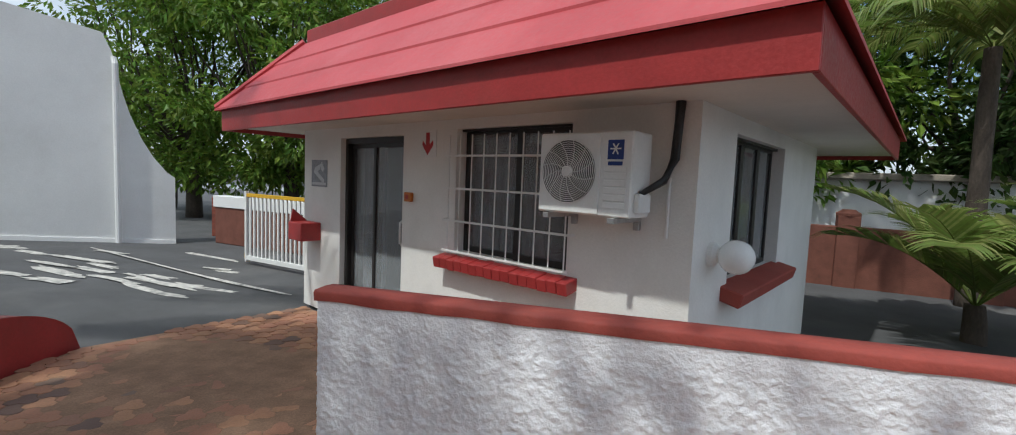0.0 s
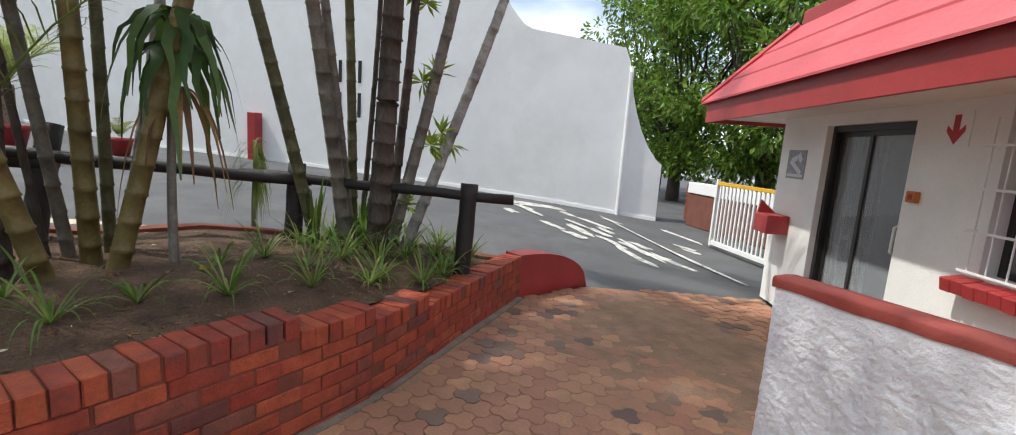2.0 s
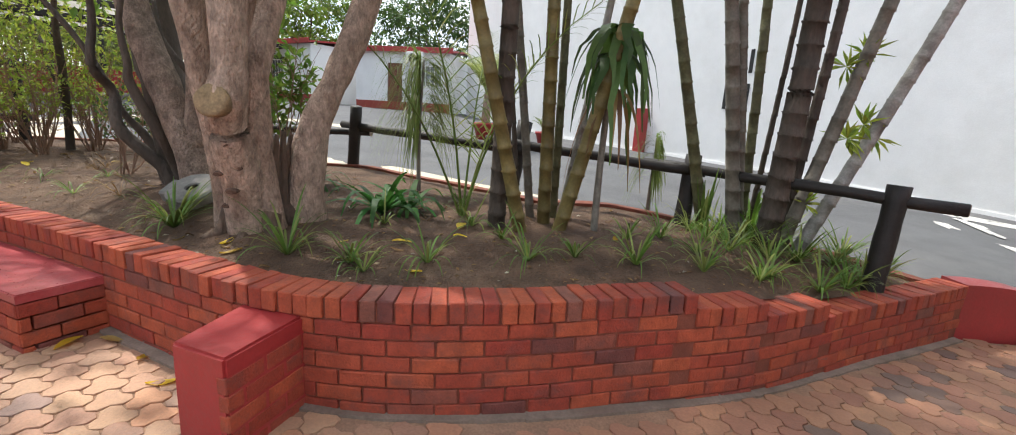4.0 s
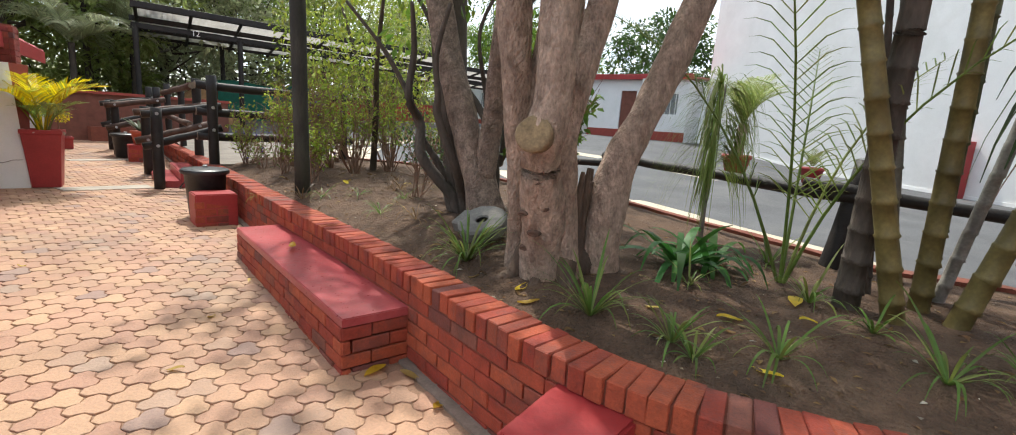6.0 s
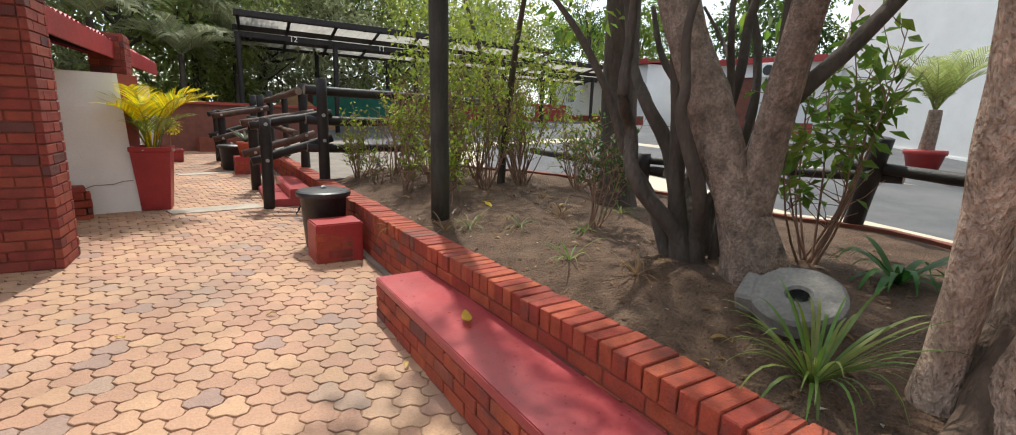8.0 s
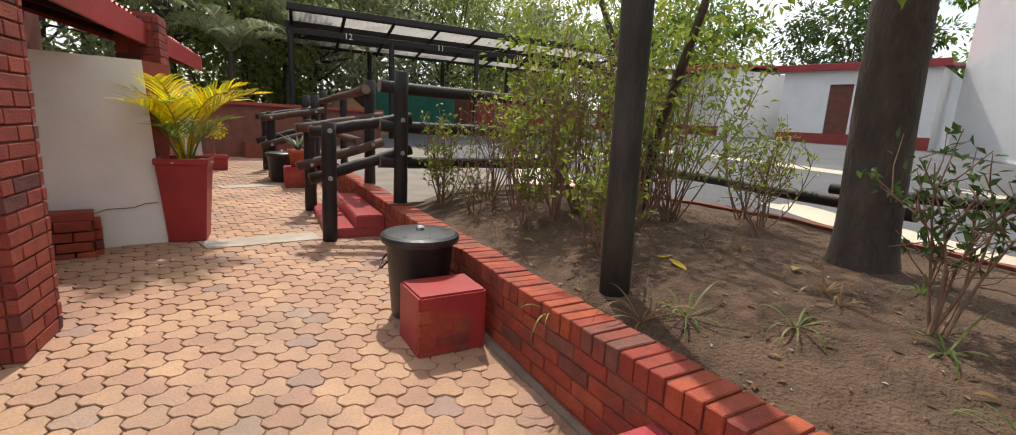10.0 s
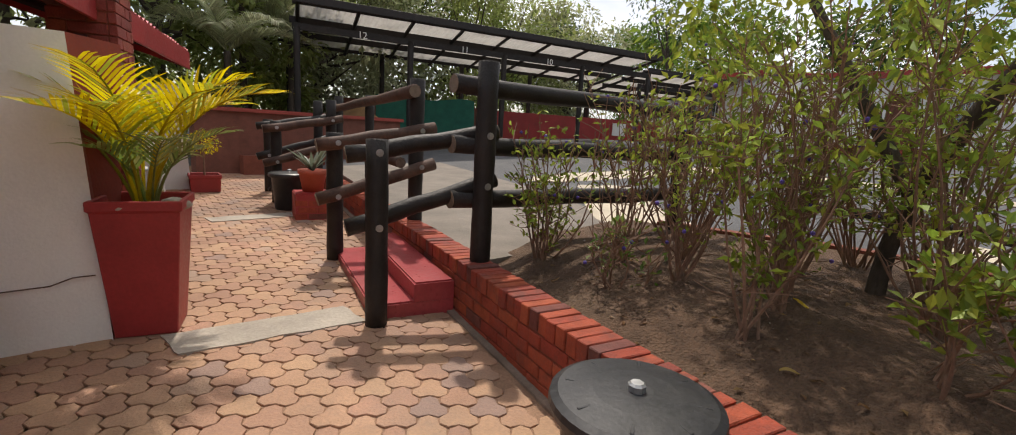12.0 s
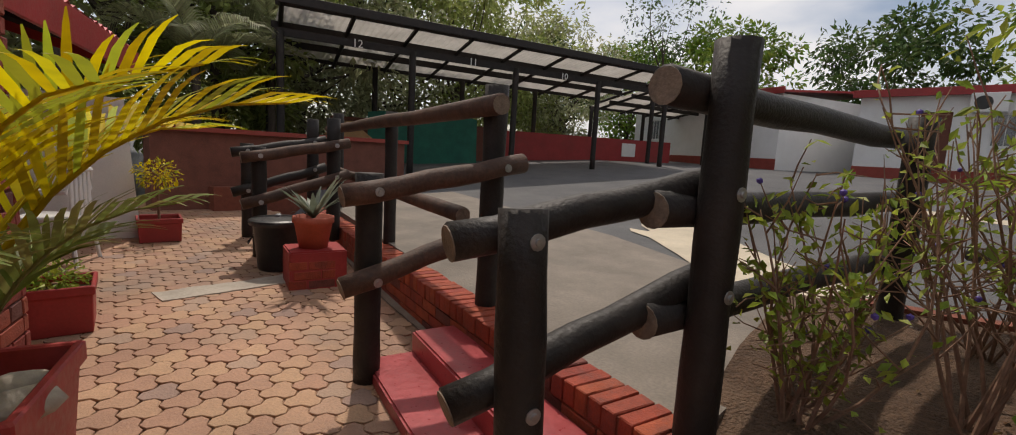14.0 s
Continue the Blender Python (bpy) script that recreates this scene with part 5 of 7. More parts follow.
def col_at(p, w, z1, label):
    c = empty("column")
    c.parent = ver
    c.matrix_basis = Matrix.Translation((p[0], p[1], 0)) @ Matrix.Rotation(VA, 4, 'Z')
    c["label"] = label
    h = w / 2
    z0 = floor_z(*p) - 0.05
    bm = bmesh.new()
    box(bm, -h + 0.012, h - 0.012, -h + 0.012, h - 0.012, z0, z1)
    part("core", bm, M["mortar"], c)
    n = int((z1 - floor_z(*p)) / 0.083) + 1
    for k in range(n):
        z = floor_z(*p) + 0.0 + k * 0.083 + 0.037
        if z > z1:
            break
        for q in range(4):
            rot = Matrix.Rotation(q * math.pi / 2, 4, 'Z')
            odd = (k + q) % 2
            for x0, x1 in (((-h, -h + 0.222), (-h + 0.232, h - 0.058)) if odd else ((-h, -h + 0.106), (-h + 0.116, h - 0.058))):
                if x1 - x0 < 0.03:
                    continue
                me = brick_mesh(round(x1 - x0, 2), 0.05, 0.073, RB.randrange(4), "brick_dark")
                ob = new("brick", me)
                ob.parent = c
                ob.matrix_basis = rot @ Matrix.Translation(((x0 + x1) / 2, -h + 0.025, z))
    return c


C1 = Vector((-1.56, -8.16))
col_at(C1, 0.44, 2.35, "square red brick column")
C2 = Vector((-3.02, -11.45))
col_at(C2, 0.40, 2.30, "square red brick column")


def vpanel(a, b, t, z1, batter, skew_low=0.0, skew_top=0.0):
    """White plaster panel wall with a battered end painted red."""
    a, b = Vector(a), Vector(b)
    d = (b - a).normalized()
    n = Vector((-d.y, d.x))
    bm = bmesh.new()
    z0 = -0.1
    lo = [a, b, b + n * t, a + n * t - d * skew_low]
    hi = [a + d * batter, b, b + n * t, a + d * batter + n * t - d * skew_top]
    vl = [bm.verts.new((p.x, p.y, z0)) for p in lo]
    vh = [bm.verts.new((p.x, p.y, z1)) for p in hi]
    fs = [bm.faces.new(vh), bm.faces.new(list(reversed(vl)))]
    for i in range(4):
        fs.append(bm.faces.new((vl[i], vl[(i + 1) % 4], vh[(i + 1) % 4], vh[i])))
    bmesh.ops.recalc_face_normals(bm, faces=fs)
    fs[5].material_index = 1
    p = part("panel_wall", bm, [M["white_house"], M["red_cap"]], ver, "white plastered panel wall with a red painted end")
    return p


vpanel((-2.76, -9.87), (-0.6, -10.22), -0.30, 1.70, 0.09, 0.02, 0.22)
vpanel((-0.84, -4.40), (1.4, -4.79), -0.16, 1.00, 0.26, 0.10, 0.12)
crack = bmesh.new()
tube(crack, [(-2.70 + 0.09 * q, -9.872 - (0.09 * q - 0.04) * 0.162, 0.46 - 0.012 * q + 0.012 * math.sin(q * 2.1)) for q in range(8)], 0.0035, 5)
part("crack", crack, M["knot"], ver, "fine dark plaster crack")
vpanel((-4.62, -15.05), (-3.0, -15.25), -0.30, 1.75, 0.12)
masonry("brick_bench", "low short red brick bench against the white panel wall", "bench",
        [(-2.22, -9.72), (-2.25, -9.92), (-1.55, -10.04), (-1.52, -9.84)], 0.44, 0.06, faces=(0, 3), top="red_cap")
bm = bmesh.new()
E0, E1 = Vector((-1.05, -6.9)) , Vector((-4.52, -14.6))
ed = (E1 - E0).normalized()
en = Vector((-ed.y, ed.x))
if en.x < 0:
    en = -en
SLOPE = 0.30
pts = []
bm2 = bmesh.new()
for p in (E0, E1):
    q = p + en * 3.6
    pts.append((Vector((p.x, p.y, 2.16)), Vector((q.x, q.y, 2.16 + 3.6 * SLOPE))))
(a, b), (c, d) = pts
k = 60
vs = []
L = (E1 - E0).length
for i in range(k * 2 + 1):
    t = i / (k * 2)
    w = 0.018 * math.sin(t * L / 0.15 * 2 * math.pi)
    vs.append((bm2.verts.new(a + (c - a) * t + Vector((0, 0, 0.05 + w))), bm2.verts.new(b + (d - b) * t + Vector((0, 0, 0.05 + w)))))
for p, q in zip(vs, vs[1:]):
    bm2.faces.new((p[0], q[0], q[1], p[1]))
part("roof_sheet", bm2, M["roof_red"], ver, "red corrugated roof sheets", True)
FA = Matrix.Translation((E0.x, E0.y, 0)) @ Matrix.Rotation(math.atan2(ed.y, ed.x), 4, 'Z')
sgn = 1 if (FA.to_3x3() @ Vector((0, 1, 0))).dot(Vector((en.x, en.y, 0))) > 0 else -1
box(bm, 0, L, -0.015, 0.015, 1.96, 2.19, 0.004, FA)
part("fascia", bm, M["red_paint"], ver, "red painted fascia board")
for x in (0.0, L):
    bm = bmesh.new()
    v = [FA @ Vector(q) for q in ((x, 0, 1.97), (x, 0, 2.18), (x, sgn * 3.6, 2.18 + 3.6 * SLOPE), (x, sgn * 3.6, 1.97 + 3.6 * SLOPE))]
    vo = [q + Vector((ed.x, ed.y, 0)) * 0.03 for q in v]
    aa, bb = [bm.verts.new(q) for q in v], [bm.verts.new(q) for q in vo]
    bm.faces.new(aa)
    bm.faces.new(list(reversed(bb)))
    for i in range(4):
        bm.faces.new((aa[i], bb[i], bb[(i + 1) % 4], aa[(i + 1) % 4]))
    bmesh.ops.recalc_face_normals(bm, faces=bm.faces[:])
    part("barge_board", bm, M["red_paint"], ver, "red painted barge board")
# added wall; its dark colour stands in for deep shade under the roof
bm = bmesh.new()
box(bm, -0.5, L + 0.5, sgn * 2.4 - 0.1, sgn * 2.4 + 0.1, -0.1, 2.1 + 2.4 * SLOPE, 0, FA)
part("back_wall", bm, M["brown_brick"], ver, "dark brown wall added for the shaded void under the veranda")
for x in (1.6, 4.4, 7.2):
    bm = bmesh.new()
    v0, v1 = FA @ Vector((x, sgn * 0.05, 2.06)), FA @ Vector((x, sgn * 3.2, 2.06 + 3.15 * SLOPE))
    tube(bm, [v0, v1], 0.05, 6)
    part("rafter", bm, M["pole"], ver)

# white plastic chair under the veranda
chair = tagged(empty("garden_chair", (-3.75, -14.2, floor_z(0, -14.2)), 60), "white plastic garden chair under the veranda", "chair")
bm = bmesh.new()
box(bm, -0.22, 0.22, -0.22, 0.22, 0.41, 0.44, 0.01)
part("seat", bm, M["white_metal"], chair)
for sx, sy in ((-1, -1), (1, -1), (1, 1), (-1, 1)):
    bm = bmesh.new()
    tube(bm, [(sx * 0.24, sy * 0.24, 0), (sx * 0.2, sy * 0.2, 0.42)], 0.018, 6)
    part("leg", bm, M["white_metal"], chair)
for i in range(5):
    bm = bmesh.new()
    box(bm, -0.19 + i * 0.085, -0.14 + i * 0.085, 0.20, 0.22, 0.44, 0.82, 0.005)
    part("back_slat", bm, M["white_metal"], chair)
bm = bmesh.new()
tube(bm, [(-0.23, -0.2, 0.42), (-0.24, -0.2, 0.62), (-0.24, 0.2, 0.66), (-0.2, 0.22, 0.84), (0.2, 0.22, 0.84), (0.24, 0.2, 0.66), (0.24, -0.2, 0.62), (0.23, -0.2, 0.42)], 0.02, 6)
part("arm_frame", bm, M["white_metal"], chair)

# ---- end of the walk: brick wall, far buildings ----
endw = tagged(empty("end_wall"), "red-brown brick wall closing the end of the walk", "wall")
bm = bmesh.new()
prism(bm, [(-5.2, -16.9), (-9.2, -16.1), (-9.25, -16.35), (-5.2, -17.2)], -0.1, 1.45)
part("body", bm, M["brown_brick"], endw)
bm = bmesh.new()
prism(bm, [(-5.15, -16.83), (-9.25, -16.03), (-9.3, -16.42), (-5.15, -17.27)], 1.45, 1.52)
part("coping", bm, M["red_cap"], endw)
bm = bmesh.new()
prism(bm, [(-5.9, -16.55), (-7.4, -16.25), (-7.42, -16.45), (-5.9, -16.75)], 0.0, 0.62)
part("plinth", bm, M["mortar"], endw)


def far_house(name, label, m, L, D, H, windows, gable=True):
    e = tagged(empty(name), label, "building")
    e.matrix_basis = m
    bm = bmesh.new()
    wall_with_holes(bm, 0, L, -1.0, H, 0, 0.25, [(a, b, c, d) for a, b, c, d, kind in windows])
    part("wall", bm, M["white"], e)
    bm = bmesh.new()
    box(bm, 0, 0.25, 0.25, D, -1.0, H)
    box(bm, L - 0.25, L, 0.25, D, -1.0, H)
    box(bm, 0.25, L - 0.25, D - 0.25, D, -1.0, H)
    part("wall", bm, M["white"], e)
    bm = bmesh.new()
    box(bm, -0.01, L + 0.01, -0.015, -0.001, -1.0, 0.28)
    part("plinth", bm, M["red_cap"], e, "red painted plinth")
    bm = bmesh.new()
    box(bm, -0.2, L + 0.2, -0.25, -0.2, H - 0.02, H + 0.22, 0.004)
    part("fascia", bm, M["red_paint"], e, "red fascia")
    bm = bmesh.new()
    a = [bm.verts.new(p) for p in ((-0.2, -0.2, H + 0.1), (L + 0.2, -0.2, H + 0.1), (L + 0.2, D + 0.2, H + 0.7), (-0.2, D + 0.2, H + 0.7))]
    bm.faces.new(a)
    b = [bm.verts.new((v.co.x, v.co.y, v.co.z - 0.08)) for v in a]
    bm.faces.new(list(reversed(b)))
    for i in range(4):
        bm.faces.new((a[i], b[i], b[(i + 1) % 4], a[(i + 1) % 4]))
    part("roof", bm, M["red_paint"], e)
    for a, b, c, d, kind in windows:
        if kind == "door":
            bm = bmesh.new()
            box(bm, a, b, 0.08, 0.13, c, d, 0.004)
            part("door", bm, M["brown_brick"], e, "brown timber door")
        else:
            framed_pane(e, a, b, c, d, 0.1, 0.06, "white_metal")
            bm = bmesh.new()
            for i in range(5):
                tube(bm, [(a + (b - a) * (i + 0.5) / 5, -0.03, c), (a + (b - a) * (i + 0.5) / 5, -0.03, d)], 0.012, 4)
            part("window_bars", bm, M["white_metal"], e)
    return e


FH = Matrix.Translation((-23.2, -9.6, 1.33)) @ pose(0, 0, 0, 0, 0, 83)
fh = far_house("white_bungalow", "long white bungalow with a red fascia across the car park", FH, 4.7, 6, 2.55,
               [(1.6, 2.35, 0.05, 2.05, "door"), (3.2, 4.3, 1.0, 2.0, "window")])
fac = tagged(empty("air_conditioner"), "white air-conditioner unit high on the bungalow wall", "air conditioner")
fac.matrix_basis = FH @ Matrix.Translation((2.7, -0.35, 2.0))
bm = bmesh.new()
box(bm, 0, 0.8, 0, 0.3, 0, 0.55, 0.01)
part("casing", bm, M["white_metal"], fac)
# plain dark disc for the far unit's shaded fan opening
bm = bmesh.new()
lathe(bm, [(0.2, 0.0), (0.2, 0.006)], 20)
bmesh.ops.transform(bm, matrix=Matrix.Translation((0.28, -0.001, 0.27)) @ pose(0, 0, 0, 90), verts=bm.verts[:])
part("fan_guard", bm, M["fan_shade"], fac)
FH2 = Matrix.Translation((-27.5, -19.5, 1.45)) @ pose(0, 0, 0, 0, 0, 62)
far_house("white_house", "white gabled house with a red roof edge beyond the carport", FH2, 8.5, 7, 2.7, [(1.2, 2.2, 1.0, 2.0, "window"), (5.0, 6.2, 1.0, 2.0, "window")])
redw = tagged(empty("red_wall"), "long bright red painted wall behind the carport", "wall")
bm = bmesh.new()
prism(bm, [(-15.6, -19.2), (-22.3, -15.6), (-22.4, -15.85), (-15.7, -19.45)], 0.6, 2.15)
part("body", bm, M["red_paint"], redw)
bm = bmesh.new()
prism(bm, [(-20.2, -16.70), (-20.75, -16.405), (-20.74, -16.385), (-20.19, -16.68)], 1.5, 2.0)
part("notice", bm, M["white_metal"], redw, "white notice panel")
brw = tagged(empty("brick_wall"), "brown brick wall beside the red wall", "wall")
bm = bmesh.new()
prism(bm, [(-11.0, -21.7), (-15.5, -19.2), (-15.6, -19.45), (-11.1, -21.95)], 0.5, 2.2)
part("body", bm, M["brown_brick"], brw)
M["green"] = mat("green_tarpaulin", (0.01, 0.13, 0.09), 0.6, 0.2, 3, 30, 0.2)
M["sand"] = mat("builders_sand", (0.30, 0.17, 0.08), 0.95, 0.2, 3, 60, 0.6)
tarp = tagged(empty("green_tarpaulin"), "green tarpaulin stretched behind the carport", "tarpaulin")
bm = bmesh.new()
k = 20
pr = []
for i in range(k + 1):
    t = i / k
    x, y = -11.5 - 3.0 * t, -20.6 + 1.6 * t
    pr.append((bm.verts.new((x, y, 0.9)), bm.verts.new((x, y + 0.05 * math.sin(t * 17), 2.35 + 0.06 * math.sin(t * 9)))))
for a, b in zip(pr, pr[1:]):
    bm.faces.new((a[0], b[0], b[1], a[1]))
part("sheet", bm, M["green"], tarp, "", True)
heap = tagged(empty("sand_heap"), "heap of brown builder's sand behind the carport", "heap")
bm = bmesh.new()
lathe(bm, [(1.7, 0.5), (1.2, 1.0), (0.6, 1.6), (0.1, 2.0)], 24, (-10.4, -19.9, 0))
for v in bm.verts:
    v.co += Vector((1, 1, 0.4)) * 0.12 * noise.noise(v.co * 1.3)
part("body", bm, M["sand"], heap, "", True)


# ---- plants ----
RV = random.Random(21)


def rvec(rnd=RV):
    while True:
        v = Vector((rnd.uniform(-1, 1), rnd.uniform(-1, 1), rnd.uniform(-1, 1)))
        if 0.01 < v.length < 1:
            return v


def leaf_part(name, leaves, material, parent, label=""):
    """Leaves as (place, direction, normal, length, width): two folded triangles each, in one mesh."""
    verts, faces = [], []
    for p, d, n, L, W in leaves:
        s = d.cross(n)
        if s.length < 1e-3:
            s = d.orthogonal()
        s.normalize()
        n2 = s.cross(d)
        k = len(verts)
        m = p + d * (L * 0.5)
        verts += [p, m + s * (W / 2) + n2 * (W * 0.16), p + d * L - n2 * (L * 0.10), m - s * (W / 2) + n2 * (W * 0.16)]
        faces += [(k, k + 1, k + 2), (k, k + 2, k + 3)]
    me = bpy.data.meshes.new(name)
    me.from_pydata([tuple(v) for v in verts], [], faces)
    me.materials.append(material)
    ob = new(name, me)
    ob.parent = parent
    ob["kind"] = "stuff"
    if label:
        ob["label"] = label
    return ob


def strips(name, blades, material, parent, label=""):
    """Blades as (list of points, width at the base, normal): tapered folded strips in one mesh."""
    verts, faces = [], []
    for pts, w, side in blades:
        k = len(verts)
        n = len(pts)
        for i, p in enumerate(pts):
            t = i / (n - 1)
            ww = w * (0.55 + 0.9 * t) if t < 0.35 else w * 0.865 * max(0.05, (1 - t) / 0.65) ** 0.7
            verts += [tuple(p - side * (ww / 2)), tuple(p + side * (ww / 2))]
        for i in range(n - 1):
            faces.append((k + 2 * i, k + 2 * i + 1, k + 2 * i + 3, k + 2 * i + 2))
    me = bpy.data.meshes.new(name)
    me.from_pydata(verts, [], faces)
    me.materials.append(material)
    for p in me.polygons:
        p.use_smooth = True
    ob = new(name, me)
    ob.parent = parent
    ob["kind"] = "stuff"
    if label:
        ob["label"] = label
    return ob


def clump_leaves(c, r, n, size, rnd, up=0.3, flat=0.75):
    out = []
    for _ in range(n):
        v = rvec(rnd)
        p = c + Vector((v.x, v.y, v.z * flat)) * r
        d = (v.normalized() * 0.8 + rvec(rnd) * 0.8 + Vector((0, 0, -0.25))).normalized()
        nn = (rvec(rnd) + Vector((0, 0, up + 0.6))).normalized()
        L = size * rnd.uniform(0.7, 1.3)
        out.append((p, d, nn, L, L * rnd.uniform(0.36, 0.5)))
    return out


def bent(a, b, bow, k=5, rnd=RV):
    o = rvec(rnd) * bow
    return [a + (b - a) * (i / k) + o * math.sin(math.pi * i / k) for i in range(k + 1)]


def tree(name, label, base, height, spread, r, clumps, per, size, leaf, bark, trunk_top=0.45, seed=1, crown_low=0.35, up=0.3, group=""):
    """Trunk with limbs, and a crown of leaf clumps at the limb ends with gaps between."""
    rnd = random.Random(seed)
    e = tagged(empty(name), label, "tree", group)
    b = Vector(base)
    fork = b + Vector((rnd.uniform(-0.05, 0.05) * height, rnd.uniform(-0.05, 0.05) * height, height * trunk_top))
    bm = bmesh.new()
    tr = bent(b - Vector((0, 0, 0.2)), fork, 0.06 * height, 5, rnd)
    tube(bm, tr, [r * (1.25 - 0.55 * i / 5) for i in range(6)], 9)
    leaves = []
    for k in range(clumps):
        a = rnd.uniform(0, 2 * math.pi)
        q = math.sqrt(rnd.uniform(0.02, 1))
        h = rnd.uniform(crown_low, 1.0)
        shape = math.sin(math.pi * min(1, max(0.08, (h - crown_low) / (1.05 - crown_low)))) ** 0.6
        c = b + Vector((math.cos(a) * q * spread * shape, math.sin(a) * q * spread * shape, h * height))
        if k % 3 == 0:
            s = tr[3] + (tr[5] - tr[3]) * rnd.random()
            limb = bent(s, c, 0.08 * height, 4, rnd)
            tube(bm, limb, [r * f for f in (0.42, 0.3, 0.2, 0.12, 0.05)], 5, False)
        leaves += clump_leaves(c, spread * rnd.uniform(0.16, 0.30), per, size, rnd, up)
    part("trunk", bm, M[bark], e, "", True)
    leaf_part("crown", leaves, M[leaf], e)
    return e


# trees beyond the gate
for i, (x, y, h, sp) in enumerate(((-10.5, 16.0, 9.0, 3.6), (-7.0, 15.2, 8.0, 3.2), (-3.6, 16.5, 8.5, 3.4), (-0.2, 17.5, 9.0, 3.6), (-13.5, 19.0, 11.0, 4.0), (-6.5, 20.5, 11.0, 4.5), (3.5, 19.0, 9.0, 4.0))):
    tree("tree", "broad bright green tree beyond the gate", (x, y, -0.4), h, sp, 0.22, 70, 150, 0.24, "leaf", "bark_dark", 0.35, 40 + i, 0.16, group="trees beyond the gate")
# trees in the side yard
for i, (x, y, h, sp) in enumerate(((6.6, 12.6, 6.5, 3.0), (10.5, 11.0, 7.5, 3.2), (14.5, 9.5, 8.0, 3.5), (9.0, 16.0, 9.0, 4.0), (16.0, 14.0, 9.0, 4.0))):
    tree("tree", "dense dark green broadleaf tree over the side yard", (x, y, -0.4), h, sp, 0.22, 70, 120, 0.30, "leaf_dark" if i % 2 else "leaf", "bark_dark", 0.35, 60 + i, 0.22, group="side yard trees")
# woods behind the walk's end and the car park; haze is in the leaf colours
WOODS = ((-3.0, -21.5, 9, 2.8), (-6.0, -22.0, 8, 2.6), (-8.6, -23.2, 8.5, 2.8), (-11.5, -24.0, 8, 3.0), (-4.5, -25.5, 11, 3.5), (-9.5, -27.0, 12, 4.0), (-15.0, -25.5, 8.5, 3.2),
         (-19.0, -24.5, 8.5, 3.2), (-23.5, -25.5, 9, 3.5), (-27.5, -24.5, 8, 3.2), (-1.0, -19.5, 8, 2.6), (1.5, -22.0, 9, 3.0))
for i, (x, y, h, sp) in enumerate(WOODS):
    tree("tree", "green tree in the woods behind the carport, leaves paled for haze", (x, y, 0.5), h + 1.0, sp * 1.25, 0.17, 42 if x > -7 else 80, 110, 0.27, "leaf_lightened" if i % 3 else "leaf_hazy", "bark_dark", 0.4, 80 + i, 0.10, group="woods behind the carport")
for i, (x, y, h, sp) in enumerate(((-32, -16, 7.5, 3.6), (-35, -9, 8, 4), (-34, -2, 8.5, 4), (-31, 4.5, 8, 4), (-37, -24, 8, 4), (-30.5, -28, 8, 4))):
    tree("tree", "green tree behind the white bungalows", (x, y, 1.2), h, sp, 0.2, 54, 120, 0.34, "leaf_dark" if i % 2 else "leaf", "bark_dark", 0.4, 110 + i, 0.2, group="trees behind the bungalows")
tree("tree", "airy thin-crowned tree against the sky", (-33.5, -20.5, 1.3), 11.0, 3.6, 0.16, 30, 40, 0.26, "leaf_dark", "bark_dark", 0.55, 130, 0.6)
tree("tree", "bright young green tree over the carport", (-16.0, -28.5, 0.8), 12.0, 4.2, 0.2, 60, 110, 0.26, "leaf", "bark_dark", 0.5, 131, 0.45)
tree("tree", "bright young green tree over the carport", (-22.0, -30.5, 0.8), 12.5, 4.2, 0.2, 50, 110, 0.26, "leaf", "bark_dark", 0.5, 132, 0.45)


# ---- the fig and its neighbours in the bed ----
def trunk_tube(bm, pts, radii, sides=16, lump=0.06, seed=0.0):
    pts = [Vector(p) for p in pts]
    fine, fr = [], []
    for i in range(len(pts) - 1):
        for k in range(6):
            t = k / 6
            a, b, c, d = pts[max(0, i - 1)], pts[i], pts[i + 1], pts[min(len(pts) - 1, i + 2)]
            fine.append(0.5 * ((2 * b) + (c - a) * t + (2 * a - 5 * b + 4 * c - d) * t * t + (3 * b - a - 3 * c + d) * t ** 3))
            fr.append(radii[i] + (radii[i + 1] - radii[i]) * t)
    fine.append(pts[-1])
    fr.append(radii[-1])
    rings = tube(bm, fine, fr, sides)
    for ring, c, r in zip(rings, fine, fr):
        for v in ring:
            o = v.co - c
            w = noise.noise(Vector((v.co.x * 6 + seed, v.co.y * 6, v.co.z * 1.6))) + 0.6 * noise.noise(Vector((v.co.x * 15, v.co.y * 15 + seed, v.co.z * 4)))
            v.co = c + o * (1 + lump * 1.6 * w)


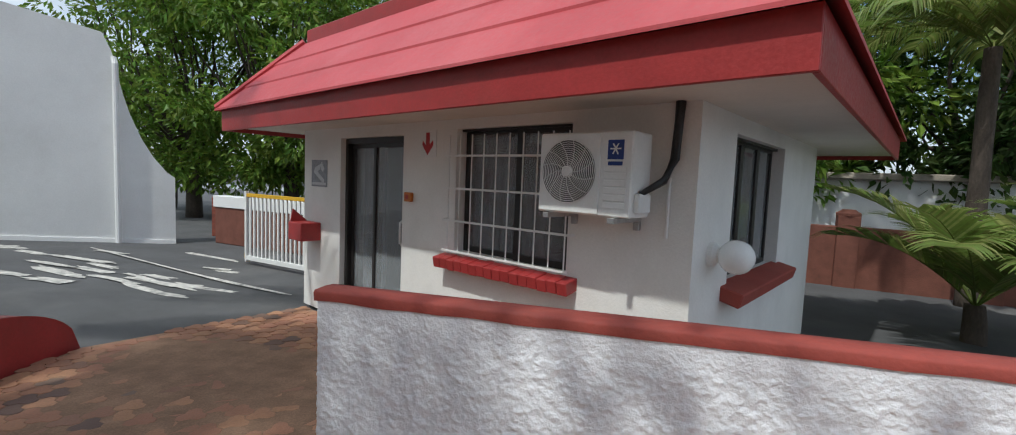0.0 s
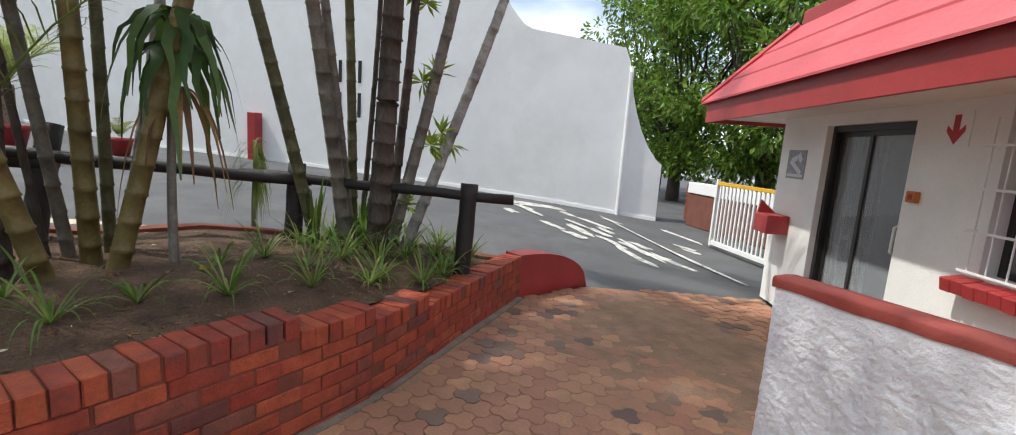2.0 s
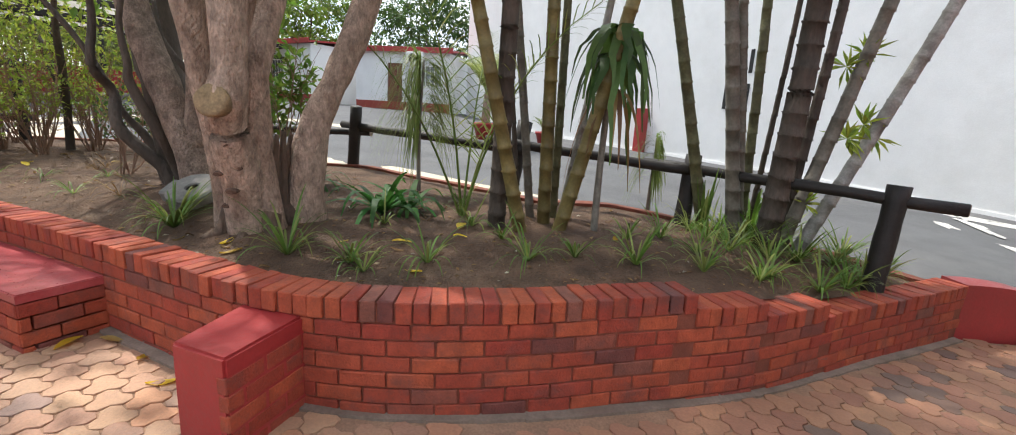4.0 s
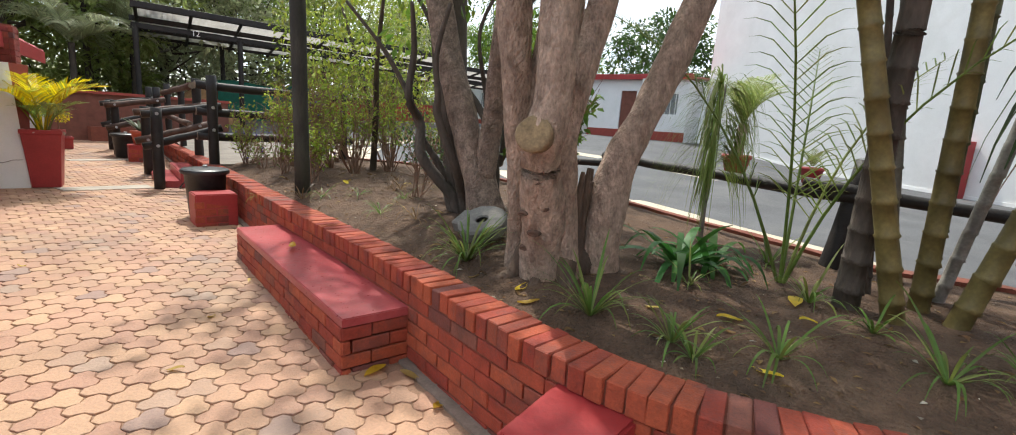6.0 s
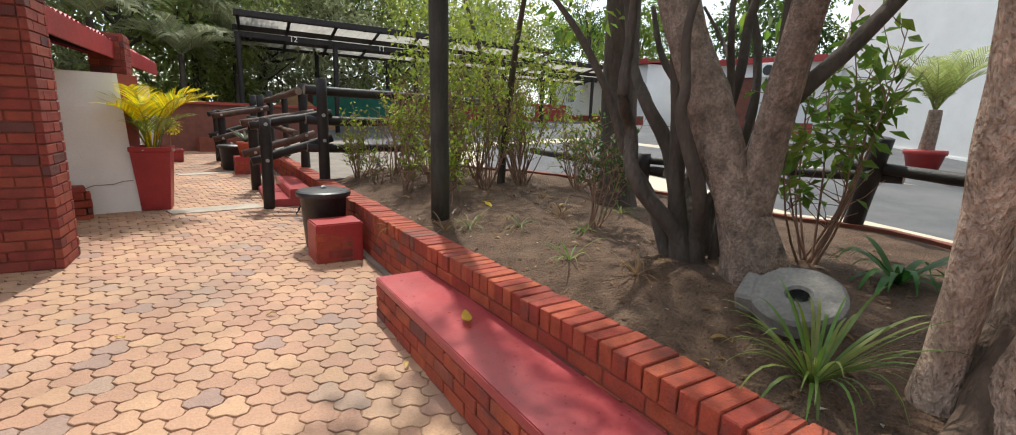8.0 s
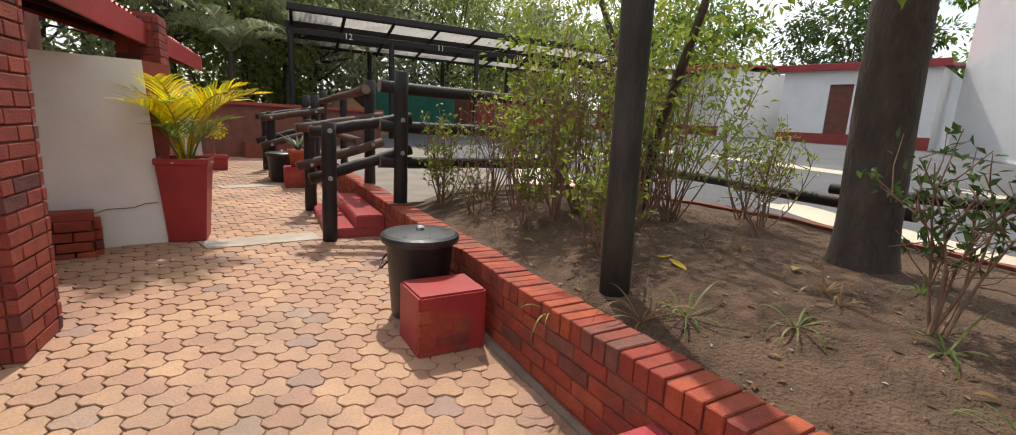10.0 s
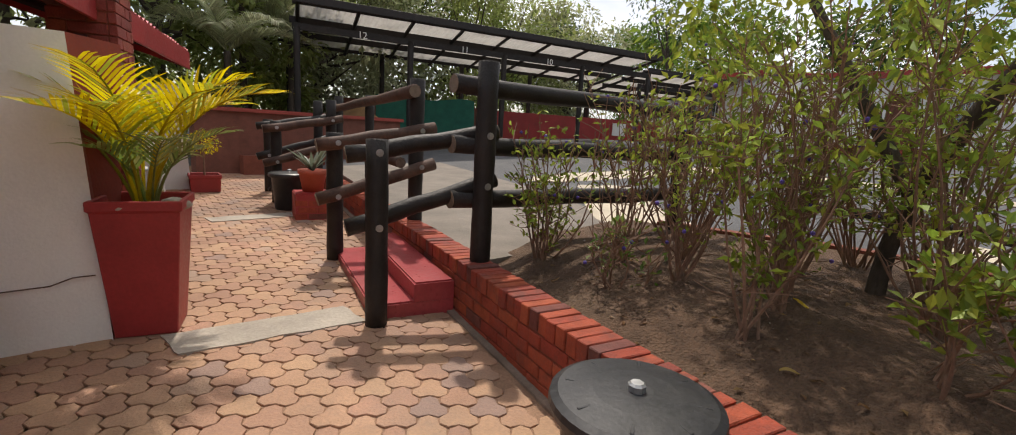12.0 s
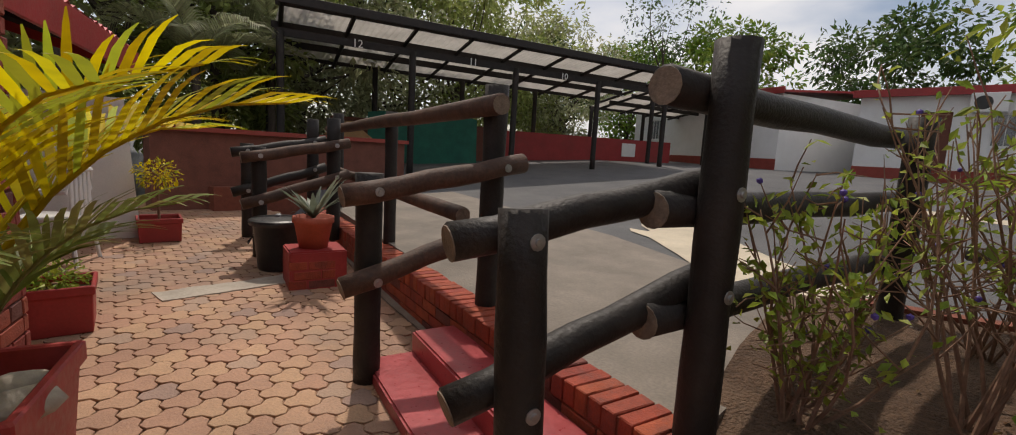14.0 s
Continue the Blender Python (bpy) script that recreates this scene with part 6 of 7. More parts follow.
fig = tagged(empty("fig_tree"), "old grey-brown many-stemmed tree growing in the bed", "tree")
FX, FY = -2.96, -2.28
STEMS = [
    ([(-2.90, -2.32, 0.25), (-2.79, -2.29, 0.70), (-2.62, -2.25, 1.10), (-2.55, -2.21, 1.32), (-2.56, -2.19, 1.52), (-2.56, -2.20, 2.1), (-2.5, -2.2, 3.1), (-2.4, -2.15, 4.2)], [0.18, 0.122, 0.112, 0.118, 0.100, 0.092, 0.08, 0.06]),
    ([(-2.94, -2.50, 0.25), (-2.90, -2.52, 0.62), (-2.83, -2.51, 1.1), (-2.76, -2.51, 1.5), (-2.70, -2.54, 1.95), (-2.62, -2.60, 3.0), (-2.6, -2.7, 4.0)], [0.13, 0.062, 0.060, 0.08, 0.10, 0.085, 0.06]),
    ([(-3.12, -2.06, 0.25), (-3.10, -2.04, 0.7), (-3.16, -1.98, 1.15), (-3.34, -1.86, 1.6), (-3.52, -1.73, 2.08), (-3.75, -1.52, 2.9), (-3.95, -1.3, 3.8)], [0.18, 0.12, 0.105, 0.10, 0.098, 0.08, 0.05]),
    ([(-2.90, -2.16, 0.25), (-2.84, -2.18, 0.8), (-2.74, -2.18, 1.25), (-2.80, -2.15, 1.6), (-2.94, -2.12, 2.0), (-3.08, -2.05, 2.8), (-3.15, -2.0, 3.8)], [0.13, 0.085, 0.075, 0.075, 0.078, 0.065, 0.05]),
    ([(-3.05, -2.34, 0.25), (-3.06, -2.33, 0.8), (-3.08, -2.34, 1.5), (-3.14, -2.36, 2.4), (-3.2, -2.4, 3.4)], [0.14, 0.085, 0.06, 0.055, 0.04]),
    ([(-2.80, -2.47, 1.2), (-2.83, -2.42, 1.6), (-2.84, -2.38, 2.1), (-2.86, -2.36, 3.2)], [0.06, 0.062, 0.06, 0.04]),
]
for k, (p, r) in enumerate(STEMS):
    bm = bmesh.new()
    trunk_tube(bm, p, r, 26, 0.13, k * 3.1)
    part("trunk", bm, M["bark"], fig, "", True)
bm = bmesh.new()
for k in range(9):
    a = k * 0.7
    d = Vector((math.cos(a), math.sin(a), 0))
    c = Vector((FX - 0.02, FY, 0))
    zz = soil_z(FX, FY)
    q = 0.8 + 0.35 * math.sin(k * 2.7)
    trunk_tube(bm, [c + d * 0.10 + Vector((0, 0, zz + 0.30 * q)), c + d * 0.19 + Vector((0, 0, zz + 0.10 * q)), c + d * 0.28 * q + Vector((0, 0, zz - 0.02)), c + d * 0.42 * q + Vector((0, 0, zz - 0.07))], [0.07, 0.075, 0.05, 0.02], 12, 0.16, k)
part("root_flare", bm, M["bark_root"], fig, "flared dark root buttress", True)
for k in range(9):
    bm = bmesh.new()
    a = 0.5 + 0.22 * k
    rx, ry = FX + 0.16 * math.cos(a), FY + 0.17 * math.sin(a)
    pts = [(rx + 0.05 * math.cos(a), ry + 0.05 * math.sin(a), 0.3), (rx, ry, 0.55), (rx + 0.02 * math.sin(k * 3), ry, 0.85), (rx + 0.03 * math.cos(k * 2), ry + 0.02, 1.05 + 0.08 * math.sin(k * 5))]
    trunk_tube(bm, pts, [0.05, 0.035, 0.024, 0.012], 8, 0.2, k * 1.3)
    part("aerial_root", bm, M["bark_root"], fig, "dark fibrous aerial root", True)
for kx, ky, kz, kr in ((-2.530, -2.245, 1.05, 0.020), (-2.610, -2.225, 0.90, 0.019), (-2.585, -2.330, 0.86, 0.015), (-2.625, -2.275, 0.75, 0.020), (-2.69, -2.36, 0.64, 0.015)):
    bm = bmesh.new()
    lathe(bm, [(kr * 1.25, -0.05), (kr * 1.2, -0.006), (kr, 0.004), (kr * 0.55, 0.004), (kr * 0.2, -0.008)], 14)
    bmesh.ops.transform(bm, matrix=Matrix.Translation((kx, ky, kz)) @ Vector((0.95, 0.02, -0.22)).to_track_quat('Z', 'Y').to_matrix().to_4x4() @ Matrix.Diagonal((1.7, 0.8, 1, 1)), verts=bm.verts[:])
    part("knot", bm, M["knot"], fig, "dark oval bark knot", True)
bm = bmesh.new()
lathe(bm, [(0.080, -0.09), (0.098, -0.02), (0.096, 0.0), (0.084, 0.006), (0.05, 0.004)], 26)
for v in bm.verts:
    v.co *= 1 + 0.05 * noise.noise(v.co * 16)
bmesh.ops.transform(bm, matrix=Matrix.Translation((-2.414, -2.215, 1.30)) @ Vector((0.95, -0.02, 0.22)).to_track_quat('Z', 'Y').to_matrix().to_4x4() @ Matrix.Diagonal((1.05, 0.95, 1, 1)), verts=bm.verts[:])
part("cut_scar", bm, M["sawn"], fig, "round sawn branch scar", True)
lv = []
rnd = random.Random(5)
for k in range(34):
    a, q = rnd.uniform(0, 6.28), math.sqrt(rnd.random())
    # later clumps sit off the stems, out of view, to shade the bed
    cx, cy = (FX - 0.3, FY) if k < 18 else (FX - 1.4, FY + 0.9)
    lv += clump_leaves(Vector((cx + 1.5 * q * math.cos(a), cy + 1.5 * q * math.sin(a), rnd.uniform(3.9, 5.4))), 0.5, 62, 0.17, rnd)
# unseen clumps over the walk, added to shade the low wall's left half
for k in range(15):
    a, q = rnd.uniform(0, 6.28), math.sqrt(rnd.random())
    lv += clump_leaves(Vector((-1.5 + 1.0 * q * math.cos(a), -0.75 + 0.75 * q * math.sin(a), rnd.uniform(4.2, 4.8))), 0.45, 60, 0.17, rnd)
# unseen limb added to carry those shading clumps
bm = bmesh.new()
trunk_tube(bm, [(-2.46, -2.18, 3.5), (-2.2, -1.7, 4.0), (-1.8, -1.1, 4.4), (-1.4, -0.6, 4.55)], [0.06, 0.05, 0.038, 0.02], 10, 0.1, 7)
part("limb", bm, M["bark"], fig, "", True)
leaf_part("crown", lv, M["leaf"], fig)

t2 = tagged(empty("tree"), "pale-barked forked tree growing in the bed", "tree")
bm = bmesh.new()
trunk_tube(bm, [(-3.69, -3.18, 0.25), (-3.68, -3.27, 0.7), (-3.72, -3.52, 1.3), (-3.80, -3.82, 2.0), (-3.92, -4.15, 3.0), (-4.0, -4.4, 4.2)], [0.21, 0.145, 0.125, 0.115, 0.10, 0.08], 24, 0.15, 1)
part("trunk", bm, M["bark_mid"], t2, "", True)
bm = bmesh.new()
trunk_tube(bm, [(-3.69, -3.28, 0.9), (-3.71, -3.24, 1.4), (-3.60, -3.13, 2.0), (-3.55, -2.98, 3.0), (-4.00, -3.10, 4.0)], [0.10, 0.09, 0.08, 0.07, 0.05], 10, 0.07, 4)
part("limb", bm, M["bark_mid"], t2, "", True)
bm = bmesh.new()
trunk_tube(bm, [(-3.75, -3.18, 1.5), (-3.95, -2.88, 1.9), (-4.25, -2.48, 2.6), (-4.55, -2.18, 3.4)], [0.045, 0.04, 0.032, 0.02], 8, 0.06, 5)
part("limb", bm, M["bark_dark"], t2, "", True)
lv = []
for k in range(30):
    a, q = rnd.uniform(0, 6.28), math.sqrt(rnd.random())
    lv += clump_leaves(Vector((-3.9 + 1.7 * q * math.cos(a), -4.6 + 1.7 * q * math.sin(a), rnd.uniform(3.4, 5.2))), 0.5, 60, 0.15, rnd)
leaf_part("crown", lv, M["leaf"], t2)

t2b = tagged(empty("tree"), "dark many-stemmed bushy tree in the bed", "tree")
rnd = random.Random(9)
for k in range(11):
    a = k * 0.571 + rnd.uniform(-0.2, 0.2)
    b0 = Vector((-4.05 + 0.12 * math.cos(a), -3.64 + 0.12 * math.sin(a), 0.35))
    out = rnd.uniform(0.25, 0.85)
    tip = b0 + Vector((math.cos(a) * out - 0.1, math.sin(a) * out - 0.25, rnd.uniform(1.8, 3.0)))
    bm = bmesh.new()
    pts = [p + rvec(rnd) * 0.11 for p in bent(b0, tip, 0.25, 6, rnd)]
    pts[0] = b0
    r0 = rnd.uniform(0.022, 0.062)
    trunk_tube(bm, pts, [r0 * f for f in (1.2, 0.95, 0.85, 0.7, 0.6, 0.45, 0.3)], 9, 0.12, k)
    part("stem", bm, M["bark_dark"], t2b, "", True)
lv = []
for k in range(20):
    a, q = rnd.uniform(0, 6.28), math.sqrt(rnd.random())
    lv += clump_leaves(Vector((-4.3 + 1.2 * q * math.cos(a), -4.2 + 1.2 * q * math.sin(a), rnd.uniform(2.3, 3.6))), 0.35, 40, 0.13, rnd)
leaf_part("crown", lv, M["leaf"], t2b)

t3 = tagged(empty("palm_tree"), "smooth brown palm trunk with a flared base in the bed", "tree")
bm = bmesh.new()
trunk_tube(bm, [(-5.58, -4.92, 0.25), (-5.58, -4.92, 0.45), (-5.56, -4.93, 0.8), (-5.50, -4.96, 2.0), (-5.42, -5.0, 4.6)], [0.27, 0.235, 0.185, 0.17, 0.15], 20, 0.03, 2)
part("trunk", bm, M["bark_dark"], t3, "", True)


# ---- palms ----
def frond(rachis, leaf_len, leaf_w, n, droop, rnd, vee=0.5, start=0.12):
    """Leaflets on both sides of a rachis (list of points)."""
    blades = []
    k = len(rachis) - 1
    for i in range(n):
        t = start + (1 - start) * i / (n - 1)
        f = t * k
        j = min(k - 1, int(f))
        p = rachis[j] + (rachis[j + 1] - rachis[j]) * (f - j)
        d = (rachis[j + 1] - rachis[j]).normalized()
        side = d.cross(Vector((0, 0, 1)))
        if side.length < 0.05:
            side = d.orthogonal()
        side.normalize()
        upv = side.cross(d)
        L = leaf_len * (0.35 + 0.65 * math.sin(math.pi * min(0.97, 0.15 + 0.8 * t)) ** 0.8) * rnd.uniform(0.85, 1.1)
        for s in (-1, 1):
            out = (side * s * 0.8 + d * (0.5 + 0.5 * t) + upv * vee * (1 - t * 0.6)).normalized()
            a = p
            b = p + out * (L * 0.5)
            c = p + out * L + Vector((0, 0, -droop * L))
            wv = d.cross(out).normalized().cross(out).normalized()
            blades.append(([a, a + (b - a) * 0.5, b, b + (c - b) * 0.55 + Vector((0, 0, droop * L * 0.12)), c], leaf_w, wv))
    return blades


def palm(name, label, base, n, length, rise, leaf_len, leaf_w, leaf, seed, leaflets=34, stem_h=0.0, stem_r=0.0, droop=0.25, bend=0.75, group="", category="palm", stem="cane", start=0.12):
    rnd = random.Random(seed)
    e = tagged(empty(name), label, category, group)
    b = Vector(base)
    if stem_h:
        bm = bmesh.new()
        trunk_tube(bm, [b - Vector((0, 0, 0.05)), b + Vector((0.01, 0.02, stem_h * 0.5)), b + Vector((0, 0.03, stem_h))], [stem_r * 1.15, stem_r, stem_r * 0.85], 10, 0.05, seed)
        part("trunk", bm, M[stem], e, "", True)
    top = b + Vector((0, 0.02 if stem_h else 0, stem_h))
    blades = []
    stems = bmesh.new()
    for i in range(n):
        a = i * 2.399 + rnd.uniform(-0.3, 0.3)
        tilt = rise * rnd.uniform(0.55, 1.25) + 0.25 * (i / n)
        d = Vector((math.cos(a), math.sin(a), 0))
        L = length * rnd.uniform(0.8, 1.15)
        pts = [top + d * 0.02]
        for k in range(8):
            ang = min(2.3, tilt + bend * ((k + 0.5) / 8) ** 1.6)
            pts.append(pts[-1] + (d * math.sin(ang) + Vector((0, 0, math.cos(ang)))) * (L / 8))
        tube(stems, pts, [0.010 * (1.2 - t / 9) * min(1.0, max(0.6, length)) for t in range(9)], 5, False)
        blades += frond(pts, leaf_len, leaf_w, leaflets, droop, rnd, 0.5, start)
    part("frond_stalk", stems, M[leaf], e, "", True)["kind"] = "stuff"
    strips("fronds", blades, M[leaf], e)
    return e


palm("yellow_palm", "yellow-green feathery palm in the tall planter", (-2.95, -9.95, ZP + 0.69), 14, 0.95, 0.09, 0.34, 0.024, "leaf_yellow", 3, 17, droop=0.16, bend=1.35, start=0.46)
palm("yellow_palm", "short green palm shoots among the yellow palm's stems", (-2.98, -9.93, ZP + 0.69), 8, 0.62, 0.16, 0.26, 0.022, "leaf_palm", 4, 13, droop=0.2, bend=1.3, start=0.45)
wp = Vector((-13.5, -2.06, 0))
palm("potted_palm", "green palm in a red pot by the white wall", (wp.x, wp.y, road_z(wp.x, wp.y) + 0.44), 15, 1.35, 0.30, 0.42, 0.022, "leaf_lightened", 6, 34, 0.85, 0.12, bend=0.95, stem="bark_mid")
wp2 = Vector((-14.6, -0.38, 0))
palm("potted_palm", "small spiky plant in a red pot", (wp2.x, wp2.y, road_z(*wp2.xy) + 0.45), 8, 0.5, 0.5, 0.2, 0.02, "leaf_palm", 7, 14)
palm("palm", "low green feathery palm in the side yard", (5.6, 5.6, -0.4), 14, 1.9, 0.6, 0.75, 0.045, "leaf_palm", 8, 40, 0.5, 0.12, bend=0.95, group="side yard palms", stem="bark_dark")
palm("palm", "low green feathery palm in the side yard", (6.6, 4.4, -0.4), 13, 1.9, 0.55, 0.75, 0.045, "leaf_palm", 18, 40, 0.7, 0.12, bend=0.95, group="side yard palms", stem="bark_dark")
palm("palm", "tall palm with drooping yellowing fronds", (7.4, 7.6, -0.4), 16, 2.2, 0.75, 0.8, 0.045, "leaf_palm", 9, 44, 4.1, 0.13, droop=0.55, bend=1.25, group="side yard palms", stem="bark_dark")
# these palms also carry the haze in their pale leaf colour
for i, (x, y, h) in enumerate(((-4.6, -19.2, 3.2), (-6.8, -19.8, 2.6), (-9.0, -21.2, 3.4), (-2.6, -18.8, 3.0), (-7.9, -21.8, 4.2))):
    palm("palm", "feathery palm behind the end wall, leaves paled for haze", (x, y, 0.3), 13, 1.9, 0.7, 0.7, 0.04, "leaf_hazy", 200 + i, 34, h, 0.09, droop=0.4, bend=1.2, group="palms behind the end wall", stem="bark_dark")


# ---- clumps of canes ----
def cane_clump(label, stems, seed, mats):
    rnd = random.Random(seed)
    e = tagged(empty("cane_clump"), label, "palm", "cane clumps")
    for i, (x, y, tx, ty, r) in enumerate(stems):
        z0 = soil_z(x, y) - 0.06
        bm = bmesh.new()
        h = 4.4
        pts, rad = [], []
        segs = 26
        for k in range(segs + 1):
            t = k / segs
            bow = 0.05 * math.sin(math.pi * t)
            p = Vector((x + tx * t + bow * rnd.uniform(0.9, 1.1), y + ty * t + bow * 0.5, z0 + h * t))
            for dz, rr in ((0.0, 1.13), (0.012, 1.0), (h / segs - 0.012, 0.97)):
                if k < segs or dz == 0.0:
                    pts.append(p + Vector((tx / h * dz, ty / h * dz, dz)))
                    rad.append(r * rr * (1.08 - 0.3 * t))
        tube(bm, pts, rad, 10)
        part("cane", bm, M[mats[i % len(mats)]], e, "", True)
    blades = []
    for i, (x, y, tx, ty, r) in enumerate(stems):
        top = Vector((x + tx, y + ty, soil_z(x, y) + 4.3))
        for j in range(4):
            a = rnd.uniform(0, 6.28)
            d = Vector((math.cos(a), math.sin(a), 0))
            reach = rnd.uniform(1.2, 1.9)
            pts = [top + d * (reach * t) + Vector((0, 0, 1.0 * t - 1.35 * t * t)) for t in [q / 8 for q in range(9)]]
            blades += frond(pts, 0.52, 0.038, 26, 0.35, rnd)
    strips("fronds", blades, M["leaf_palm"], e)
    return e


cane_clump("clump of thick ringed yellow-green canes in the bed",
           [(-3.34, -0.49, 0.07, -1.12, 0.050), (-3.48, -0.70, 0.0, 0.01, 0.064), (-3.88, -0.54, 0.03, -0.54, 0.020), (-3.91, -0.44, 0.04, -0.59, 0.034), (-3.70, -0.33, 0.01, -0.16, 0.050), (-3.98, -0.25, 0.01, -0.09, 0.034), (-4.00, -0.19, -0.04, 0.59, 0.032), (-3.52, -0.22, -0.06, 0.95, 0.052)],
           1, ["cane", "bark_dark", "bark_dark", "cane_grey", "cane", "cane_moss", "cane_pale", "cane"])
cane_clump("clump of slender grey-brown canes in the bed",
           [(-4.26, 1.15, 0.08, -1.18, 0.048), (-4.12, 1.37, 0.05, -0.79, 0.056), (-4.19, 1.44, 0.04, -0.67, 0.038), (-4.28, 1.48, 0.02, -0.26, 0.040), (-3.90, 1.54, -0.01, 0.10, 0.092), (-4.46, 1.61, -0.01, 0.19, 0.025), (-4.04, 1.72, -0.07, 1.01, 0.054), (-3.99, 1.83, -0.11, 1.72, 0.052), (-4.12, 1.74, -0.02, 0.30, 0.042)],
           2, ["cane_moss", "cane_grey", "cane_grey", "cane_moss", "bark_dark", "bark_dark", "cane_grey", "cane_pale", "bark_dark"])


def leafy_tufts(name, label, spots, n, size, leaf, seed):
    rnd = random.Random(seed)
    e = tagged(empty(name), label, "plant")
    lv = []
    for x, y, z in spots:
        for _ in range(n):
            d = (rvec(rnd) + Vector((0, 0, 0.15))).normalized()
            lv.append((Vector((x, y, z)), d, (rvec(rnd) + Vector((0, 0, 1))).normalized(), size * rnd.uniform(0.7, 1.3), size * 0.2))
    leaf_part("leaves", lv, M[leaf], e)
    return e


leafy_tufts("cane_shoots", "bright green young leaf tufts on the canes", [(-4.02, 2.10, 1.28), (-4.05, 2.22, 1.40), (-4.0, 2.30, 1.30), (-4.08, 2.16, 1.95), (-4.08, 2.02, 1.85), (-4.12, 2.05, 2.55), (-4.0, 1.85, 0.72), (-4.1, 1.9, 2.6)], 22, 0.17, "leaf_hedge", 31)

# dracaena with drooping dark leaves
dra = tagged(empty("dracaena"), "tall thin-stemmed dracaena with drooping dark green leaves", "plant")
bm = bmesh.new()
trunk_tube(bm, [(-3.55, 0.07, 0.3), (-3.58, 0.07, 0.9), (-3.61, 0.09, 1.5), (-3.62, 0.12, 1.97)], [0.03, 0.026, 0.024, 0.022], 8, 0.05, 3)
part("stem", bm, M["cane_grey"], dra, "", True)
rnd = random.Random(77)


def rosette(c, n, L, w, rise, fall, rnd):
    out = []
    for i in range(n):
        a = i * 2.399 + rnd.uniform(-0.2, 0.2)
        d = Vector((math.cos(a), math.sin(a), 0))
        l = L * rnd.uniform(0.7, 1.15)
        r0, f0 = rise * rnd.uniform(0.6, 1.3), fall * rnd.uniform(0.7, 1.3)
        pts = [c + d * (l * t * (1 - 0.3 * t * min(1, f0))) + Vector((0, 0, l * (r0 * t - f0 * t * t))) for t in [q / 7 for q in range(8)]]
        out.append((pts, w * rnd.uniform(0.8, 1.2), Vector((-d.y, d.x, 0.15 * rnd.uniform(-1, 1))).normalized()))
    return out


bl = rosette(Vector((-3.62, 0.12, 1.95)), 22, 0.50, 0.10, 0.55, 1.45, rnd) + rosette(Vector((-3.62, 0.12, 1.80)), 14, 0.46, 0.095, 0.3, 1.6, rnd)
for pts, w, side in bl:
    for q, p in enumerate(pts):
        p += side * (0.018 * math.sin(q * 1.9 + w * 300)) + Vector((0, 0, 0.012 * math.sin(q * 2.3 + w * 500)))
strips("leaves", bl, M["leaf_dark"], dra)
strips("dead_leaves", rosette(Vector((-3.6, 0.12, 1.55)), 9, 0.45, 0.05, 0.1, 1.5, rnd), M["leaf_dry"], dra, "dry brown hanging leaves")


# fine feathery plants
def feather(label, x, y, h, seed, spread=0.55, n=60, leaf="leaf_palm", w=0.010):
    rnd = random.Random(seed)
    e = tagged(empty("papyrus_plant"), label, "plant", "feathery plants")
    z = soil_z(x, y)
    bm = bmesh.new()
    trunk_tube(bm, [(x, y, z - 0.05), (x + 0.02, y, z + h * 0.4), (x, y + 0.03, z + h * 0.85)], [0.026, 0.018, 0.010], 7, 0.05, seed)
    part("stem", bm, M["cane_grey"], e, "", True)
    bl = []
    for i in range(n):
        t = rnd.uniform(0.45, 1.0)
        bl += rosette(Vector((x, y, z + h * 0.85 * t)), 3, spread * rnd.uniform(0.6, 1.2), w, rnd.uniform(0.3, 1.0), rnd.uniform(0.8, 1.6), rnd)
    strips("leaves", bl, M[leaf], e)
    return e


feather("feathery drooping green plant in the bed", -4.75, -1.65, 1.55, 1, 0.58, 190, w=0.013)
palm("bamboo_palm", "slender open palm with long fine leaflets in the bed", (-3.78, -1.02, soil_z(-3.78, -1.02)), 5, 2.0, 0.22, 0.40, 0.011, "leaf_palm", 72, 20, droop=0.3, bend=0.8, start=0.25)
feather("small feathery plant on a bare stem", -4.70, 0.72, 0.90, 3, 0.34, 90)



# strappy tufts
def tuft(name, label, x, y, n, L, w, leaf, seed, rise=1.2, fall=0.75, group="strappy tufts"):
    rnd = random.Random(seed)
    e = tagged(empty(name), label, "plant", group)
    blades = rosette(Vector((x, y, soil_z(x, y) - 0.01)), n, L, w, rise, fall, rnd)
    if y < -1.3:
        for blade in blades:
            strips("leaf", [blade], M[leaf], e)["kind"] = ""
    else:
        strips("leaves", blades, M[leaf], e)
    return e


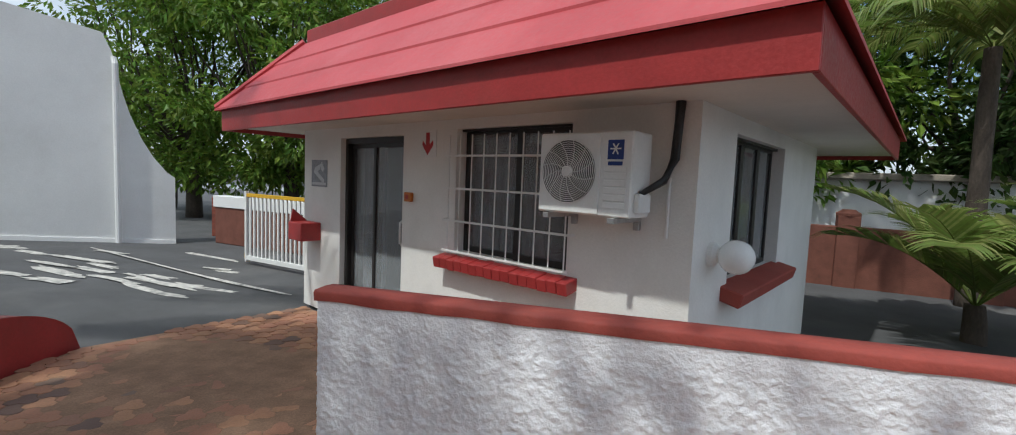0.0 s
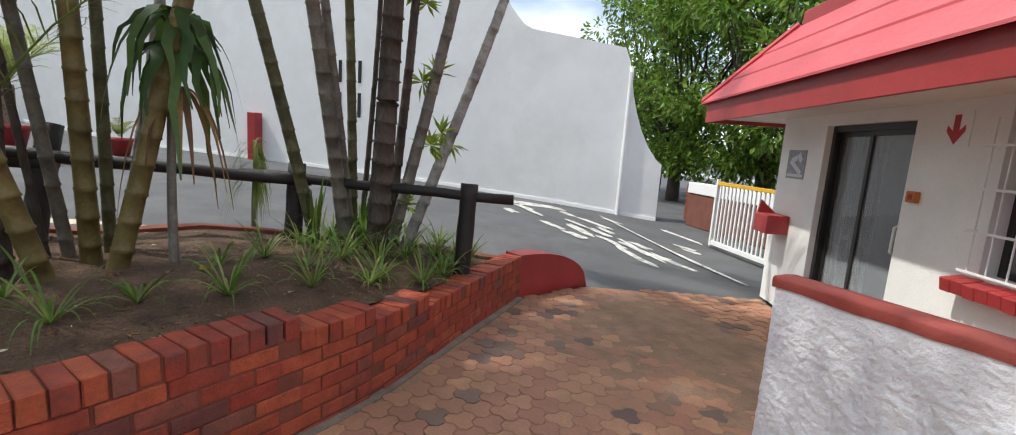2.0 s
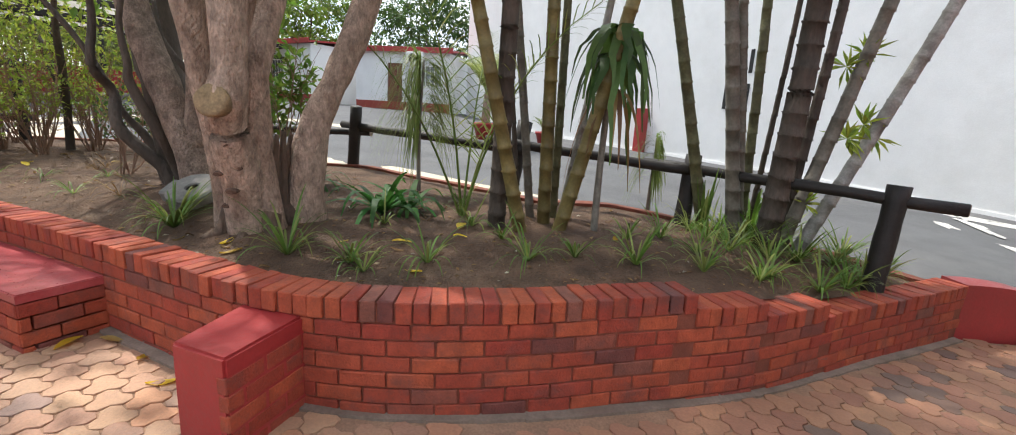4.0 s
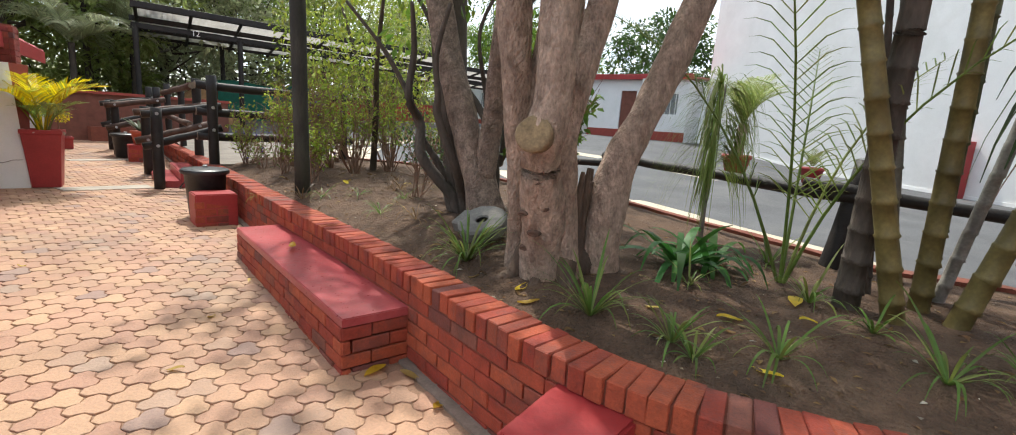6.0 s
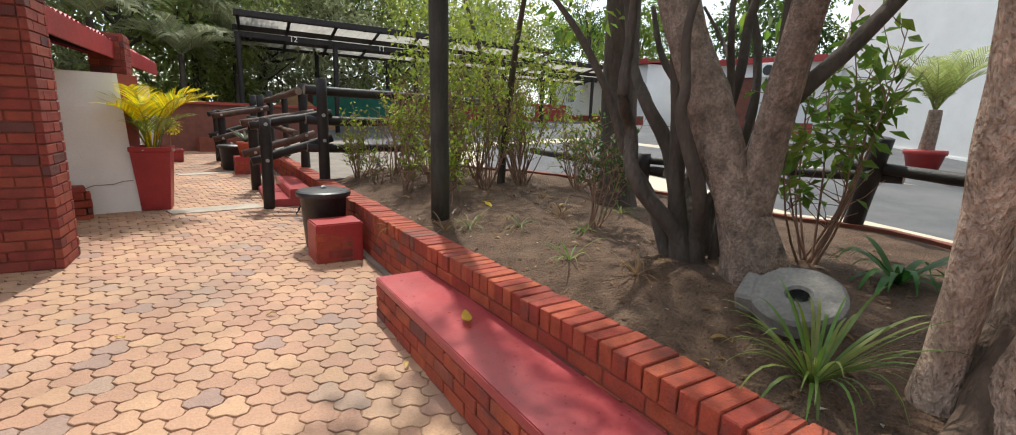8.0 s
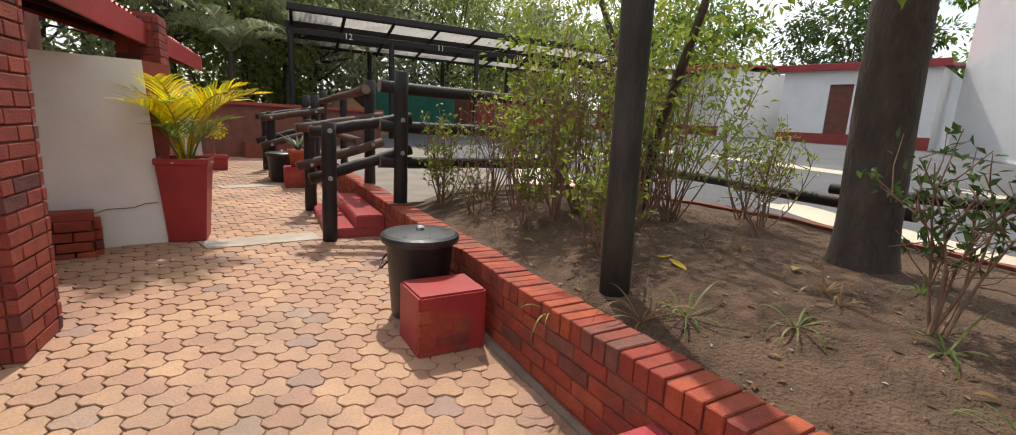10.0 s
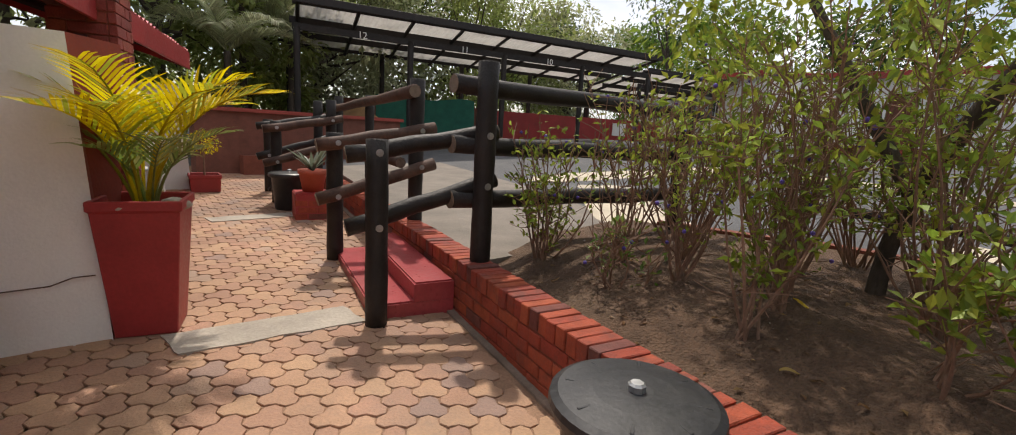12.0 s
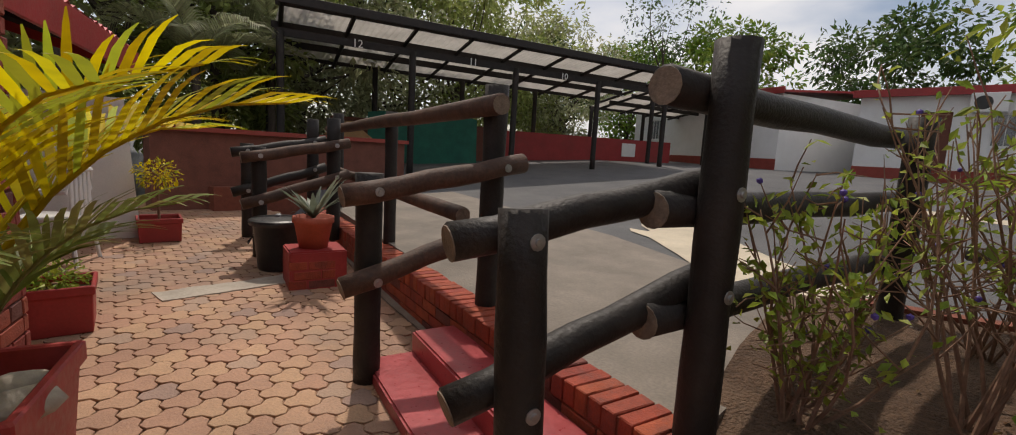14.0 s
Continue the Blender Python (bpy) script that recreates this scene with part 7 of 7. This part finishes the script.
TUFTS = [(-2.86, -2.86, 64, 0.46), (-2.50, -1.86, 34, 0.42), (-2.44, -1.45, 22, 0.28), (-2.56, -1.02, 18, 0.36), (-2.72, -0.42, 26, 0.36), (-2.86, -0.12, 18, 0.30), (-2.88, 0.28, 30, 0.36),
         (-2.98, 0.75, 26, 0.34), (-3.20, 1.28, 34, 0.34), (-3.16, 1.62, 40, 0.34), (-3.36, 1.92, 44, 0.36), (-3.55, 2.15, 36, 0.34), (-3.62, 1.45, 26, 0.32), (-3.40, -0.88, 18, 0.34),
         (-4.20, -1.10, 16, 0.32), (-3.30, 0.80, 22, 0.34), (-3.72, 1.0, 24, 0.38), (-3.10, -0.62, 14, 0.26), (-2.36, -1.34, 16, 0.26), (-3.4, 0.3, 16, 0.26), (-3.9, 1.35, 26, 0.42), (-4.05, 0.95, 22, 0.34),
         (-4.1, 2.3, 36, 0.40), (-3.2, -1.5, 12, 0.22), (-3.75, 1.75, 44, 0.42), (-3.85, 2.1, 44, 0.42), (-3.95, 1.55, 40, 0.44), (-3.5, 1.1, 36, 0.38), (-4.3, 1.3, 36, 0.46), (-4.35, 1.9, 40, 0.46), (-3.6, 0.6, 26, 0.34), (-3.05, 1.15, 30, 0.3), (-3.75, 2.4, 40, 0.36)]
for i, (x, y, n, L) in enumerate(TUFTS):
    tuft("strappy_plant", "green strappy-leaved tuft growing in the soil", x, y, n, L, 0.017, "leaf_grass", 300 + i, 1.25, 0.85)
for i, (x, y, n, L) in enumerate([(-3.55, -4.30, 12, 0.34), (-3.46, -3.80, 14, 0.36), (-3.95, -5.0, 10, 0.3), (-3.72, -5.62, 16, 0.42), (-3.85, -5.45, 12, 0.40), (-4.6, -5.0, 12, 0.34), (-5.0, -4.6, 12, 0.36), (-4.4, -4.9, 8, 0.26), (-4.1, -4.5, 9, 0.28), (-5.2, -5.6, 10, 0.3), (-3.5, -6.0, 10, 0.3)]):
    tuft("spider_plant", "pale dry strappy tuft in the bare soil", x, y, n, L, 0.013, "leaf_dry" if i % 2 else "leaf_grass", 340 + i, 0.9, 0.85)
lily = tagged(empty("bush_lily"), "dark green broad-leaved lily clump beside the tree", "plant")
for blade in rosette(Vector((-3.50, -1.62, soil_z(-3.5, -1.62))), 28, 0.66, 0.068, 0.95, 0.85, random.Random(8)) + rosette(Vector((-3.66, -1.45, soil_z(-3.6, -1.4))), 18, 0.58, 0.06, 1.0, 0.85, random.Random(9)):
    strips("leaf", [blade], M["leaf_lily"], lily)["kind"] = ""
lily2 = tagged(empty("bush_lily"), "dark green lily clump behind the trees", "plant")
for blade in rosette(Vector((-4.3, -2.6, soil_z(-4.3, -2.6))), 24, 0.5, 0.05, 1.0, 0.9, random.Random(18)):
    strips("leaf", [blade], M["leaf_lily"], lily2)["kind"] = ""
snake = tagged(empty("snake_plant"), "upright snake plants at the foot of the canes", "plant")
strips("leaves", rosette(Vector((-4.2, 1.1, soil_z(-4.2, 1.1))), 9, 0.12, 0.05, 4.5, 0.3, random.Random(3)), M["leaf_grass"], snake)
fern = tagged(empty("fern"), "dense green fern tuft at the foot of the canes", "plant")
strips("leaves", rosette(Vector((-4.25, 1.55, soil_z(-4.2, 1.5))), 60, 0.5, 0.03, 1.6, 1.2, random.Random(4)), M["leaf"], fern)

al = tagged(empty("aloe"), "grey-green spiky aloe in the terracotta pot", "plant")
strips("leaves", rosette(Vector((-5.20, -12.42, 0.73)), 22, 0.34, 0.06, 1.1, 0.35, random.Random(6)), M["aloe"], al)
for nm, lb, x, y, z, r, n, leaf in (("herb", "clipped bright green herb in the low planter", -3.50, -12.45, 0.44, 0.17, 420, "leaf_hedge"), ("small_shrub", "round yellow-green shrub in the small planter", -4.72, -14.85, 0.95, 0.22, 360, "leaf_yellow")):
    e = tagged(empty(nm), lb, "plant")
    leaf_part("leaves", clump_leaves(Vector((x, y, z)), r, n, 0.05, random.Random(3)), M[leaf], e)
    bm = bmesh.new()
    tube(bm, [(x, y, 0.3), (x, y, z)], 0.015, 6)
    part("stem", bm, M["twig"], e)


# ---- shrubs of the hedge ----
def shrub(label, x, y, h, spread, stems, per, size, leaf, seed, bare=0.35, flowers=0):
    rnd = random.Random(seed)
    e = tagged(empty("shrub"), label, "shrub", "hedge shrubs")
    z = soil_z(x, y) - 0.03
    bm = bmesh.new()
    lv, fl = [], []
    for i in range(stems):
        a = rnd.uniform(0, 6.28)
        b0 = Vector((x + rnd.uniform(-0.06, 0.06), y + rnd.uniform(-0.06, 0.06), z))
        q = rnd.uniform(0.25, 1.0)
        tip = b0 + Vector((math.cos(a) * spread * q * 1.25, math.sin(a) * spread * q * 1.25, h * rnd.uniform(0.6, 1.0)))
        pts = bent(b0, tip, 0.16, 5, rnd)
        tube(bm, pts, [0.009, 0.0075, 0.006, 0.005, 0.004, 0.0025], 5, False)
        for j in range(11):
            t = rnd.uniform(bare * 0.6, 1.0)
            k = min(4, int(t * 5))
            p = pts[k] + (pts[k + 1] - pts[k]) * (t * 5 - k)
            tw = p + (rvec(rnd) + Vector((0, 0, 0.5))) * 0.22
            tube(bm, [p, (p + tw) / 2 + rvec(rnd) * 0.02, tw], [0.004, 0.003, 0.002], 4, False)
            if t > bare:
                for _ in range(per):
                    f = rnd.random()
                    pp = p + (tw - p) * f + rvec(rnd) * 0.05
                    lv.append((pp, (rvec(rnd) + Vector((0, 0, 0.2))).normalized(), (rvec(rnd) + Vector((0, 0, 0.9))).normalized(), size * rnd.uniform(0.7, 1.3), size * 0.5))
            if flowers and rnd.random() < 0.06:
                fl.append(tw)
    part("brushwood", bm, M["twig"], e)["kind"] = "stuff"
    leaf_part("leaves", lv, M[leaf], e)
    if fl:
        bf = bmesh.new()
        for p in fl:
            bmesh.ops.create_icosphere(bf, subdivisions=1, radius=0.013, matrix=Matrix.Translation(p))
        part("flowers", bf, M["violet"], e, "small violet flowers")["kind"] = "stuff"
    return e


M["violet"] = mat("violet_petal", (0.10, 0.06, 0.30), 0.6, 0.1, 9, 60, 0)
SHRUBS = [(-5.02, -8.62, 1.05, 0.30, 16, 5, "leaf_hedge", 0.2), (-5.25, -8.15, 1.25, 0.38, 18, 3, "leaf_hedge", 0.55), (-5.10, -7.65, 1.25, 0.42, 18, 6, "leaf_hedge", 0.3),
          (-5.65, -7.85, 1.5, 0.45, 20, 4, "leaf_hedge", 0.45), (-4.95, -7.05, 1.35, 0.42, 18, 7, "leaf_hedge", 0.35), (-5.45, -7.15, 1.6, 0.5, 20, 5, "leaf_hedge", 0.35),
          (-5.95, -7.2, 1.7, 0.5, 20, 6, "leaf_hedge", 0.35), (-5.25, -6.45, 1.45, 0.45, 16, 6, "leaf_hedge", 0.4), (-5.95, -6.45, 1.7, 0.55, 18, 6, "leaf_hedge", 0.4),
          (-6.5, -6.9, 1.6, 0.5, 16, 6, "leaf_hedge", 0.35), (-6.3, -8.0, 1.3, 0.42, 14, 4, "leaf_hedge", 0.4), (-4.55, -6.42, 0.62, 0.2, 5, 8, "leaf_hedge", 0.4), (-4.35, -6.2, 0.6, 0.22, 4, 6, "leaf_hedge", 0.5),
          (-4.62, -7.12, 1.35, 0.34, 9, 9, "leaf_hedge", 0.3), (-6.6, -6.0, 1.1, 0.4, 9, 3, "leaf_hedge", 0.6), (-6.1, -5.7, 0.9, 0.35, 8, 3, "leaf_hedge", 0.5), (-4.35, -4.55, 0.8, 0.25, 8, 5, "leaf_dark", 0.5),
          (-4.85, -7.95, 0.45, 0.14, 8, 5, "leaf_grass", 0.5), (-4.42, -3.05, 1.55, 0.36, 11, 4, "leaf", 0.45)]
for i, (x, y, h, sp, st, per, leaf, bare) in enumerate(SHRUBS):
    shrub("twiggy green shrub with thin stems in the bed", x, y, h, sp, int(st * (0.75 if y < -6.9 else 1.0)), 2 if -8.5 < y < -6.9 and x < -4.8 else (per + 1) // 2 + 2 if y < -4 else per, 0.066 if x > -4.8 and y < -6 else 0.052 if y < -4 else 0.11, leaf, 400 + i, bare, flowers=1 if y < -6.8 else 0)

# taller light-leaved tree in the hedge
ht = tagged(empty("small_tree"), "small light green leafy tree rising from the hedge", "tree")
rnd = random.Random(55)
bm = bmesh.new()
trunk_tube(bm, [(-5.9, -6.75, 0.3), (-5.88, -6.7, 0.9), (-5.7, -6.5, 1.5), (-5.4, -6.2, 2.1), (-5.2, -5.9, 2.9)], [0.06, 0.05, 0.045, 0.035, 0.02], 8, 0.06, 7)
trunk_tube(bm, [(-5.85, -6.65, 1.1), (-6.0, -7.0, 1.7), (-6.1, -7.4, 2.4), (-6.1, -7.7, 3.1)], [0.045, 0.04, 0.03, 0.02], 8, 0.06, 8)
part("trunk", bm, M["bark_dark"], ht, "", True)
lv = []
for k in range(125):
    a, q = rnd.uniform(0, 6.28), math.sqrt(rnd.random())
    h = rnd.uniform(1.1, 3.6)
    lv += clump_leaves(Vector((-5.85 + 1.15 * q * math.cos(a), -6.95 + 1.25 * q * math.sin(a), h)), 0.27, 26 if h < 1.7 else 44, 0.078, rnd)
leaf_part("crown", lv, M["leaf_hedge"], ht)


# ---- fallen leaves ----
def fallen(x, y, z, L, ang, seed, dry=False):
    e = tagged(empty("fallen_leaf", (x, y, z), math.degrees(ang)), "brown dry fallen leaf" if dry else "yellow fallen leaf lying flat", "leaf", "fallen leaves")
    bm = bmesh.new()
    k = 8
    lo, mi, hi = [], [], []
    for i in range(k + 1):
        t = i / k
        w = L * 0.19 * math.sin(math.pi * min(1, t * 0.96 + 0.02)) ** 0.8
        zc = 0.012 * math.sin(math.pi * t + seed) + 0.006
        lo.append(bm.verts.new((L * (t - 0.5), -w, zc + 0.006)))
        mi.append(bm.verts.new((L * (t - 0.5), 0, zc)))
        hi.append(bm.verts.new((L * (t - 0.5), w, zc + 0.008)))
    for i in range(k):
        bm.faces.new((lo[i], lo[i + 1], mi[i + 1], mi[i]))
        bm.faces.new((mi[i], mi[i + 1], hi[i + 1], hi[i]))
    part("blade", bm, M["leaf_dry"] if dry else M["leaf_fallen"], e, "", True)


for i, (x, y, L) in enumerate(((-2.14, -2.96, 0.17), (-2.22, -2.78, 0.13), (-2.10, -2.48, 0.13), (-1.90, -2.21, 0.15), (-1.98, -4.29, 0.09), (-1.50, -3.78, 0.10), (-2.53, -4.73, 0.07), (-2.35, -5.9, 0.06), (-1.95, -0.9, 0.1), (-1.6, -6.2, 0.05))):
    fallen(x, y, floor_z(x, y) + 0.002, L, i * 1.7, i)
for i, (x, y, L) in enumerate(((-3.33, -0.95, 0.2), (-2.80, -1.24, 0.14), (-2.40, -1.06, 0.13), (-2.62, -2.32, 0.14), (-2.48, -2.20, 0.12), (-4.45, -5.75, 0.16), (-4.95, -5.2, 0.14), (-3.0, -0.9, 0.1), (-2.7, -1.6, 0.1), (-3.3, 0.2, 0.1), (-4.6, -5.9, 0.1), (-5.1, -7.0, 0.09), (-5.3, -6.2, 0.09), (-4.4, -6.9, 0.08))):
    fallen(x, y, soil_z(x, y) + 0.004, L, i * 2.1, i)
for i in range(70):
    y = RV.uniform(-8.6, 2.2)
    x = face_x(y) - 0.3 - RV.random() * 1.9
    fallen(x, y, soil_z(x, y) + 0.003, RV.uniform(0.035, 0.08), RV.uniform(0, 6), i, True)
fallen(-2.72, -4.45, 0.272, 0.15, 0.9, 3)
for nm, mt, n, size in (("leaf_litter", "leaf_dry", 1500, 0.035), ("petal_litter", "leaf_pale", 160, 0.028)):
    bits = []
    for _ in range(n):
        y = RV.uniform(-8.7, 1.6)
        x = face_x(y) - 0.24 - RV.random() ** 1.3 * 2.6
        if x > interp(y, by, bx) + 0.1 and (y > -5.5 or RV.random() < 0.3):
            a = RV.uniform(0, 6.28)
            L = size * RV.uniform(0.5, 1.6)
            bits.append((Vector((x, y, soil_z(x, y) + 0.006)), Vector((math.cos(a), math.sin(a), RV.uniform(-0.05, 0.25))).normalized(), (Vector((0, 0, 1)) + rvec() * 0.5).normalized(), L, L * RV.uniform(0.25, 0.6)))
    leaf_part(nm, bits, M[mt], soil)


# ---- worn paint and patches on the drive ----
def patch(name, label, cx, cy, L, W, ang, material, seed, ragged=0.12, lift=0.005):
    bm = bmesh.new()
    d, n = Vector((math.cos(ang), math.sin(ang))), Vector((-math.sin(ang), math.cos(ang)))
    ring = []
    for i in range(36):
        a = i * 2 * math.pi / 36
        c, s = math.cos(a), math.sin(a)
        u = math.copysign(abs(c) ** 0.45, c) * L / 2
        v = math.copysign(abs(s) ** 0.45, s) * W / 2
        w = 1 + ragged * noise.noise(Vector((c * 2.5 + seed, s * 2.5, seed * 1.7)))
        p = Vector((cx, cy)) + d * (u * w) + n * (v * w * (1 + ragged * noise.noise(Vector((u * 4, seed, 0)))))
        ring.append(p)
    vs = [bm.verts.new((p.x, p.y, road_z(p.x, p.y) + lift)) for p in ring]
    cvt = bm.verts.new((cx, cy, road_z(cx, cy) + lift))
    for i in range(36):
        bm.faces.new((vs[i], vs[(i + 1) % 36], cvt))
    bmesh.ops.recalc_face_normals(bm, faces=bm.faces[:])
    for f in bm.faces:
        if f.normal.z < 0:
            f.normal_flip()
    return tagged(obj(name, bm, material), label, "road marking", "road paint", "structure")


AW2 = math.atan2(U.y, U.x)
rnd = random.Random(14)
for i in range(26):
    x, y = -3.6 - 5.6 * rnd.random(), 5.9 + 2.7 * rnd.random()
    if y > 6.0 + 0.55 * (-3.0 - x) + 0.9 or y < 5.6 + 0.12 * (-3.0 - x):
        y = 6.1 + 0.42 * (-3.2 - x) + rnd.uniform(-0.5, 0.3)
    patch("trim_line", "worn white painted stripe on the asphalt", x, y, rnd.uniform(0.35, 1.1), rnd.uniform(0.09, 0.20), math.radians(rnd.uniform(-22, 4)), M["road_paint"], i, 0.45, 0.005 + 0.0006 * i)
patch("trim_line", "long thin white edge line on the asphalt", -5.2, 7.45, 5.2, 0.06, math.atan2(-2.3, 4.7), M["road_paint"], 2.2, 0.1, 0.022)
patch("trim_line", "white edge line near the gate", -5.6, 8.9, 1.7, 0.12, math.atan2(-2.3, 4.7), M["road_paint"], 4.2, 0.2, 0.006)
p = W0 + U * 2.9 + NW * 1.0
patch("trim_line", "cream painted patch on the asphalt", p.x, p.y, 1.3, 0.5, AW2 + 0.1, M["road_paint"], 7.7, 0.3)
M["pale_ground"] = mat("sunlit_road_and_screed", (0.52, 0.45, 0.34), 0.85, 0.12, 2, 40, 0.3, dirt=(0.3, 0.26, 0.2), dirt_amount=0.6)
# sunlit road in the drive, painted as pale cream patches
patch("pavement_patch", "pale cream patch of painted sunlight on the drive", -6.9, -1.6, 4.2, 0.85, math.radians(63), M["pale_ground"], 3.3, 0.25)
patch("pavement_patch", "pale cream patch of painted sunlight on the drive", -8.4, -5.0, 3.0, 0.8, math.radians(58), M["pale_ground"], 5.3, 0.3)
patch("pavement_patch", "pale worn concrete patch in the car park", -8.2, -9.7, 3.4, 1.1, math.radians(40), M["pale_ground"], 8.3, 0.35, 0.012)
patch("pavement_patch", "pale worn concrete patch in the car park", -11.5, -11.0, 5.0, 0.9, math.radians(155), M["pale_ground"], 9.3, 0.35)
patch("pavement_patch", "pale concrete strip by the drive", -13.0, -5.5, 7.0, 0.5, math.radians(75), M["pale_ground"], 11.3, 0.3)
patch("trim_line", "white painted bay corner mark beside the bed", -4.55, 2.9, 1.4, 0.22, math.radians(115), M["road_paint"], 12.0, 0.3)


# ---- bricks of the bed wall ----
sum_s = 0.0
i = 0
while sum_s + 0.083 < LENGTH:
    p, d, n = along(sum_s + 0.0415)
    c = p + n * (0.105 + RB.uniform(-0.006, 0.006))
    lay_brick(wall_bed, (c.x, c.y, top_z(p.y) - 0.053), math.atan2(d.y, d.x) + RB.uniform(-0.02, 0.02), 0.074, 0.22, 0.106, "coping_brick", 0.004)
    sum_s += 0.083
rest = []
laid = 0
for k in range(8):
    s = 0.116 * (k % 2)
    while s + 0.22 < LENGTH:
        p, d, n = along(s + 0.111)
        z = top_z(p.y) - 0.106 - 0.010 - 0.083 * k - 0.0365
        if z + 0.03 > floor_z(p.x, p.y):
            c = p + n * 0.024
            if p.y > -9.6 and laid < 300:
                lay_brick(wall_bed, (c.x, c.y, z), math.atan2(d.y, d.x), 0.222, 0.05, 0.073)
                laid += 1
            else:
                rest.append((c.x, c.y, z, math.atan2(d.y, d.x)))
        s += 0.232
bm = bmesh.new()
for x, y, z, a in rest:
    m = Matrix.Translation((x, y, z)) @ Matrix.Rotation(a, 4, 'Z')
    box(bm, -0.111, 0.111, -0.025, 0.025, -0.0365, 0.0365, 0.0, m)
if rest:
    ob = part("far_bricks", bm, M["brick"], wall_bed)
    ob["kind"] = "stuff"

# ---- three-lobed pavers ----
FLAT = 0.093
HEX_R = FLAT / math.sqrt(3)


def hex_centre(a, b):
    return Vector((FLAT * (a + b / 2), FLAT * math.sqrt(3) / 2 * b))


def trihex():
    edges = {}
    for a, b in ((0, 0), (1, 0), (0, 1)):
        c = hex_centre(a, b)
        v = [c + Vector((math.cos(math.radians(60 * i + 30)), math.sin(math.radians(60 * i + 30)))) * HEX_R for i in range(6)]
        for i in range(6):
            p, q = v[i], v[(i + 1) % 6]
            kp, kq = (round(p.x, 4), round(p.y, 4)), (round(q.x, 4), round(q.y, 4))
            if (kq, kp) in edges:
                del edges[(kq, kp)]
            else:
                edges[(kp, kq)] = 1
    nxt = dict(edges.keys())
    start = next(iter(nxt))
    loop, cur = [start], nxt[start]
    while cur != start:
        loop.append(cur)
        cur = nxt[cur]
    return [Vector(p) for p in loop]


OUT = trihex()
MIDP = sum(OUT, Vector((0, 0))) / len(OUT)
OUT = [p - MIDP for p in OUT]


def inset(loop, d):
    res = []
    k = len(loop)
    for i in range(k):
        a, b, c = loop[i - 1], loop[i], loop[(i + 1) % k]
        e1, e2 = (b - a).normalized(), (c - b).normalized()
        n1, n2 = Vector((-e1.y, e1.x)), Vector((-e2.y, e2.x))
        m = (n1 + n2)
        m = m / max(0.3, m.length_squared / 2)
        res.append(b + m * d)
    return res


def softened(loop, f=0.22):
    res = []
    k = len(loop)
    for i in range(k):
        a, b, c = loop[i - 1], loop[i], loop[(i + 1) % k]
        res.append(b + ((a + c) / 2 - b) * f)
    return res


LOW, TOP = inset(softened(OUT), 0.0012), inset(softened(OUT), 0.0034)
KP = len(OUT)
PV = [(p.x, p.y, -0.012) for p in LOW] + [(p.x, p.y, -0.003) for p in LOW] + [(p.x, p.y, 0.0) for p in TOP]
PF = [tuple(range(2 * KP, 3 * KP))] + [(r * KP + i, r * KP + (i + 1) % KP, (r + 1) * KP + (i + 1) % KP, (r + 1) * KP + i) for r in range(2) for i in range(KP)]
pm = bpy.data.meshes.new("paver")
pm.from_pydata(PV, [], PF)
pm.materials.append(M["paver"])


def inside(x, y, poly):
    r = False
    j = len(poly) - 1
    for i in range(len(poly)):
        xi, yi = poly[i][0], poly[i][1]
        xj, yj = poly[j][0], poly[j][1]
        if (yi > y) != (yj > y) and x < (xj - xi) * (y - yi) / (yj - yi) + xi:
            r = not r
        j = i
    return r


RP = random.Random(11)
TURNP = radians(18)
cells = []
for a in range(-190, 191):
    for b in range(-190, 191):
        # lattice of the three-hexagon tiles
        c = hex_centre(a - b, a + 2 * b) + MIDP
        x = c.x * math.cos(TURNP) - c.y * math.sin(TURNP) - 1.5
        y = c.x * math.sin(TURNP) + c.y * math.cos(TURNP) - 5.0
        if -18.4 < y < 5.8 and -7 < x < 2.6 and inside(x, y, pave_poly):
            if x < face_x(y) + 0.10 and y < 3.1:
                continue
            # clear of the low wall and what lies behind it
            o = (Vector((x, y)) - LA)
            if o.dot(ld) > -0.02 and o.dot(ln) > -0.05 and (o.dot(ln) < 0.3):
                continue
            cells.append((x, y))
verts, faces, tints = [], [], []
made = 0
for x, y in cells:
    z = floor_z(x, y) + RP.uniform(-0.0025, 0.0025)
    tx, ty, tz = RP.uniform(-0.012, 0.012), RP.uniform(-0.012, 0.012), TURNP + RP.uniform(-0.02, 0.02)
    m = Matrix.Translation((x, y, z)) @ Euler((tx - 0.0255, ty, tz)).to_matrix().to_4x4()
    if made < 300 and -7.6 < y < -3.6 and x < -1.2:
        ob = new("paver", pm)
        ob.parent = floor
        ob.matrix_basis = m
        made += 1
    else:
        k0 = len(verts)
        verts += [tuple(m @ Vector(p)) for p in PV]
        faces += [tuple(k0 + i for i in f) for f in PF]
        # redder copy beyond about y = -1.4, with a ragged change-over
        tints += [1 if y + RP.uniform(-1.4, 1.4) > -1.4 else 0] * len(PF)
me = bpy.data.meshes.new("pavers")
me.from_pydata(verts, [], faces)
me.materials.append(M["paver"])
me.materials.append(M["paver_red"])
me.polygons.foreach_set("material_index", tints)
ob = new("pavers", me)
ob.parent = floor
ob["kind"] = "stuff"
